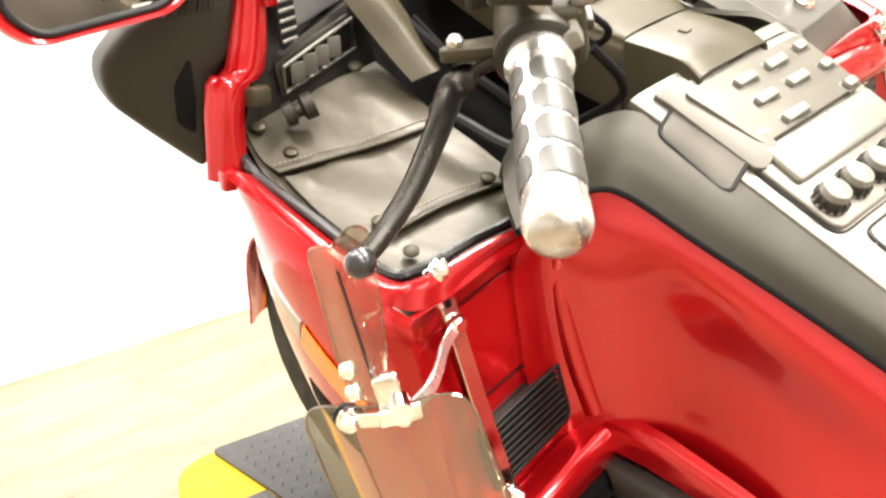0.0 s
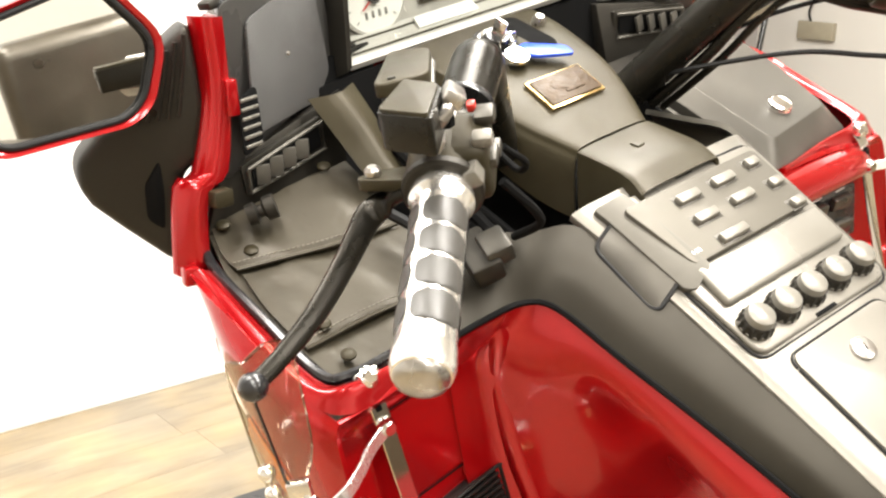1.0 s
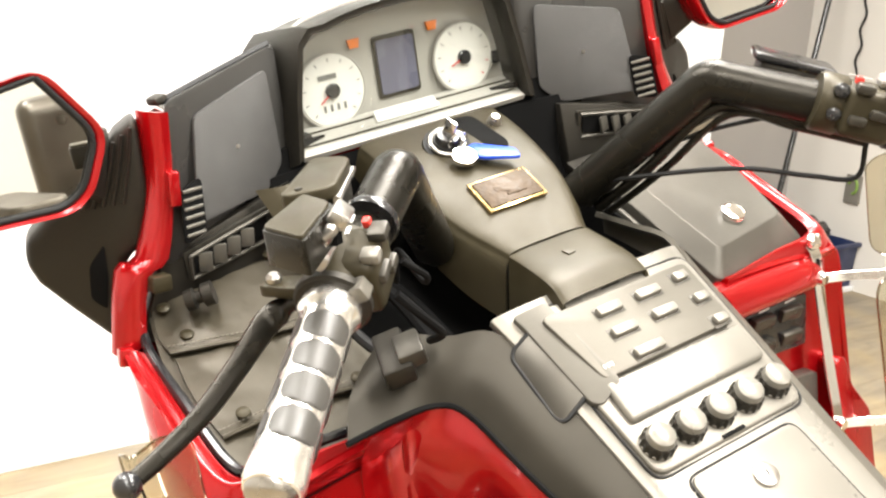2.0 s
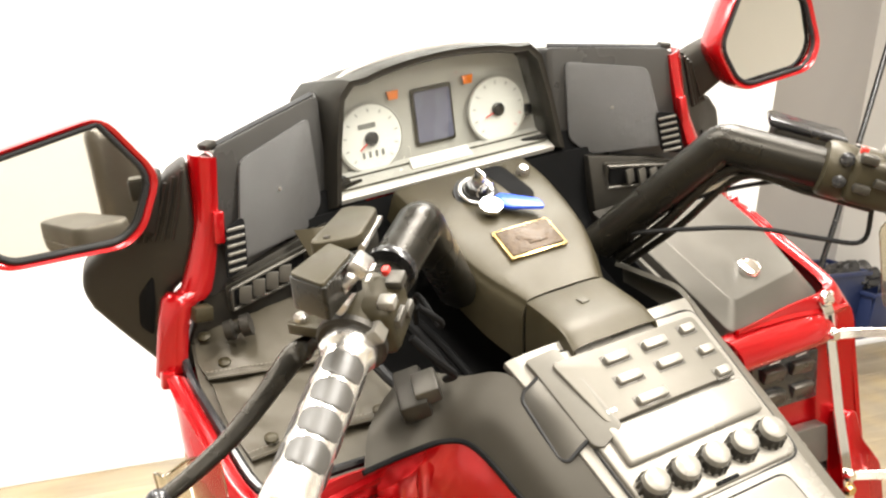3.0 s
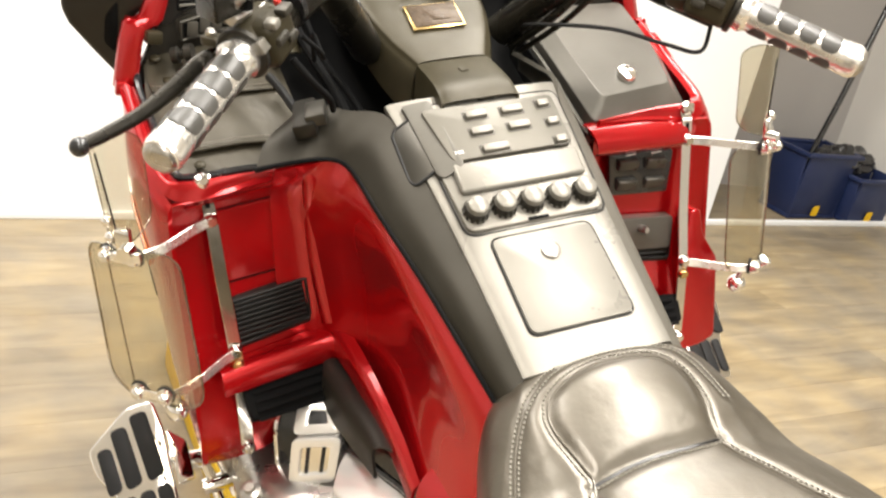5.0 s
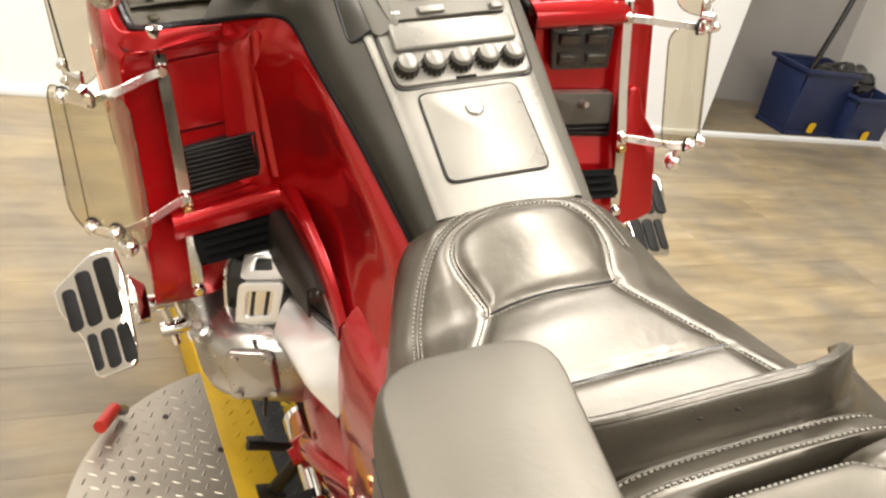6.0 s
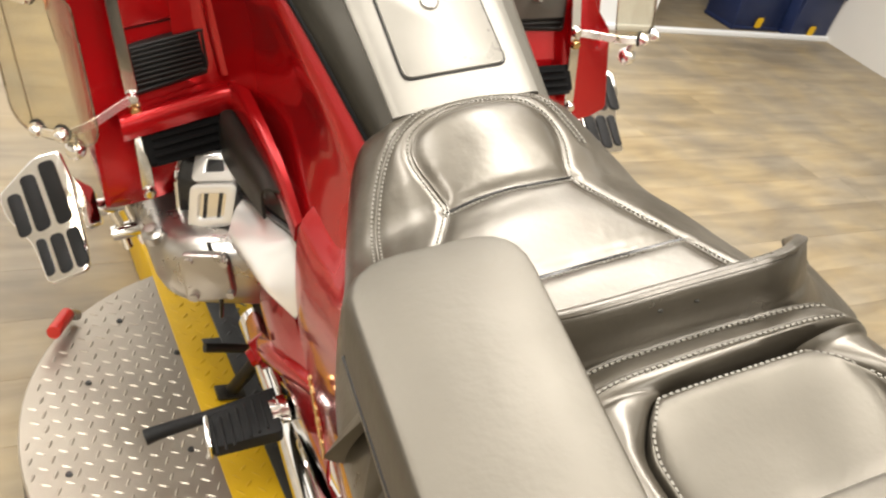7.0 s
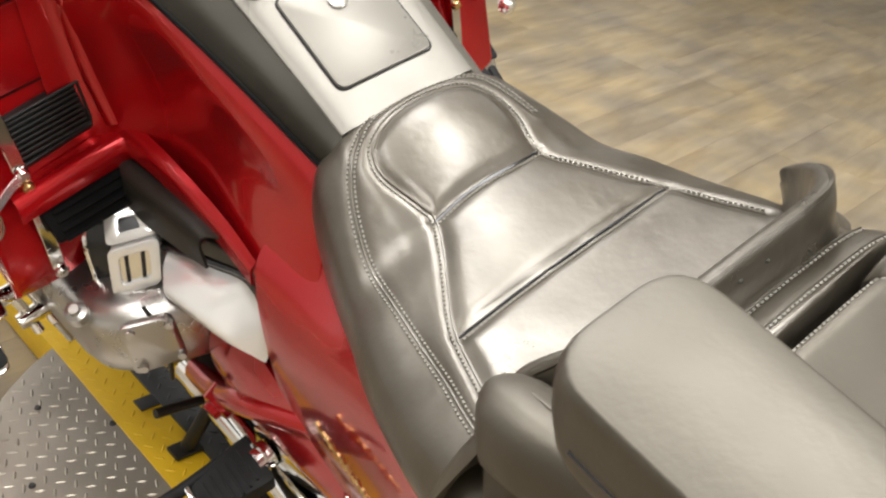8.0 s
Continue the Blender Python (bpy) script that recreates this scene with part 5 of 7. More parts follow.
        part("sight_glass", lathe(mc + Vector((-0.014, -0.024, -0.004)), mc + Vector((-0.018, -0.029, -0.004)), [(0, 0.010), (1, 0.009)], 16), GOLD, m)
        cl = hc - d * 0.034
        part("clamp", lathe(cl - d * 0.016, cl + d * 0.014, [(0, 0.028), (0.15, 0.031), (0.85, 0.031), (1, 0.028)], 20), OLIVE, bar, "charcoal clamp with two bolts")
        for dv in (0.012, -0.012):
            part("clamp_bolt", lathe(cl + rear * 0.024 + top * dv, cl + rear * 0.034 + top * dv, [(0, 0.0075), (0.9, 0.0075), (1, 0.005)], 14), GLOSSB, bar)
        part("kill_switch", aligned(a - d * 0.014 + top * 0.034, d, side, (0.036, 0.030, 0.014), 0.006, 3), SATIN, box, "silver kill switch")
        lev = part("brake_lever", tube([Vector((0.325, 0.225, 1.060)), Vector((0.36, 0.205, 1.046)), Vector((0.42, 0.160, 1.018)), Vector((0.475, 0.120, 0.996))], 0.0085, 12, 6, 0.007), GLOSSB, bar, "slim black brake lever")
        part("wire", tube([a - d * 0.02 - top * 0.03, Vector((0.275, 0.165, 1.012)), Vector((0.24, 0.195, 1.018)), Vector((0.19, 0.25, 1.03)), Vector((0.13, 0.34, 1.02)), Vector((0.10, 0.42, 1.0))], 0.0028, 8), RUBBER, bar)
        part("wire", tube([Vector((0.262, 0.205, 1.078)), Vector((0.235, 0.235, 1.078)), Vector((0.19, 0.29, 1.065)), Vector((0.14, 0.37, 1.03)), Vector((0.12, 0.43, 1.0))], 0.0026, 8), RUBBER, bar)
        part("wire", tube([Vector((0.225, 0.262, 1.090)), Vector((0.205, 0.272, 1.085)), Vector((0.15, 0.35, 1.04)), Vector((0.118, 0.41, 1.005))], 0.006, 8), SATIN, bar)
    # grip: chrome core, rows of grey rubber ovals, domed chrome end
    g = part("grip", lathe(a, b, [(0, 0.019), (0.01, 0.024), (0.07, 0.025), (0.10, 0.0215), (0.12, 0.0206), (0.84, 0.0206), (0.86, 0.0215), (0.95, 0.0220), (0.985, 0.0200), (1.0, 0.0150)], 32), GRIPC, bar, "chrome grip with rows of grey rubber ovals")
    length = (b - a).length
    e1 = d.cross(Vector((0, 0, 1))).normalized()
    e2 = e1.cross(d)
    for row in range(3):
        q0 = radians(124 if s < 0 else 52) + 2 * math.pi / 3 * row
        for k in range(4):
            s0 = 0.145 + 0.172 * k
            rows = []
            for iu in range(11):
                uu = -math.cos(math.pi * iu / 10)
                wid = (0.92 if s < 0 else 0.78) * math.sqrt(max(0.0, 1 - abs(uu) ** 4.5)) + 0.02
                line = []
                for iv in range(7):
                    vv = -1 + 2 * iv / 6
                    q = q0 + vv * wid
                    lift = 0.0014 * (1 - 0.6 * uu ** 4) * (1 - 0.6 * vv ** 4)
                    r = 0.0208 + lift
                    line.append(a + d * (length * (s0 + 0.072 + uu * 0.077)) + (e1 * math.cos(q) + e2 * math.sin(q)) * r)
                rows.append(line)
            part("rubber_pad", surf(rows, 1, 1), PADGREY, g)
    part("end_cap", lathe(a + d * length * 0.985, a + d * (length + 0.006), [(0, 0.0190), (0.5, 0.0175), (1, 0.011)], 28), SATIN, g)


handlebar(-1)
handlebar(1)
part("brake_hose", tube([(0.118, 0.395, 0.975), (0.150, 0.340, 1.026), (0.194, 0.280, 1.092), (0.238, 0.224, 1.076), (0.286, 0.166, 1.056)], 0.0065, 10), BARB, bike, "black rubber brake hose")
part("cable", tube([(0.130, 0.390, 0.968), (0.165, 0.330, 1.022), (0.202, 0.268, 1.084), (0.242, 0.216, 1.068), (0.284, 0.163, 1.048)], 0.0045, 8), BARB, bike, "thin black cable")
# cruise control pad beside the steering head
pad = part("control_bracket", aligned((-0.222, 0.296, 0.948), (0.35, 1, 0.25), (1, 0, 0.3), (0.062, 0.030, 0.022), 0.004), BLACKP, bike, "small black control with a grey key")
part("control_key", aligned((-0.212, 0.282, 0.958), (0.35, 1, 0.25), (1, 0, 0.3), (0.036, 0.026, 0.018), 0.003), DARKP, pad)
part("valve_knob", lathe((-0.218, 0.345, 0.905), (-0.222, 0.330, 0.925), [(0, 0.013), (0.7, 0.014), (1, 0.010)], 16), BLACKP, bike, "small black adjuster knob")
part("hose", tube([(-0.232, 0.43, 0.965), (-0.225, 0.40, 0.955), (-0.215, 0.36, 0.935), (-0.205, 0.33, 0.925)], 0.006, 8), RUBBER, bike)

# ---- chrome brackets and smoked wind deflectors ----


def strip(pts, w, t, n=(1, 0, 0)):
    """A flat bar along a path."""
    pts = catmull(pts, 4) if len(pts) > 2 else [Vector(p) for p in pts]
    bm = bmesh.new()
    rings = []
    for i, p in enumerate(pts):
        d = (pts[min(i + 1, len(pts) - 1)] - pts[max(i - 1, 0)]).normalized()
        u = Vector(n)
        u = (u - d * u.dot(d)).normalized()
        v = d.cross(u)
        rings.append([bm.verts.new(p + u * a * w / 2 + v * b * t / 2) for a, b in ((-1, -1), (1, -1), (1, 1), (-1, 1))])
    for i in range(len(rings) - 1):
        for j in range(4):
            bm.faces.new((rings[i][j], rings[i][(j + 1) % 4], rings[i + 1][(j + 1) % 4], rings[i + 1][j]))
    bm.faces.new(rings[0][::-1])
    bm.faces.new(rings[-1])
    bmesh.ops.recalc_face_normals(bm, faces=bm.faces)
    return bevelled(bm, 0.0008, 1)


def ball(c, r):
    bm = bmesh.new()
    bmesh.ops.create_uvsphere(bm, u_segments=16, v_segments=10, radius=r)
    bm.transform(Matrix.Translation(c))
    return bm


def curved_plate(top, foot, corner=0.16, thick=0.003):
    """A thin bent plate between two edges, with rounded corners."""
    top, foot = catmull(top, 8), catmull(foot, 8)
    k = len(top) - 1

    def at(edge, u):
        i = min(k - 1, int(u * k))
        return edge[i].lerp(edge[i + 1], u * k - i)

    rows = []
    for v in (0, 0.015, 0.04, 0.08, 0.13, 0.25, 0.5, 0.75, 0.87, 0.92, 0.96, 0.985, 1):
        near_end = min(v, 1 - v)
        q = max(0.0, 1 - near_end / 0.13)
        inset = corner * (1 - math.sqrt(max(0.0, 1 - q * q)))
        rows.append([at(top, inset + (1 - 2 * inset) * j / 22).lerp(at(foot, inset + (1 - 2 * inset) * j / 22), v) for j in range(23)])
    border = rows[0] + [r[-1] for r in rows[1:-1]] + rows[-1][::-1] + [r[0] for r in rows[-2:0:-1]]
    return surf(rows, 1, 1, thick=thick), border + [border[0]]


# by side, written as on the left: strip, upper and lower arm, lower and upper plate
STRIP = {-1: [(-0.358, 0.312, 0.884), (-0.357, 0.302, 0.868), (-0.354, 0.297, 0.836), (-0.350, 0.284, 0.740), (-0.346, 0.269, 0.650), (-0.345, 0.261, 0.580), (-0.345, 0.256, 0.490)],
         1: [(-0.360, 0.300, 0.882), (-0.3585, 0.2835, 0.868), (-0.3565, 0.277, 0.836), (-0.352, 0.260, 0.740), (-0.350, 0.242, 0.650), (-0.348, 0.234, 0.580), (-0.347, 0.230, 0.512)]}
ARM_U = {-1: [(-0.354, 0.292, 0.832), (-0.380, 0.280, 0.829), (-0.405, 0.260, 0.828), (-0.430, 0.246, 0.826), (-0.462, 0.246, 0.822), (-0.490, 0.280, 0.818)],
         1: [(-0.356, 0.272, 0.838), (-0.385, 0.258, 0.836), (-0.410, 0.236, 0.836), (-0.430, 0.220, 0.836), (-0.452, 0.211, 0.834), (-0.480, 0.222, 0.830)]}
ARM_L = {-1: [(-0.346, 0.263, 0.650), (-0.372, 0.246, 0.648), (-0.400, 0.222, 0.648), (-0.430, 0.206, 0.647), (-0.454, 0.205, 0.646), (-0.482, 0.234, 0.644)],
         1: [(-0.350, 0.238, 0.650), (-0.375, 0.228, 0.646), (-0.405, 0.212, 0.642), (-0.430, 0.200, 0.640), (-0.454, 0.198, 0.640), (-0.480, 0.206, 0.640)]}
LOW = {-1: ([(-0.409, 0.222, 0.826), (-0.436, 0.233, 0.830), (-0.462, 0.251, 0.830), (-0.486, 0.285, 0.828), (-0.504, 0.326, 0.824)], [(-0.406, 0.170, 0.640), (-0.430, 0.186, 0.636), (-0.455, 0.210, 0.635), (-0.480, 0.239, 0.635), (-0.503, 0.276, 0.640)]),
       1: ([(-0.405, 0.232, 0.828), (-0.430, 0.226, 0.831), (-0.452, 0.219, 0.832), (-0.476, 0.225, 0.830), (-0.500, 0.256, 0.824)], [(-0.404, 0.206, 0.636), (-0.430, 0.203, 0.633), (-0.452, 0.203, 0.632), (-0.476, 0.209, 0.633), (-0.498, 0.236, 0.638)])}
UPPER = {-1: ([(-0.426, 0.284, 0.966), (-0.455, 0.266, 0.978), (-0.484, 0.250, 0.980), (-0.488, 0.276, 0.982)], [(-0.424, 0.300, 0.842), (-0.447, 0.276, 0.836), (-0.470, 0.254, 0.834), (-0.479, 0.284, 0.834)]),
         1: ([(-0.432, 0.270, 0.972), (-0.450, 0.250, 0.978), (-0.470, 0.236, 0.978), (-0.488, 0.254, 0.974)], [(-0.430, 0.258, 0.852), (-0.444, 0.240, 0.848), (-0.460, 0.226, 0.846), (-0.476, 0.244, 0.844)])}


def deflector_set(s):
    """The chrome brackets of one side with its two smoked plates."""
    def fit(name, bm, mat, parent, label=""):
        return part(name, bm if s < 0 else mx(bm), mat, parent, label)

    def edge_at(pts, f):
        pts = catmull(pts, 8)
        return pts[min(len(pts) - 1, int(f * (len(pts) - 1) + 0.5))]

    st = STRIP[s]
    bar = fit("bracket_strip", strip(st, 0.017, 0.003), CHROME, bike, "vertical chrome bracket strip")
    head = Vector(st[0]) + Vector((0, -0.008, -0.003))
    fit("clip_head", join(aligned(head, (0, -0.6, 0.8), (1, 0, 0), (0.026, 0.022, 0.009), 0.004), lathe(head + Vector((0, -0.003, 0.002)), head + Vector((0, -0.010, 0.007)), [(0, 0.010), (0.6, 0.010), (1, 0.006)], 14)), CHROME, bar)
    fit("strip_slot", aligned(Vector(st[1]).lerp(Vector(st[2]), 0.4) + Vector((0, -0.0018, 0)), (0, 0.2, 1), (1, 0, 0), (0.014, 0.006, 0.003), 0.001), DEEP, bar)
    for p, mt in ((ARM_U[s][0], CHROME), (ARM_L[s][0], CHROME), (Vector(st[-1]) + Vector((0, -0.004, 0.008)), CHROME), (Vector(ARM_L[s][0]) + Vector((0, 0.0, -0.021)), GOLD)):
        p = Vector(p)
        fit("bolt", lathe(p + Vector((0, 0.004, 0)), p - Vector((0, 0.006, 0)), [(0, 0.0095), (0.5, 0.0095), (1, 0.006)], 14), mt, bar)
    arms = []
    for pts in (ARM_U[s], ARM_L[s]):
        arm = fit("bracket_arm", strip(pts, 0.012, 0.003, (0, 0.3, 1)), GRIPC, bike, "bent chrome bracket arm")
        arms.append(arm)
        for p in pts[-2:]:
            p = Vector(p) + Vector((0.002, -0.003, 0))
            fit("bolt", join(lathe(p + Vector((0.005, 0.006, 0)), p, [(0, 0.011), (1, 0.0105)], 16), ball(p + Vector((0, -0.002, 0)), 0.0085)), CHROME, arm)
            fit("washer", lathe(p + Vector((0.006, 0.008, 0)), p + Vector((0.003, 0.005, 0)), [(0, 0.0125), (1, 0.0125)], 16), RUBBER, arm)
    skin, border = curved_plate(*LOW[s])
    low = fit("wind_deflector", skin, SMOKE, bike, "smoke tinted acrylic wind deflector")
    fit("deflector_edge", tube(border, 0.0015, 6, 1), EDGE, low)
    fit("fold_line", tube([edge_at(LOW[s][0], 0.75), edge_at(LOW[s][0], 0.75).lerp(edge_at(LOW[s][1], 0.75), 0.5), edge_at(LOW[s][1], 0.75)], 0.0012, 5, 3), EDGE, low)
    skin, border = curved_plate(*UPPER[s], 0.30)
    upp = fit("wind_deflector", skin, SMOKE, bike, "small smoke tinted upper wind deflector")
    fit("deflector_edge", tube(border, 0.0010, 6, 1), EDGE, upp)
    a, b = Vector(UPPER[s][0][2]), Vector(UPPER[s][1][2])
    fit("dark_edge", tube([a.lerp(b, 0.14), a.lerp(b, 0.5), a.lerp(b, 0.97)], 0.0014, 5, 3), GLOSSB, upp)
    a, b = Vector(UPPER[s][0][3]), Vector(UPPER[s][1][3])
    for f in (0.80, 0.95):
        fit("bolt", ball(a.lerp(b, f) + Vector((0.002, -0.008, 0)), 0.0078), CHROME, upp)
    h = Vector(UPPER[s][1][2]) + Vector((0.004, -0.008, 0.006))
    fit("hinge", join(aligned(h + Vector((0, 0, 0.006)), (0, 0.1, 1), (1, -0.7, 0), (0.034, 0.020, 0.010), 0.003), lathe(h + Vector((0.004, -0.004, -0.002)), h + Vector((-0.005, -0.019, -0.002)), [(0, 0.010), (1, 0.009)], 14), aligned(h + Vector((0, -0.010, -0.010)), (1, -0.6, 0), (0, 0, 1), (0.034, 0.014, 0.006), 0.002)), CHROME, arms[0])
    e = Vector(ARM_L[s][3]) + Vector((-0.006, 0.012, -0.034))
    fit("ball_end", ball(e, 0.0145), CHROME, arms[1])
    fit("ball_stem", lathe(e + Vector((0, -0.010, 0.032)), e, [(0, 0.006), (1, 0.006)], 10), CHROME, arms[1])


deflector_set(-1)
deflector_set(1)


# ---- highway pegs ----
def peg_point(u, v, h=0.0):
    """Plane of the left highway peg: u across, v along, h off it."""
    o = Vector((-0.478, 0.375, 0.418))
    n = Vector((-0.15, -0.6, 0.78)).normalized()
    a = Vector((1, 0, 0.19)).normalized()
    b = n.cross(a)
    return o + a * u + b * v + n * h


OUT = [(-0.068, 0.048), (0.002, 0.090), (0.042, 0.088), (0.044, 0.040), (0.030, -0.075), (0.020, -0.112), (-0.044, -0.112), (-0.046, -0.045), (-0.068, 0.010)]
pegs = both("highway_peg", lambda: slab(rounded([peg_point(u, v) for u, v in OUT], 0.010), peg_point(0, 0, 0.012) - peg_point(0, 0, 0), 0.005, 3), CHROME, label="chrome highway peg with black rubber strips")
for u0, v0, v1, w in ((-0.048, -0.026, 0.042, 0.021), (-0.020, -0.026, 0.064, 0.024), (0.013, -0.026, 0.076, 0.026), (-0.034, -0.098, -0.040, 0.015), (-0.010, -0.102, -0.040, 0.021), (0.015, -0.102, -0.040, 0.021)):
    both("rubber_strip", lambda: slab(rounded([peg_point(u0 - w / 2, v0 - 0.004, 0.010), peg_point(u0 + w / 2, v0, 0.010), peg_point(u0 + w / 2 + 0.002, v1, 0.010), peg_point(u0 - w / 2 + 0.002, v1, 0.010)], 0.009, 4), peg_point(0, 0, 0.0055) - peg_point(0, 0, 0), 0.002), RUBBER, pegs)
both("peg_clamp", lambda: slab(rounded([peg_point(0.046, 0.036, -0.004), peg_point(0.068, 0.010, -0.010), peg_point(0.062, -0.045, -0.010), peg_point(0.038, -0.050, -0.004)], 0.006), peg_point(0, 0, 0.02) - peg_point(0, 0, 0), 0.005), CHROME, pegs)
both("peg_arm", lambda: tube([peg_point(0.03, 0, -0.01), Vector((-0.40, 0.37, 0.41)), Vector((-0.33, 0.40, 0.40))], 0.014, 12), CHROME, pegs)

for ob in (pegs[1], *pegs[1].children):
    ob.data.transform(Matrix.Translation((-0.012, -0.024, 0.030)))

# ---- engine and lower parts ----
eng = both("cylinder_head", lambda: surf([
    [(-0.20, 0.26, 0.440), (-0.20, 0.14, 0.43), (-0.20, 0.12, 0.36), (-0.20, 0.14, 0.29), (-0.20, 0.26, 0.28), (-0.20, 0.44, 0.29), (-0.20, 0.46, 0.36), (-0.20, 0.44, 0.44)],
    [(-0.29, 0.27, 0.440), (-0.29, 0.16, 0.43), (-0.29, 0.14, 0.37), (-0.29, 0.16, 0.31), (-0.29, 0.27, 0.30), (-0.29, 0.44, 0.31), (-0.29, 0.46, 0.37), (-0.29, 0.44, 0.43)],
    [(-0.330, 0.29, 0.425), (-0.330, 0.19, 0.42), (-0.330, 0.17, 0.37), (-0.330, 0.19, 0.32), (-0.330, 0.28, 0.31), (-0.330, 0.42, 0.32), (-0.330, 0.44, 0.37), (-0.330, 0.42, 0.42)],
    [(-0.345, 0.29, 0.39), (-0.345, 0.22, 0.395), (-0.345, 0.21, 0.37), (-0.345, 0.22, 0.34), (-0.345, 0.28, 0.335), (-0.345, 0.38, 0.34), (-0.345, 0.39, 0.37), (-0.345, 0.38, 0.39)]], 5, 4, closed=True, cap=True), SATIN, label="cast aluminium cylinder head cover")
for ob in eng:
    for v in ob.data.vertices:
        out = abs(v.co.x) - 0.2
        v.co.x = math.copysign(0.2 + out * 1.08, v.co.x)
        v.co.y, v.co.z = 0.46 - (0.46 - v.co.y) * 0.98, 0.458 - (0.44 - v.co.z) * 0.90
both("head_plate", lambda: slab(rounded([(-0.324, 0.158, 0.456), (-0.262, 0.130, 0.456), (-0.256, 0.124, 0.380), (-0.322, 0.150, 0.372)], 0.012), (-0.010, -0.012, 0), 0.004), SATIN, eng, "bolted cover plate")
for p in ((-0.318, 0.143, 0.446), (-0.272, 0.122, 0.446), (-0.316, 0.137, 0.384), (-0.268, 0.117, 0.390)):
    both("bolt", lambda: lathe(p, Vector(p) + Vector((-0.005, -0.008, 0)), [(0, 0.007), (1, 0.006)], 8), SATIN, eng)
both("cover_seam", lambda: tube([(-0.285, 0.165, 0.452), (-0.283, 0.140, 0.430), (-0.281, 0.135, 0.380), (-0.281, 0.150, 0.320)], 0.0035, 6), BLACKP, eng)
both("boss", lambda: lathe((-0.352, 0.224, 0.440), (-0.358, 0.216, 0.462), [(0, 0.017), (0.6, 0.015), (0.7, 0.008), (1, 0.007)], 16), SATIN, eng)
both("coolant_pipe", lambda: tube([(-0.345, 0.36, 0.45), (-0.355, 0.40, 0.40), (-0.345, 0.42, 0.32), (-0.32, 0.44, 0.22)], 0.010, 12), SATIN)
both("peg_linkage", lambda: join(tube([(-0.395, 0.372, 0.408), (-0.385, 0.365, 0.372), (-0.378, 0.362, 0.330)], 0.008, 10), tube([(-0.372, 0.372, 0.412), (-0.362, 0.368, 0.372), (-0.352, 0.366, 0.330)], 0.007, 10), lathe((-0.400, 0.360, 0.362), (-0.345, 0.362, 0.366), [(0, 0.012), (0.5, 0.014), (1, 0.012)], 14)), CHROME, label="chrome peg linkage")
# Filler boxes; the shade under the bodywork is put into their near-black colour.
part("crankcase", rbox((0, 0.22, 0.33), (0.40, 0.42, 0.32), bevel=0.03, seg=3), DEEP, bike, "engine block filler, near-black for the shade under the bodywork")
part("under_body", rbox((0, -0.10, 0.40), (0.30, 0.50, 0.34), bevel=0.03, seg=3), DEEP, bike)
# chrome cover over the footrest gearing
CAP_LOW = [Vector(p) for p in ((-0.287, 0.228, 0.516), (-0.226, 0.195, 0.524), (-0.243, 0.182, 0.462), (-0.300, 0.218, 0.448))]
CAP_TOP = [Vector(p) for p in ((-0.268, 0.256, 0.553), (-0.217, 0.236, 0.549), (-0.225, 0.196, 0.526), (-0.287, 0.229, 0.518))]
LOW_N = Vector((-0.55, -0.80, 0.24)).normalized()
TOP_N = Vector((-0.38, -0.55, 0.74)).normalized()


def inset(poly, f):
    c = sum(poly, Vector()) / len(poly)
    return [c + (p - c) * f for p in poly]


def rim(outer, inner, d, bevel=0.0012):
    """A flat frame between two outlines of as many corners, thickened by d."""
    bm = bmesh.new()
    k = len(outer)
    o, i, o2, i2 = ([bm.verts.new(p + e) for p in q] for q, e in ((outer, d * 0), (inner, d * 0), (outer, d), (inner, d)))
    for a in range(k):
        b = (a + 1) % k
        for q in ((o[a], o[b], i[b], i[a]), (o2[a], i2[a], i2[b], o2[b]), (o[a], o2[a], o2[b], o[b]), (i[a], i[b], i2[b], i2[a])):
            bm.faces.new(q)
    bmesh.ops.recalc_face_normals(bm, faces=bm.faces)
    return bevelled(bm, bevel, 2, 40)


cov = both("chrome_cap", lambda: join(slab(rounded(inset(CAP_LOW, 0.97), 0.008), LOW_N * -0.045, 0.003, 2), slab(rounded(inset(CAP_TOP, 0.97), 0.008), TOP_N * -0.040, 0.003, 2)), CAPC, label="angular chrome cap with two windows beside the footrest", angle=20)
both("cap_frame", lambda: rim(rounded(CAP_LOW, 0.010), rounded(inset(CAP_LOW, 0.60), 0.006), LOW_N * 0.008), CAPC, cov, "bright chrome frame")
both("cap_frame", lambda: rim(rounded(CAP_TOP, 0.010), rounded(inset(CAP_TOP, 0.40), 0.003), TOP_N * 0.005), CAPC, cov, "bright chrome frame")
both("cap_window", lambda: slab(rounded([p + LOW_N * 0.0005 for p in inset(CAP_LOW, 0.62)], 0.004), LOW_N * 0.001, 0), CHROME, cov)
both("cap_window", lambda: slab(rounded([p + TOP_N * 0.0005 for p in inset(CAP_TOP, 0.42)], 0.003), TOP_N * 0.001, 0), GLOSSB, cov)
for f in (0.22, 0.78):
    both("cap_slot", lambda: tube([inset(CAP_LOW, 0.56)[0].lerp(inset(CAP_LOW, 0.56)[1], f) + LOW_N * 0.003, inset(CAP_LOW, 0.56)[3].lerp(inset(CAP_LOW, 0.56)[2], f) + LOW_N * 0.003], 0.0028, 6, 1), GLOSSB, cov)
HOUSE = [Vector(p) for p in ((-0.274, 0.284, 0.556), (-0.212, 0.258, 0.552), (-0.204, 0.219, 0.520), (-0.228, 0.203, 0.456), (-0.262, 0.220, 0.444), (-0.308, 0.250, 0.442), (-0.302, 0.268, 0.516))]
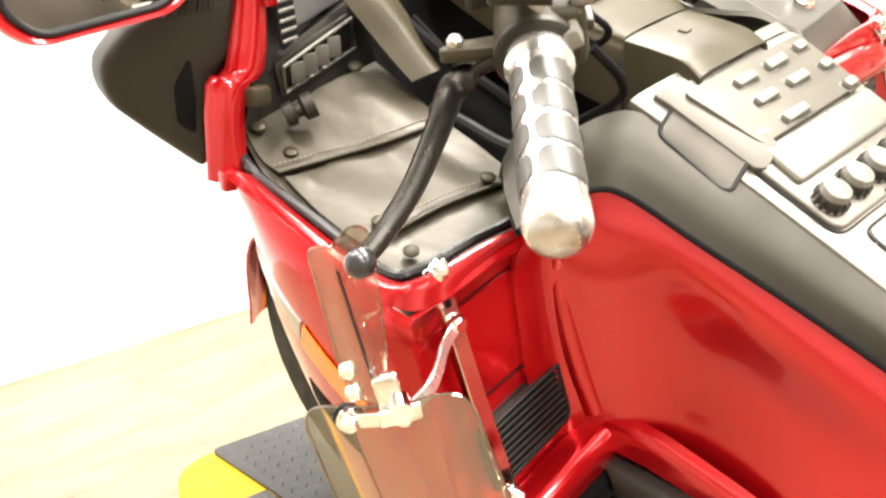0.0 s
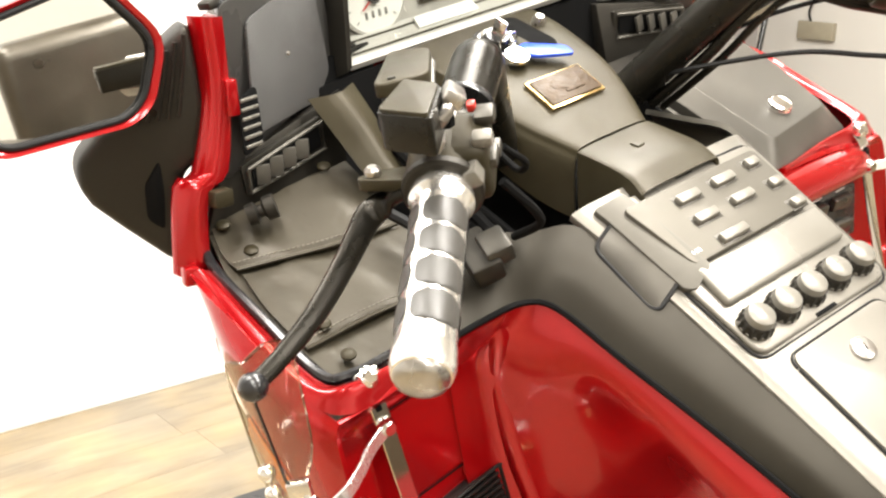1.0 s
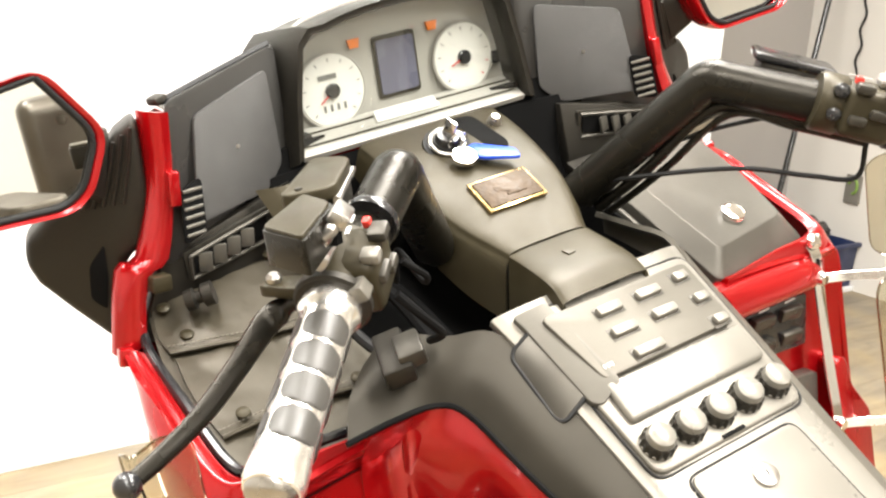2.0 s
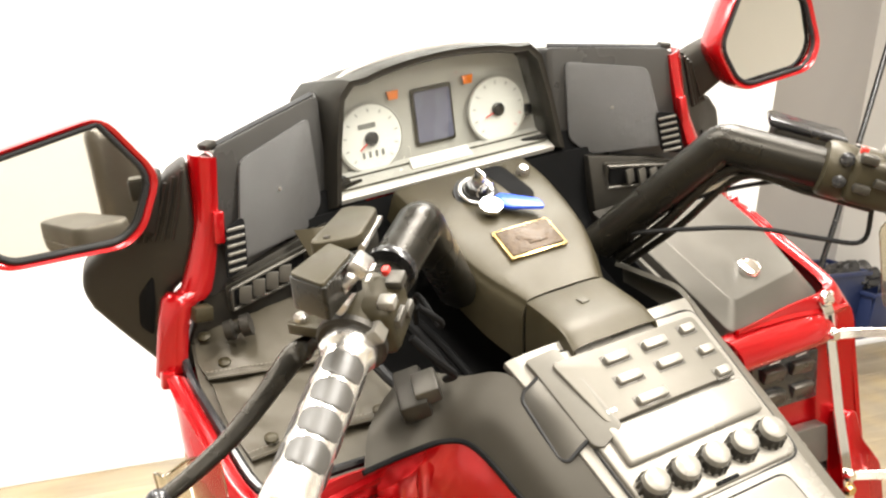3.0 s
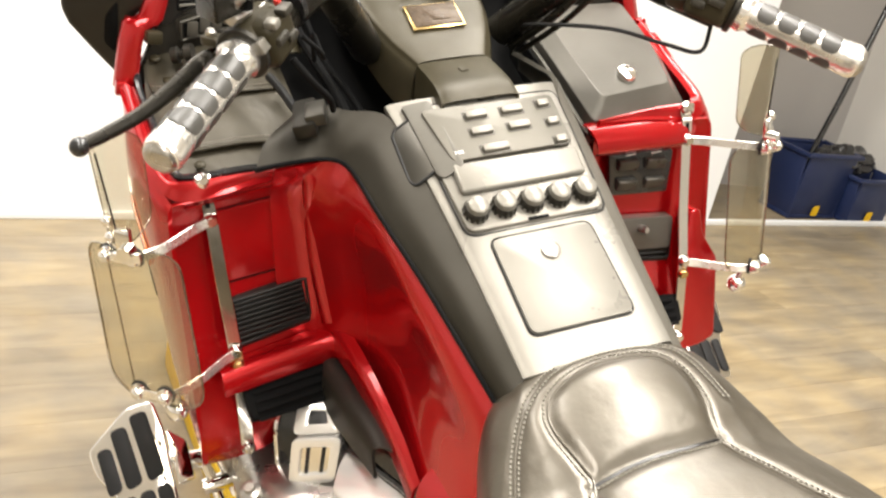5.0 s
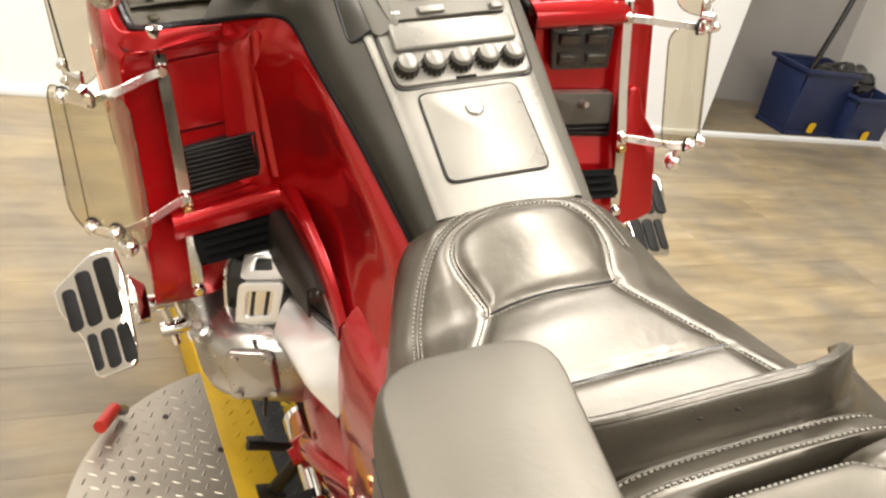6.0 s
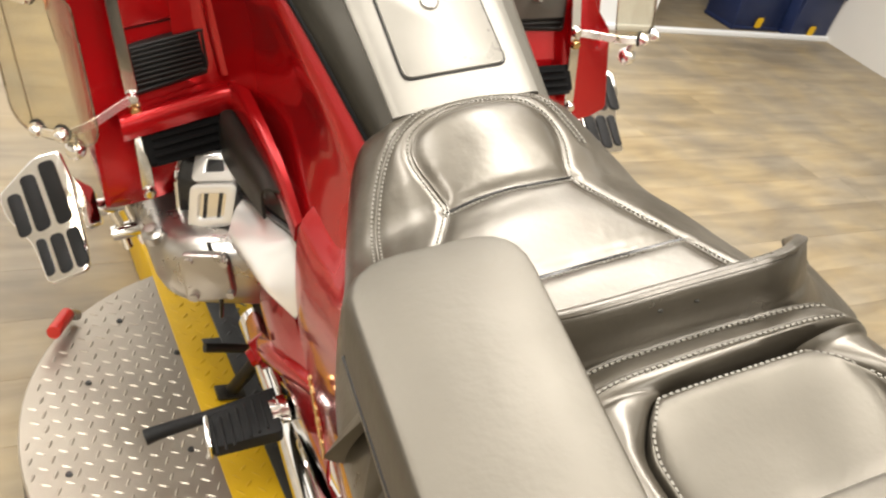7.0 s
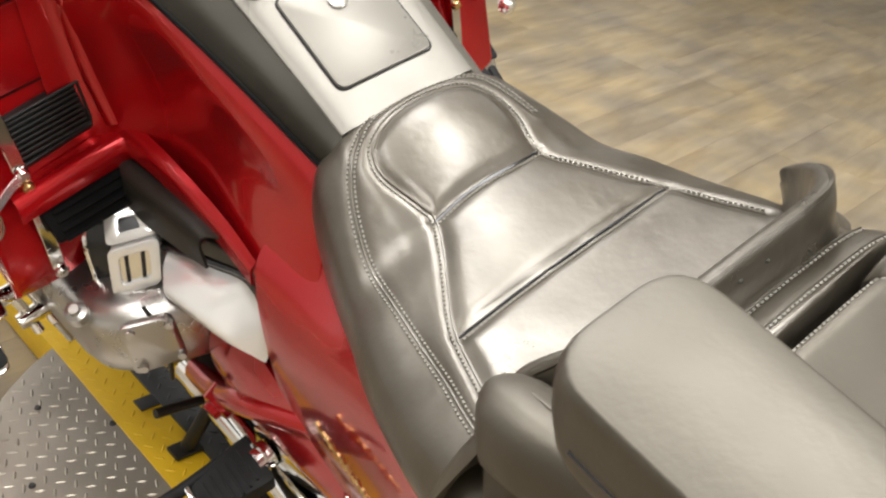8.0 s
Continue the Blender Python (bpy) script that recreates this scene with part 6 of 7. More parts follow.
both("cap_housing", lambda: slab(rounded(HOUSE, 0.016), LOW_N * -0.02, 0.003), GLOSSB, cov, "glossy black housing")
both("housing_rim", lambda: tube(rounded(HOUSE, 0.016) + [rounded(HOUSE, 0.016)[0]], 0.0035, 8, 1), CHROME, cov)
both("chrome_sweep", lambda: surf([
    [(-0.222, 0.187, 0.502), (-0.202, 0.104, 0.510), (-0.188, 0.042, 0.512), (-0.196, 0.008, 0.474), (-0.205, -0.003, 0.424)],
    [(-0.240, 0.172, 0.494), (-0.224, 0.098, 0.497), (-0.214, 0.038, 0.492), (-0.208, 0.008, 0.456), (-0.207, -0.002, 0.421)],
    [(-0.256, 0.153, 0.474), (-0.249, 0.095, 0.472), (-0.240, 0.036, 0.466), (-0.222, 0.010, 0.440), (-0.209, -0.001, 0.419)],
    [(-0.256, 0.150, 0.462), (-0.250, 0.093, 0.458), (-0.240, 0.034, 0.452), (-0.220, 0.008, 0.430), (-0.208, -0.001, 0.415)]], 4, 5, thick=0.005), CHROMEW, label="swept chrome side trim", angle=50)
# Closes the hole above the chrome; its black paints the chrome's dark reflection.
both("inner_cover", lambda: surf([
    [(-0.226, 0.200, 0.500), (-0.204, 0.106, 0.509), (-0.190, 0.042, 0.510), (-0.196, -0.004, 0.480)],
    [(-0.208, 0.205, 0.540), (-0.192, 0.108, 0.545), (-0.182, 0.042, 0.540), (-0.186, -0.004, 0.515)],
    [(-0.190, 0.210, 0.575), (-0.178, 0.110, 0.575), (-0.174, 0.042, 0.565), (-0.178, -0.004, 0.545)]], 3, 4, thick=0.004), GLOSSB, label="glossy black infill standing for the chrome's dark reflection")
both("sweep_seal", lambda: tube([(-0.224, 0.192, 0.506), (-0.200, 0.106, 0.517), (-0.184, 0.042, 0.520), (-0.190, 0.010, 0.500)], 0.006, 8), GLOSSB)


# side cover under the seat
def side_cover():
    rows = [
        [(-0.146, 0.005, 0.636), (-0.140, -0.080, 0.650), (-0.150, -0.150, 0.640), (-0.176, -0.230, 0.640), (-0.205, -0.330, 0.640), (-0.225, -0.450, 0.645), (-0.240, -0.600, 0.650)],
        [(-0.170, 0.005, 0.600), (-0.168, -0.080, 0.596), (-0.180, -0.150, 0.590), (-0.204, -0.230, 0.595), (-0.232, -0.330, 0.600), (-0.250, -0.450, 0.610), (-0.262, -0.600, 0.620)],
        [(-0.196, 0.000, 0.570), (-0.196, -0.080, 0.555), (-0.208, -0.150, 0.545), (-0.226, -0.230, 0.548), (-0.250, -0.330, 0.555), (-0.266, -0.450, 0.565), (-0.275, -0.600, 0.575)],
        [(-0.208, -0.010, 0.500), (-0.214, -0.080, 0.480), (-0.224, -0.150, 0.470), (-0.238, -0.230, 0.470), (-0.256, -0.330, 0.475), (-0.270, -0.450, 0.480), (-0.278, -0.600, 0.490)],
        [(-0.210, -0.020, 0.420), (-0.216, -0.080, 0.395), (-0.224, -0.150, 0.385), (-0.236, -0.230, 0.385), (-0.252, -0.330, 0.390), (-0.264, -0.450, 0.395), (-0.270, -0.600, 0.400)],
        [(-0.206, -0.030, 0.350), (-0.210, -0.080, 0.320), (-0.216, -0.150, 0.305), (-0.226, -0.230, 0.300), (-0.238, -0.330, 0.300), (-0.246, -0.450, 0.300), (-0.250, -0.600, 0.300)],
    ]
    return surf(rows, 4, 4, thick=0.005)


sc = both("side_cover", side_cover, RED, label="glossy red side cover with gold script")
for s, par in ((-1, sc[0]), (1, sc[1])):
    bm = bmesh.new()
    path = []
    for i in range(60):
        u = i / 59
        path.append(Vector((-0.2405 - 0.030 * u, -0.165 - 0.140 * u, 0.462 + 0.020 * u + 0.007 * math.sin(i * 1.15) * (0.6 + 0.4 * math.cos(i * 0.41)))))
    bm = tube(path, 0.0027, 6, 1)
    part("gold_script", bm if s < 0 else mx(bm), GOLD, par, "gold decorative flourish")
both("lower_frame", lambda: tube([(-0.20, 0.26, 0.19), (-0.215, 0.16, 0.235), (-0.222, 0.06, 0.30), (-0.205, -0.04, 0.34), (-0.180, -0.14, 0.37)], 0.022, 12), RED, label="red painted frame tube")
both("lower_cowl", lambda: surf([
    [(-0.20, 0.12, 0.45), (-0.205, 0.04, 0.42), (-0.208, -0.04, 0.38), (-0.212, -0.16, 0.33)],
    [(-0.225, 0.13, 0.36), (-0.228, 0.05, 0.33), (-0.226, -0.04, 0.30), (-0.224, -0.16, 0.27)],
    [(-0.215, 0.14, 0.28), (-0.218, 0.06, 0.25), (-0.216, -0.04, 0.23), (-0.212, -0.16, 0.20)]], 3, 4, thick=0.006), RED, label="red lower cowl")
both("frame_gusset", lambda: lathe((-0.215, 0.135, 0.245), (-0.250, 0.132, 0.235), [(0, 0.030), (0.7, 0.026), (0.75, 0.016), (1, 0.014)], 16), RED)
both("exhaust_pipe", lambda: tube([(-0.19, 0.30, 0.16), (-0.20, 0.10, 0.15), (-0.22, -0.10, 0.16), (-0.25, -0.40, 0.20), (-0.25, -0.9, 0.24)], 0.035, 14), CHROME, label="chrome exhaust pipe")
# passenger board, folded out
board = both("passenger_board", lambda: slab(rounded([(-0.238, 0.058, 0.238), (-0.338, 0.048, 0.222), (-0.346, -0.006, 0.214), (-0.242, -0.026, 0.230)], 0.010), (0, 0, -0.022), 0.006, 3), RUBBER, label="black rubber passenger footboard")
both("board_edge", lambda: slab(rounded([(-0.338, 0.049, 0.2265), (-0.345, 0.048, 0.2255), (-0.353, -0.007, 0.2175), (-0.346, -0.007, 0.2185)], 0.002), (0, 0, -0.026), 0.002), CHROME, board)
for k in range(7):
    both("tread_rib", lambda: aligned((-0.260 - 0.013 * k, 0.018 - 0.002 * k, 0.2335 - 0.0021 * k), (0.1, 1, 0.1), (-1, 0, -0.17), (0.062, 0.004, 0.004), 0.001), RUBBER, board)
both("board_hinge", lambda: lathe((-0.225, 0.015, 0.232), (-0.250, 0.015, 0.230), [(0, 0.022), (0.5, 0.022), (0.55, 0.018), (1, 0.018)], 14), CHROME, board)
both("board_arm", lambda: slab([(-0.222, 0.055, 0.250), (-0.218, -0.10, 0.300), (-0.218, -0.22, 0.300), (-0.220, -0.20, 0.262), (-0.224, -0.02, 0.214), (-0.226, 0.05, 0.212)], (0.012, 0, 0), 0.003), CHROME, board, "polished board bracket")
stand = part("side_stand", tube([(-0.20, 0.20, 0.19), (-0.235, 0.215, 0.13), (-0.262, 0.235, 0.075)], 0.012, 12), BLACKP, bike, "black side stand leg with a small foot")
part("stand_tang", tube([(-0.225, 0.205, 0.185), (-0.262, 0.200, 0.205), (-0.305, 0.198, 0.222)], 0.008, 10), BLACKP, stand)
part("stand_foot", aligned((-0.266, 0.236, 0.071), (1, 0, -0.24), (0, 1, 0), (0.05, 0.035, 0.008), 0.003), BLACKP, stand)
both("shift_lever", lambda: tube([(-0.23, 0.062, 0.222), (-0.33, 0.060, 0.212), (-0.40, 0.062, 0.206), (-0.430, 0.062, 0.202)], 0.008, 10, 5, 0.013), RUBBER, label="black rubber tipped heel lever")
# wheels, mostly hidden under the bodywork
for wy in (0.98, -0.72):
    w = part("wheel", lathe((-0.06, wy, 0.31), (0.06, wy, 0.31), [(0, 0.20), (0.02, 0.285), (0.2, 0.305), (0.5, 0.31), (0.8, 0.305), (0.98, 0.285), (1, 0.20)], 40), RUBBER, bike, "black tyre on a cast wheel")
    part("rim", lathe((-0.05, wy, 0.31), (0.05, wy, 0.31), [(0, 0.05), (0.05, 0.20), (0.95, 0.20), (1, 0.05)], 32), SATIN, w)
part("front_fender", surf([
    [(-0.085, 0.80, 0.52), (-0.085, 0.98, 0.64), (-0.085, 1.20, 0.54), (-0.085, 1.29, 0.34)],
    [(-0.04, 0.79, 0.55), (-0.04, 0.98, 0.675), (-0.04, 1.22, 0.565), (-0.04, 1.32, 0.34)],
    [(0.04, 0.79, 0.55), (0.04, 0.98, 0.675), (0.04, 1.22, 0.565), (0.04, 1.32, 0.34)],
    [(0.085, 0.80, 0.52), (0.085, 0.98, 0.64), (0.085, 1.20, 0.54), (0.085, 1.29, 0.34)]], 4, 5, thick=0.005), RED, bike, "red front mudguard")

# flat flap low on the right fairing, behind the bracket
part("lower_flap", slab(rounded([(0.366, 0.258, 0.725), (0.385, 0.258, 0.725), (0.393, 0.253, 0.682), (0.421, 0.247, 0.638), (0.428, 0.236, 0.497), (0.400, 0.235, 0.487), (0.362, 0.236, 0.484), (0.355, 0.247, 0.650)], 0.008), (-0.004, 0.045, 0), 0.005, 3), RED, bike, "flat red lower flap of the fairing")

# windscreen
part("windscreen", surf([
    [(-0.335, 0.56, 1.195), (-0.24, 0.66, 1.215), (0, 0.73, 1.225), (0.24, 0.66, 1.215), (0.335, 0.56, 1.195)],
    [(-0.318, 0.555, 1.275), (-0.23, 0.635, 1.30), (0, 0.70, 1.315), (0.23, 0.635, 1.30), (0.318, 0.555, 1.275)],
    [(-0.285, 0.545, 1.38), (-0.20, 0.605, 1.43), (0, 0.65, 1.46), (0.20, 0.605, 1.43), (0.285, 0.545, 1.38)]], 6, 6, thick=0.003), CLEAR, bike, "clear acrylic windscreen")

# ---- seat ----


def cx(y):
    """The seat's middle line, which runs a little off the console's."""
    return min(0.0, 0.060 * (y + 0.06))


# station: y, crown height, shoulder half width, shoulder height, edge half width, bottom height
ST = [
    (-0.052, 0.738, 0.088, 0.730, 0.122, 0.690),
    (-0.075, 0.762, 0.094, 0.750, 0.149, 0.640),
    (-0.115, 0.766, 0.096, 0.748, 0.168, 0.590),
    (-0.165, 0.748, 0.096, 0.732, 0.186, 0.575),
    (-0.213, 0.722, 0.098, 0.712, 0.203, 0.570),
    (-0.270, 0.716, 0.120, 0.706, 0.227, 0.575),
    (-0.340, 0.702, 0.160, 0.698, 0.250, 0.585),
    (-0.410, 0.700, 0.190, 0.700, 0.268, 0.595),
    (-0.480, 0.706, 0.205, 0.708, 0.276, 0.600),
    (-0.540, 0.715, 0.205, 0.712, 0.276, 0.605),
    (-0.640, 0.715, 0.205, 0.712, 0.272, 0.580),
]


def seat_shell():
    rows = []
    for y, zt, sw_, zs, ew, zb in ST:
        c = cx(y)
        half = [(ew * 0.97, zb), (ew, zb + 0.35 * (zs - zb)), (ew * 0.93, zb + 0.72 * (zs - zb)), (sw_ * 1.02 + 0.3 * (ew - sw_), zs - 0.010), (sw_, zs), (sw_ * 0.55, zs * 0.3 + zt * 0.7), (0, zt)]
        rows.append([(c - x, y, z) for x, z in half] + [(c + x, y, z) for x, z in half[-2::-1]])
    return surf(rows, 14, 10)


def sx(x, y):
    return x + cx(y)


tail = [(0.098, -0.245), (0.126, -0.290), (0.156, -0.335), (0.176, -0.385), (0.196, -0.440)]
CROSS = [[(sx(-0.082, -0.208), -0.216), (sx(-0.04, -0.205), -0.211), (sx(0, -0.205), -0.209), (sx(0.04, -0.205), -0.209), (sx(0.080, -0.203), -0.206)],
         [(sx(-0.160, -0.34), -0.345), (sx(-0.08, -0.34), -0.341), (sx(0, -0.34), -0.339), (sx(0.08, -0.34), -0.337), (sx(0.160, -0.335), -0.334)]]
# round the nose cushion and down both sides of the dished seat
LOOP = [(sx(-a, b), b) for a, b in tail[:0:-1]] + [(-0.114, -0.256), (-0.0895, -0.217), (-0.0905, -0.197), (-0.098, -0.166), (-0.100, -0.143), (-0.095, -0.126), (-0.081, -0.110), (-0.035, -0.0935), (0.018, -0.092), (0.060, -0.101), (0.079, -0.128), (0.080, -0.163), (0.069, -0.206)] + [(sx(a, b), b) for a, b in tail]
OUTER = [(-0.262, -0.52), (-0.250, -0.47), (-0.236, -0.42), (-0.218, -0.37), (-0.198, -0.30), (-0.184, -0.25), (-0.170, -0.202), (-0.155, -0.168), (-0.141, -0.143), (-0.126, -0.123), (-0.109, -0.106), (-0.088, -0.092), (-0.064, -0.080), (-0.030, -0.0745), (0.033, -0.0745), (0.070, -0.079), (0.094, -0.094), (0.104, -0.125), (0.112, -0.160)]


def sunk(bm, lines):
    """Press seams into a cushion; lines: path, depth, width."""
    xy = np.array([v.co[:2] for v in bm.verts])
    drop = np.zeros(len(xy))
    for pts, depth, width in lines:
        path = np.array([p[:2] for p in catmull([(a, b, 0) for a, b in pts], 10)])
        gap = np.sqrt(((xy[:, None, :] - path[None]) ** 2).sum(2)).min(1)
        drop = np.maximum(drop, depth * np.exp(-(gap / width) ** 2))
    for v, d in zip(bm.verts, drop):
        if v.co.z > 0.66:
            v.co.z -= d
    return bm


saddle = part("saddle", sunk(seat_shell(), [(p, 0.0060, 0.0085) for p in CROSS] + [(LOOP, 0.0042, 0.0075), (OUTER, 0.0022, 0.007)]), LEATHER, bike, "black leather rider saddle with pale stitching", angle=60)
part("saddle_nose", surf([[(x * 1.0 + cx(-0.05), -0.050, z) for x, z in ((-0.120, 0.69), (-0.088, 0.732), (-0.04, 0.739), (0, 0.740), (0.04, 0.739), (0.088, 0.732), (0.120, 0.69))], [(x, -0.040, z) for x, z in ((-0.115, 0.67), (-0.085, 0.70), (-0.04, 0.705), (0, 0.705), (0.04, 0.705), (0.085, 0.70), (0.115, 0.67))]], 2, 3), LEATHER, saddle)


SADDLE_SKIN = BVHTree.FromPolygons([v.co.copy() for v in saddle.data.vertices], [tuple(p.vertices) for p in saddle.data.polygons])


def laid(p):
    """The place on the saddle's skin right under or over p."""
    hit = SADDLE_SKIN.ray_cast(Vector((p[0], p[1], 1.2)), Vector((0, 0, -1)))
    return hit[0] + hit[1] * 0.0006 if hit[0] is not None else Vector(p)


def seat_z(x, y):
    """Height of the saddle's top near its middle."""
    hit = SADDLE_SKIN.ray_cast(Vector((x, y, 1.2)), Vector((0, 0, -1)))
    if hit[0] is not None:
        return hit[0].z
    for a, b in zip(ST, ST[1:]):
        if b[0] <= y <= a[0]:
            t = (y - a[0]) / (b[0] - a[0])
            zt, sw_, zs = (a[i] + (b[i] - a[i]) * t for i in (1, 2, 3))
            q = min(1.0, abs(x - cx(y)) / sw_)
            return zt + (zs - zt) * q ** 1.6
    return ST[-1][1]


def welt(pts, r=0.0019, lift=0.0004, side=-0.006):
    """A raised seam with a line of stitches beside it."""
    p3 = [Vector((x, y, seat_z(x, y) + lift)) for x, y in pts]
    part("seam", tube(p3, r, 6, 6), GLOSSB, saddle)
    stitches([laid(p + Vector((0, side, 0))) for p in p3], saddle, 0.0004)


for line in CROSS:
    welt(line)


def seam_line(pts, r, offs, lift=0.001):
    """A seam along a path on the saddle, with rows of stitches set off to its sides."""
    path = catmull([(a, b, 0) for a, b in pts], 4)
    part("seam", tube([Vector((p.x, p.y, seat_z(p.x, p.y) + lift)) for p in path], r, 6, 1), LEATHER, saddle)
    for off in offs:
        row = []
        for i, p in enumerate(path):
            d = (path[min(i + 1, len(path) - 1)] - path[max(i - 1, 0)]).normalized()
            row.append(laid(p + Vector((-d.y, d.x, 0)) * off))
        stitches(row[::2], saddle, 0.0004)


seam_line(LOOP, 0.0015, (0.0055,), 0.0002)
# the outer seam is sewn on both sides
seam_line(OUTER, 0.0013, (0.0042, -0.0042), 0.0001)

# lumbar lip between the two seats
LIPX = [-0.200, -0.175, -0.145, -0.10, 0, 0.09, 0.128, 0.162, 0.190, 0.202]


def lip_end(x):
    """How far a place on the lip lies round its horn."""
    return max(0.0, ((abs(x) - 0.12) if x < 0 else (x - 0.095)) / 0.1)


def lip():
    rows = []
    prof = [(-0.492, 0.620), (-0.503, 0.705), (-0.520, 0.770), (-0.529, 0.828), (-0.536, 0.844), (-0.547, 0.844), (-0.554, 0.826), (-0.557, 0.805), (-0.563, 0.780), (-0.575, 0.640)]
    for x in LIPX:
        e = lip_end(x)
        rows.append([(x - 0.032 + math.copysign(0.5 * e * max(0.0, 0.815 - z), x), y + 0.075 * e ** 1.6, 0.690 + (z - 0.690) * (1 - 0.42 * e ** 2.2)) for y, z in prof])
    for k, dx in ((0, -0.010), (-1, 0.010)):
        mid = sum((Vector(p) for p in rows[k]), Vector()) / len(prof)
        end = [tuple(mid + (Vector(p) - mid) * 0.72 + Vector((dx, 0.004, -0.004))) for p in rows[k]]
        tip = [tuple(mid + (Vector(p) - mid) * 0.08 + Vector((dx * 1.6, 0.006, -0.008))) for p in rows[k]]
        rows = [tip, end] + rows if k == 0 else rows + [end, tip]
    return surf(rows, 5, 4)


lumbar = part("lumbar_lip", lip(), LEATHER, bike, "black leather lumbar lip between the seats", angle=60)
LIP_SKIN = BVHTree.FromPolygons([v.co.copy() for v in lumbar.data.vertices], [tuple(p.vertices) for p in lumbar.data.polygons])
for dx in (-0.018, 0.018):
    spot = LIP_SKIN.ray_cast(Vector((-0.045 + dx, -0.553, 1.2)), Vector((0, 0, -1)))[0]
    part("screw", lathe(spot, spot + Vector((0, 0, 0.0012)), [(0, 0.0026), (1, 0.002)], 10), BLACKP, lumbar)
part("piping", tube([(x - 0.032, -0.545 + 0.075 * lip_end(x) ** 1.6, 0.690 + 0.155 * (1 - 0.42 * lip_end(x) ** 2.2)) for x in LIPX], 0.0028, 6, 5), LEATHER, lumbar)

# passenger seat: a rim round a sunk front panel, and a raised rear panel behind it
PC = -0.022
PANEL_W = [(-0.604, 0.066), (-0.609, 0.075), (-0.618, 0.084), (-0.645, 0.106), (-0.665, 0.113), (-0.735, 0.117), (-0.95, 0.130), (-1.05, 0.132)]


def panel_w(y):
    """Half width of the panel at a place along the seat."""
    for (ya, a), (yb, b) in zip(PANEL_W, PANEL_W[1:]):
        if y >= yb:
            return a + (b - a) * (ya - y) / (ya - yb)
    return PANEL_W[-1][1]


def pillion_shell():
    rows = []
    for y, zt, hw in ((-0.548, 0.770, 0.128), (-0.556, 0.793, 0.134), (-0.564, 0.799, 0.137), (-0.576, 0.804, 0.140), (-0.588, 0.806, 0.142), (-0.596, 0.803, 0.143)):
        half = [(hw * 1.10, 0.62), (hw * 1.14, 0.70), (hw * 1.09, zt - 0.040), (hw * 0.97, zt - 0.010), (hw * 0.70, zt - 0.001), (hw * 0.4, zt), (0, zt + 0.001)]
        rows.append([(PC - x, y, z) for x, z in half] + [(PC + x, y, z) for x, z in half[-2::-1]])
    for y, hw in ((-0.603, 0.145), (-0.612, 0.147), (-0.63, 0.150), (-0.66, 0.158), (-0.72, 0.170), (-0.80, 0.182), (-0.92, 0.194), (-1.02, 0.20)):
        p = panel_w(y)
        crest = max(p + 0.020, min(0.122, 0.110 - (y + 0.603)))
        half = [(hw * 1.10, 0.62), (hw * 1.12, 0.70), (max(crest + 0.020, hw * 0.98), 0.782), (crest, 0.801), (p + 0.008, 0.797), (p + 0.002, 0.786), (p * 0.9, 0.745), (0, 0.715)]
        rows.append([(PC - x, y, z) for x, z in half] + [(PC + x, y, z) for x, z in half[-2::-1]])
    return surf(rows, 4, 5)


def panel(rows_in):
    """A cushion over the valley from rows of (y, height of the edge, height of the middle)."""
    rows = []
    for y, ze, zm in rows_in:
        p = panel_w(y)
        half = [(p, ze - 0.022), (p - 0.001, ze - 0.008), (p * 0.965, ze), (p * 0.86, ze + (zm - ze) * 0.7), (p * 0.5, zm), (0, zm)]
        rows.append([(PC - x * 1.03, y, z) for x, z in half] + [(PC + x, y, z) for x, z in half[-2::-1]])
    return surf(rows, 4, 5)


pillion = part("pillion_seat", pillion_shell(), LEATHER, bike, "black leather pillion seat with sewn panels", angle=60)
PANELS = [[(-0.6065, 0.778, 0.778), (-0.608, 0.792, 0.794), (-0.612, 0.797, 0.801), (-0.620, 0.799, 0.803), (-0.632, 0.800, 0.799), (-0.660, 0.799, 0.788), (-0.690, 0.798, 0.777), (-0.715, 0.797, 0.769), (-0.730, 0.796, 0.768), (-0.742, 0.796, 0.775)],
          [(-0.733, 0.772, 0.772), (-0.735, 0.790, 0.792), (-0.739, 0.799, 0.803), (-0.747, 0.802, 0.810), (-0.80, 0.803, 0.812), (-0.90, 0.803, 0.812), (-1.02, 0.803, 0.812)]]
for rows_in in PANELS:
    cush = part("seat_cushion", panel(rows_in), ARMHIDE, pillion, angle=60)
    skin = BVHTree.FromPolygons([v.co.copy() for v in cush.data.vertices], [tuple(p.vertices) for p in cush.data.polygons])
    y0, y1 = rows_in[2][0], -0.725 if rows_in is PANELS[0] else -1.0
    ahead = panel_w(y0) * 0.965
    edge = [(-1, y1 + (y0 - y1) * k / 18) for k in range(19)] + [(q / 9, y0) for q in range(-8, 9)] + [(1, y0 + (y1 - y0) * k / 18) for k in range(19)]
    line = []
    for u, y in edge:
        spot = skin.ray_cast(Vector((PC + (u * panel_w(y) * 0.968 if abs(u) == 1 else u * ahead), y, 1.2)), Vector((0, 0, -1)))[0]
        if spot is not None:
            line.append(spot)
    stitches(line, pillion, 0.0006)
PILLION_SKIN = BVHTree.FromPolygons([v.co.copy() for v in pillion.data.vertices], [tuple(p.vertices) for p in pillion.data.polygons])
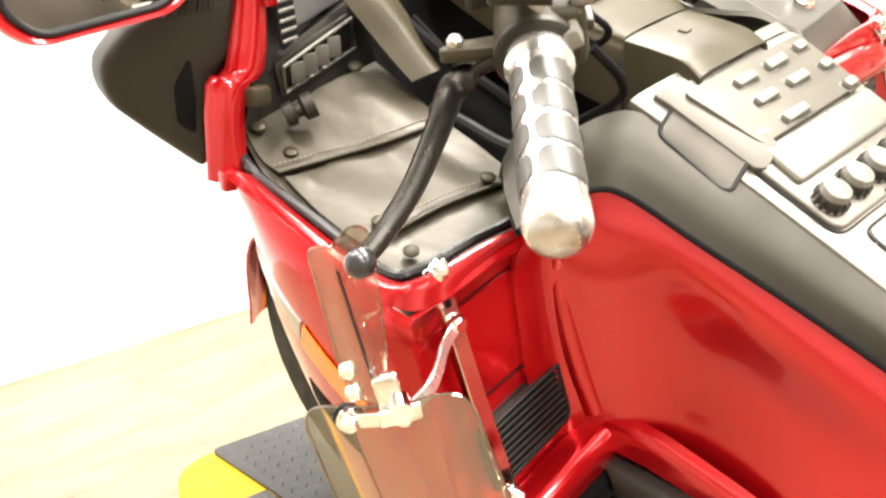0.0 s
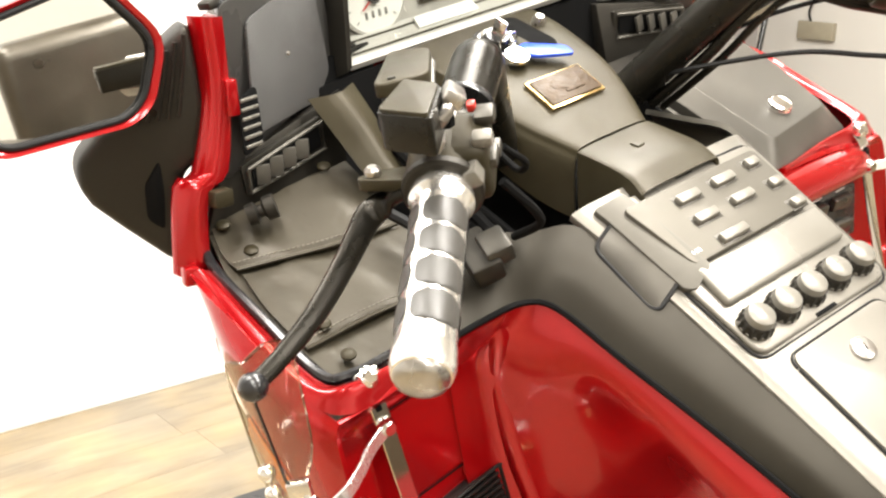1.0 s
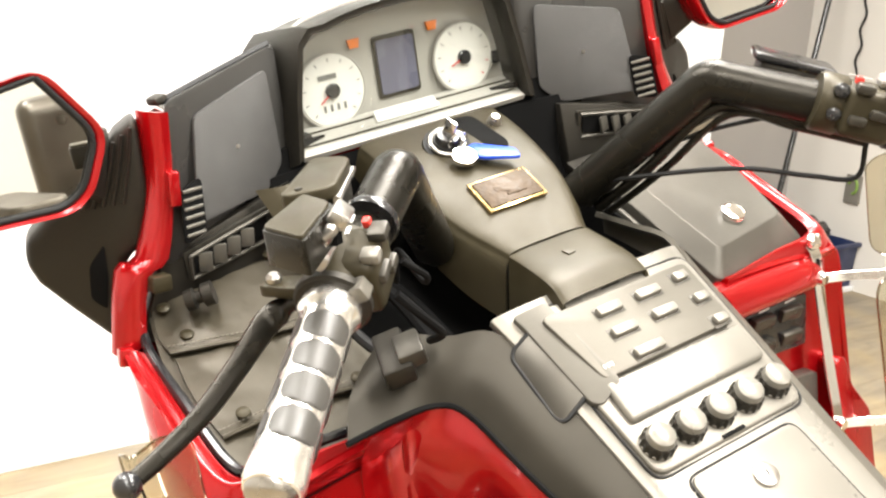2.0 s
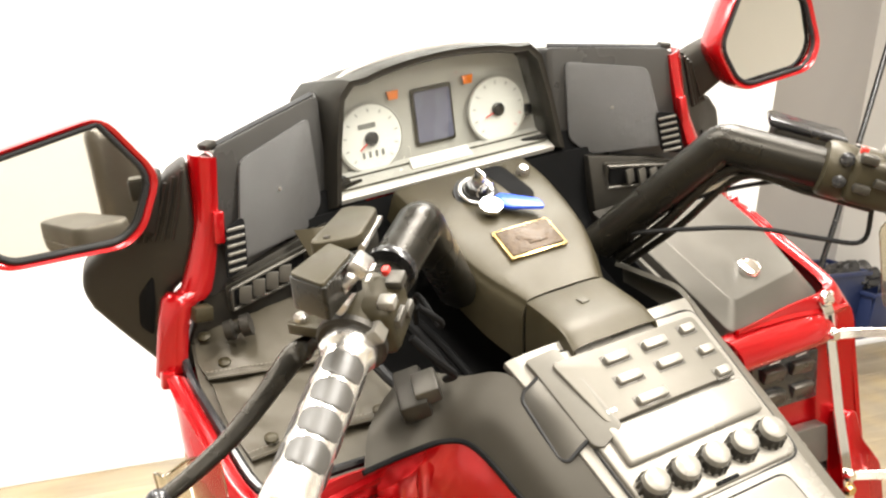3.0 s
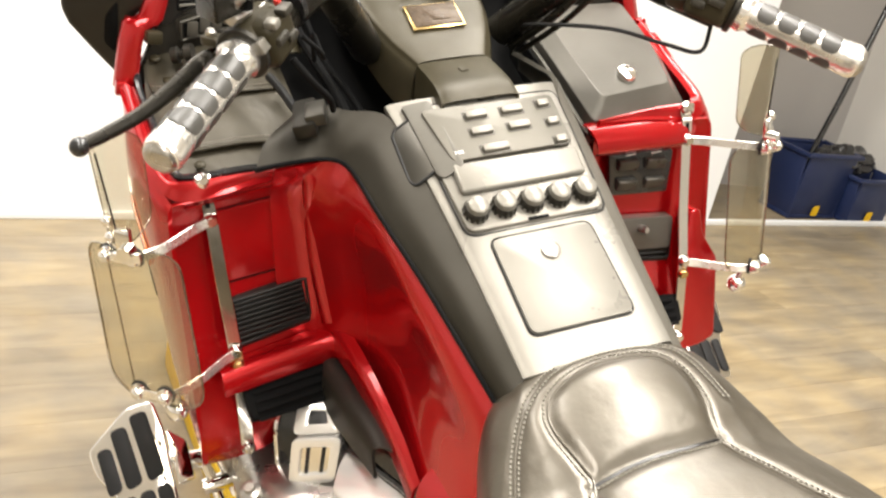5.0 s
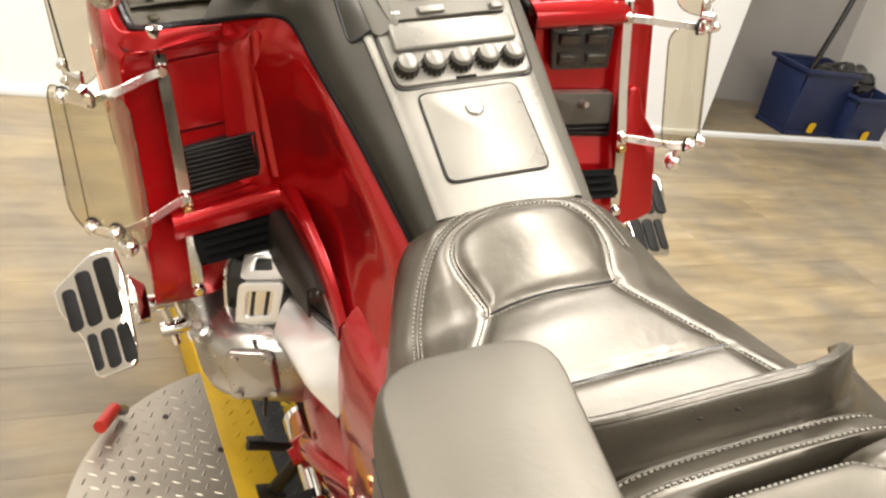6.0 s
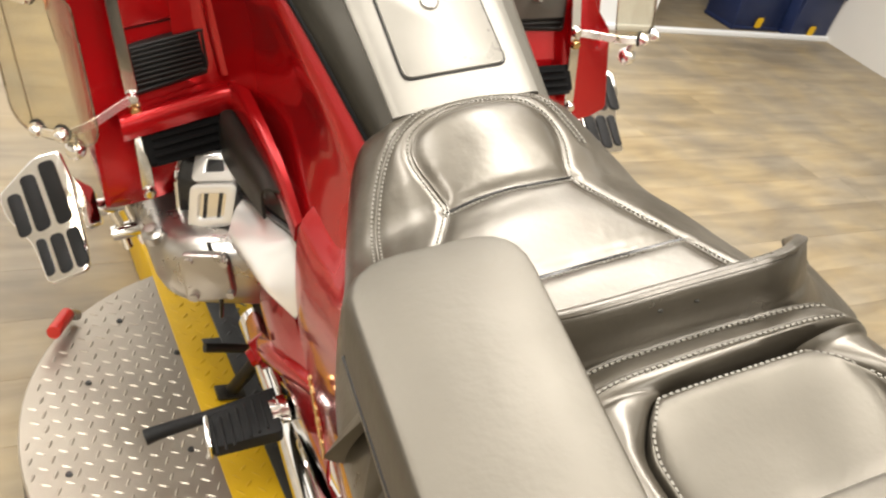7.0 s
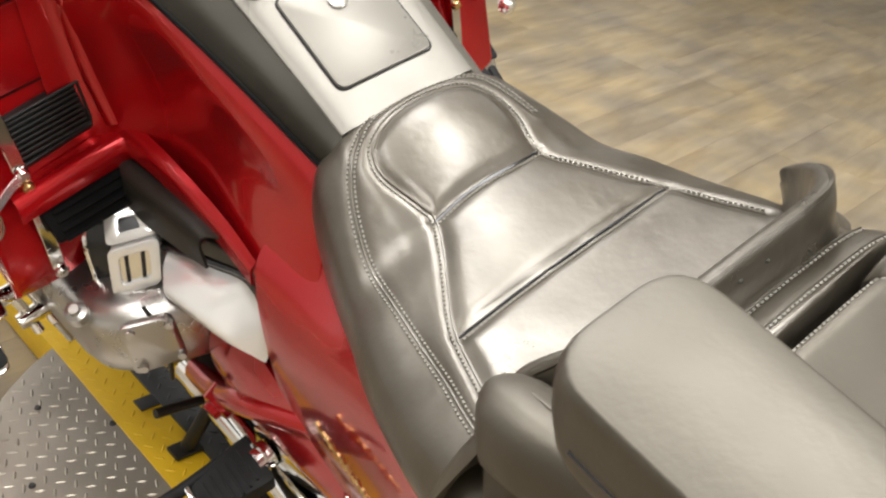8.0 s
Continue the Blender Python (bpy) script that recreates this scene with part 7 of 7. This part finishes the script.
for y0 in (-0.564, -0.587):
    line = []
    for k in range(17):
        x = PC - 0.126 + 0.252 * k / 16
        y = y0 - 0.006 * ((x - PC) / 0.13) ** 4
        spot = PILLION_SKIN.ray_cast(Vector((x, y, 1.2)), Vector((0, 0, -1)))[0]
        line.append(spot if spot is not None else Vector((x, y, 0.79)))
    stitches(line, pillion, 0.001)
    part("seam", tube([p + Vector((0, 0.0035, 0.0004)) for p in line], 0.0014, 6, 3), LEATHER, pillion)


# armrest, set a little askew
def armrest():
    y0, y1, z0, z1 = -0.606, -0.93, 0.935, 1.003
    pts = rounded([(-0.358, y0, z1), (-0.238, y0, z1), (-0.300, y1, z1), (-0.400, y1, z1)], 0.040, 6)
    h, yc = z1 - z0, (y0 + y1) / 2
    rows = []
    for k, dz in ((0.90, -h), (0.97, -h * 0.85), (1.0, -h * 0.55), (1.0, -h * 0.32), (0.985, -h * 0.14), (0.94, -h * 0.03), (0.86, 0.0), (0.5, 0.003), (0.05, 0.004)):
        ring = []
        for p in pts:
            xc = -0.298 - 0.052 * (y0 - p.y) / (y0 - y1)
            ring.append(Vector((xc + (p.x - xc) * k, yc + (p.y - yc) * (1 - (1 - k) * 0.4), z1 + dz)))
        rows.append(ring)
    return surf(rows, 3, 1, closed=True, cap=True)


rests = both("armrest", armrest, ARMHIDE, label="padded black leather pillion armrest", angle=60)
part("armrest_base", blade([(-0.262, -0.492, 0.776), (-0.264, -0.505, 0.782), (-0.266, -0.54, 0.787), (-0.262, -0.62, 0.790), (-0.256, -0.70, 0.788)], (0.022, 0.034, 0.037, 0.030, 0.020), 0.036, 20, (0.3, 0, 1)), ARMHIDE, rests[0], "black leather armrest base")
for k in range(3):
    part("pleat", tube([(-0.276 + 0.010 * k, -0.515, 0.8185 - 0.002 * (2 - k)), (-0.278 + 0.009 * k, -0.55, 0.8235 - 0.002 * (2 - k)), (-0.274 + 0.007 * k, -0.62, 0.8250 - 0.002 * (2 - k))], 0.0016, 6, 5), ARMHIDE, rests[0])
both("armrest_post", lambda: tube([(-0.300, -0.72, 0.945), (-0.290, -0.74, 0.82), (-0.260, -0.78, 0.66)], 0.018, 12), BLACKP, rests)
both("seam", lambda: tube([(-0.3615, -0.64, 0.962), (-0.3755, -0.75, 0.962), (-0.3945, -0.90, 0.962)], 0.002, 6), GLOSSB, rests)

# passenger backrest behind the seat
part("backrest", rbox((PC, -1.075, 1.02), (0.42, 0.10, 0.34), (-8, 0, 0), 0.035, 4), LEATHER, bike, "black leather pillion backrest")

# ---- turntable and ramp under the motorcycle ----
plate_centre, plate_r = (-0.113, 0.135), 0.512
turn = thing("turntable", "round tread plate turntable with a worn aluminium top", "turntable")
disc = part("tread_plate", lathe((*plate_centre, -0.012), (*plate_centre, -0.002), [(0, plate_r), (0.8, plate_r), (1, plate_r - 0.002)], 96), ALU, turn, "aluminium tread plate")
part("plate_rim", lathe((*plate_centre, FLOOR), (*plate_centre, -0.012), [(0, plate_r - 0.01), (1, plate_r - 0.006)], 96), BLACKT, turn, "dark edge of the turntable")


def lugs(points, length=0.020, width=0.0048, h=0.0016):
    """Raised tread lugs as one mesh; points: x, y, z, angle."""
    vs, fs = [], []
    for x, y, z, a in points:
        u, v = Vector((math.cos(a), math.sin(a), 0)), Vector((-math.sin(a), math.cos(a), 0))
        c = Vector((x, y, z))
        k = len(vs)
        for uu, vv, hh in ((-1, 0, 0), (-0.5, -1, 0), (0.5, -1, 0), (1, 0, 0), (0.5, 1, 0), (-0.5, 1, 0), (-0.5, 0, 1), (0.5, 0, 1)):
            vs.append(c + u * uu * length / 2 + v * vv * width / 2 + Vector((0, 0, h * hh)))
        fs += [(k, k + 1, k + 6), (k + 1, k + 2, k + 7, k + 6), (k + 2, k + 3, k + 7), (k + 3, k + 4, k + 7), (k + 4, k + 5, k + 6, k + 7), (k + 5, k, k + 6)]
    me = bpy.data.meshes.new("lugs")
    me.from_pydata(vs, [], fs)
    me.polygons.foreach_set("use_smooth", [False] * len(fs))
    return me


def lug_object(points, mat, parent):
    me = lugs(points)
    me.materials.append(mat)
    ob = new("tread_relief", me)
    ob.parent = parent
    return tagged(ob, kind="stuff")


pts = []
STEP = 0.0235
for i in range(-24, 25):
    for j in range(-24, 25):
        x, y = plate_centre[0] + (i - j) * STEP * 0.7071, plate_centre[1] + (i + j) * STEP * 0.7071
        if math.hypot(x - plate_centre[0], y - plate_centre[1]) < plate_r - 0.012 and x < -0.335:
            pts.append((x, y, -0.002, radians(45 + 90 * ((i + j) % 2)) + radians(20)))
pts.sort(key=lambda q: (q[0] + 0.45) ** 2 + (q[1] - 0.12) ** 2)
lug_mesh = lugs([(0, 0, 0, 0)])
lug_mesh.materials.append(ALU)
for x, y, z, a in pts[:295]:
    ob = new("lug", lug_mesh)
    ob.matrix_world = Matrix.Translation((x, y, z)) @ Matrix.Rotation(a, 4, "Z")
    ob.parent = turn
if pts[295:]:
    lug_object(pts[295:], ALU, turn)
for p in ((-0.338, 0.360), (-0.50, 0.30), (-0.37, 0.12), (-0.56, 0.10), (-0.42, 0.46)):
    part("rivet", lathe((*p, -0.002), (*p, 0.002), [(0, 0.006), (1, 0.004)], 10), BLACKT, turn)
handle = part("lock_handle", tube([(-0.494, 0.470, 0.01), (-0.512, 0.452, 0.028)], 0.010, 10, 1), SATIN, turn, "steel lock pin with a red handle")
part("red_handle", tube([(-0.514, 0.450, 0.030), (-0.546, 0.388, 0.040)], 0.012, 12, 1), REDB, handle, "red rubber handle")

TAB = (-0.263, 0.374)
ramp = thing("ramp", "yellow edged black tread plate ramp under the tyres", "ramp")
part("ramp_deck", slab(rounded([(-0.332, 1.405, -0.001), (0.332, 1.405, -0.001), (0.332, -0.745, -0.001), (-0.332, -0.745, -0.001)], 0.16, 10), (0, 0, -0.074), 0.001), YELLOW, ramp, "safety yellow deck edge")
part("black_band", rbox((-0.225, 0.23, 0.0035), (0.055, 1.94, 0.003), bevel=0.0005), BLACKT, ramp, "black tread band")
part("black_band", rbox((0.10, 0.23, 0.0035), (0.46, 1.94, 0.003), bevel=0.0005), BLACKT, ramp, "black tread band")
part("front_plate", slab(rounded([(-0.205, 1.402, 0.0), (0.270, 1.402, 0.0), (0.270, 0.72, 0.0), (-0.190, 0.72, 0.0), (-0.190, 1.150, 0.0)], 0.02, 4), (0, 0, 0.0065), 0.001), BLACKT, ramp, "black tread plate front")
part("black_tab", rbox((TAB[0], TAB[1], 0.0015), (0.046, 0.030, 0.003), bevel=0.0005), BLACKT, ramp, "black tape tab on the yellow edge")
pts, ptb = [], []
for i in range(-60, 61):
    for j in range(-60, 61):
        x, y = (i - j) * STEP * 0.7071, 0.33 + (i + j) * STEP * 0.7071
        a = radians(45 + 90 * ((i + j) % 2))
        if -0.325 < x < -0.258 and -0.3 < y < 1.22:
            pts.append((x, y, -0.001, a))
        elif -0.245 < x < -0.05 and -0.3 < y < 1.19 or -0.195 < x < 0.1 and 0.75 < y < 1.39:
            ptb.append((x, y, 0.0065 if y > 0.72 else 0.005, a))
lug_object(pts, YELLOW, ramp)
lug_object(ptb, BLACKT, ramp)

# ---- crates in the corner ----


def crate(m, w, d, h):
    c = thing("storage_crate", "dark blue plastic crate against the grey wall", "crate", m, "crates in the corner")
    t = 0.010
    part("crate_side", rbox((0, -d / 2, h / 2), (w, t, h), (4, 0, 0), 0.004), CRATE, c)
    part("crate_side", rbox((0, d / 2, h / 2), (w, t, h), (-4, 0, 0), 0.004), CRATE, c)
    part("crate_side", rbox((-w / 2, 0, h / 2), (t, d, h), (0, -4, 0), 0.004), CRATE, c)
    part("crate_side", rbox((w / 2, 0, h / 2), (t, d, h), (0, 4, 0), 0.004), CRATE, c)
    part("crate_bottom", rbox((0, 0, 0.012), (w, d, 0.02), bevel=0.004), CRATE, c)
    part("crate_rim", join(rbox((0, -d / 2 - 0.016, h), (w + 0.06, 0.025, 0.02), bevel=0.004), rbox((0, d / 2 + 0.016, h), (w + 0.06, 0.025, 0.02), bevel=0.004), rbox((-w / 2 - 0.018, 0, h), (0.025, d + 0.05, 0.02), bevel=0.004), rbox((w / 2 + 0.018, 0, h), (0.025, d + 0.05, 0.02), bevel=0.004)), CRATE, c)
    part("yellow_sticker", slab(rounded([(-0.02, -d / 2 - 0.009, 0.07), (0.025, -d / 2 - 0.009, 0.075), (0.02, -d / 2 - 0.007, 0.02), (-0.025, -d / 2 - 0.007, 0.02)], 0.012), (0, -0.002, 0), 0), YELLOW, c, "yellow sticker")
    return c


crate(pose(3.00, 2.62, FLOOR, 0, 0, 5), 0.34, 0.20, 0.33)
crate(pose(3.33, 2.56, FLOOR, 0, 0, 4), 0.28, 0.16, 0.235)
bag = thing("black_bag", "crumpled black bag lying in the crates", "bag")
bmb = bmesh.new()
bmesh.ops.create_icosphere(bmb, subdivisions=4, radius=1)
for v in bmb.verts:
    q = noise.noise(v.co * 2.2) * 0.28 + noise.noise(v.co * 6) * 0.10
    v.co = Vector((3.20 + v.co.x * (0.20 + 0.1 * q), 2.62 + v.co.y * 0.09 * (1 + q), 0.20 + v.co.z * 0.075 * (1 + 1.4 * q)))
part("bag_skin", bmb, GLOSSB, bag)

# broom handle, wall box with its cable, socket with a green plug
broom = thing("broom_handle", "thin black pole leaning on the grey wall", "pole")
part("shaft", tube([(2.88, 2.60, -0.07), (3.02, 2.62, 0.47), (3.18, 2.66, 1.11), (3.47, 2.74, 2.25)], 0.014, 10, 1), GLOSSB, broom)
wall_box = thing("wall_box", "small beige box on the wall with a twisted cable", "junction box")
part("box_body", rbox((3.465, 2.60, 0.795), (0.03, 0.20, 0.085), bevel=0.004), material("beige_plastic", (0.30, 0.27, 0.20), 0.5), wall_box)
part("cable", tube([(3.462 + 0.006 * math.cos(i * 1.3), 2.64 + 0.010 * math.sin(i * 1.3), 0.838 + 0.03 * i) for i in range(30)], 0.006, 6, 3), RUBBER, wall_box, "twisted black cable")
sock = thing("wall_socket", "grey wall socket with a green plug", "socket")
part("socket_plate", rbox((3.472, 2.555, 0.415), (0.016, 0.085, 0.14), bevel=0.004), GREYP, sock)
part("plug", tube([(3.458, 2.55 + 0.024 * math.cos(a), 0.43 + 0.036 * math.sin(a)) for a in (0.3, 1.0, 1.8, 2.6, 3.6, 4.6)], 0.007, 8), material("green_rubber", (0.16, 0.26, 0.05), 0.5), sock, "green cable plug")


# folding chairs beyond the short wall
def chair(m):
    c = thing("metal_chair", "black tubular metal chair standing on the wooden floor", "chair", m, "metal chairs")
    for s in (-1, 1):
        part("leg_loop", tube([(s * 0.20, -0.20, 0.42), (s * 0.20, -0.21, 0.10), (s * 0.20, -0.17, 0.02), (s * 0.20, 0.0, 0.016), (s * 0.20, 0.17, 0.02), (s * 0.20, 0.21, 0.10), (s * 0.20, 0.24, 0.80)], 0.013, 10), GLOSSB, c)
        for yy in (-0.14, 0.14):
            part("foot", lathe((s * 0.20, yy, 0.0), (s * 0.20, yy, 0.022), [(0, 0.014), (1, 0.012)], 10), RUBBER, c)
    part("cross_bar", tube([(-0.20, 0, 0.20), (0.20, 0, 0.20)], 0.012, 10, 1), GLOSSB, c)
    part("seat", rbox((0, 0, 0.44), (0.42, 0.42, 0.03), bevel=0.01), DARKP, c)
    part("backrest", rbox((0, 0.235, 0.72), (0.40, 0.02, 0.16), bevel=0.008), DARKP, c)
    return c


chair(pose(3.95, 2.12, FLOOR, 0, 0, 78))
chair(pose(4.55, 2.05, FLOOR, 0, 0, 84))

# ---- floor boards ----
floor = thing("floor", "pale oak plank floor", "floor", None, "", "structure")
sub = part("subfloor", rbox((0.9, -1.6, FLOOR - 0.02), (10.2, 8.9, 0.024), bevel=0), BLACKT, floor)
PW, PL = 0.16, 1.22
plank_mesh = to_mesh("plank", rbox((0, 0, 0), (PL - 0.0005, PW - 0.0005, 0.010), bevel=0.0004, seg=1), PLANK)
rng = random.Random(5)
near, far = [], []
for j in range(-33, 30):
    x0 = -4.6 + rng.random() * PL
    for i in range(10):
        x, y = x0 + i * PL, -0.9 + j * PW
        if not (-4.7 < x < 6.4 and -5.8 < y < 2.36 or 1.5 < x < 3.9 and y < 3.1 and y > 0):
            continue
        (near if -1.6 < x < 4.6 and -0.3 < y < 2.9 else far).append((x, y))
near.sort(key=lambda p: (p[0] - 1) ** 2 + (p[1] - 1) ** 2)
far += near[290:]
for x, y in near[:290]:
    ob = new("plank", plank_mesh)
    ob.matrix_world = pose(0, 0, FLOOR - 0.005, 0, 0, WALL_TURN) @ Matrix.Translation((x, y, 0))
    ob.parent = floor
big = bmesh.new()
for x, y in far:
    xa, xb = max(x - PL / 2, -4.15), min(x + PL / 2, 5.95)
    if xb - xa < 0.05:
        continue
    q = rbox(((xa + xb) / 2, y, 0), (xb - xa - 0.0010, PW - 0.0010, 0.010), bevel=0)
    me = bpy.data.meshes.new("q")
    q.to_mesh(me)
    q.free()
    big.from_mesh(me)
    bpy.data.meshes.remove(me)
rest = part("far_planks", big, PLANK, floor)
rest.matrix_world = pose(0, 0, FLOOR - 0.005, 0, 0, WALL_TURN)
tagged(rest, kind="stuff")
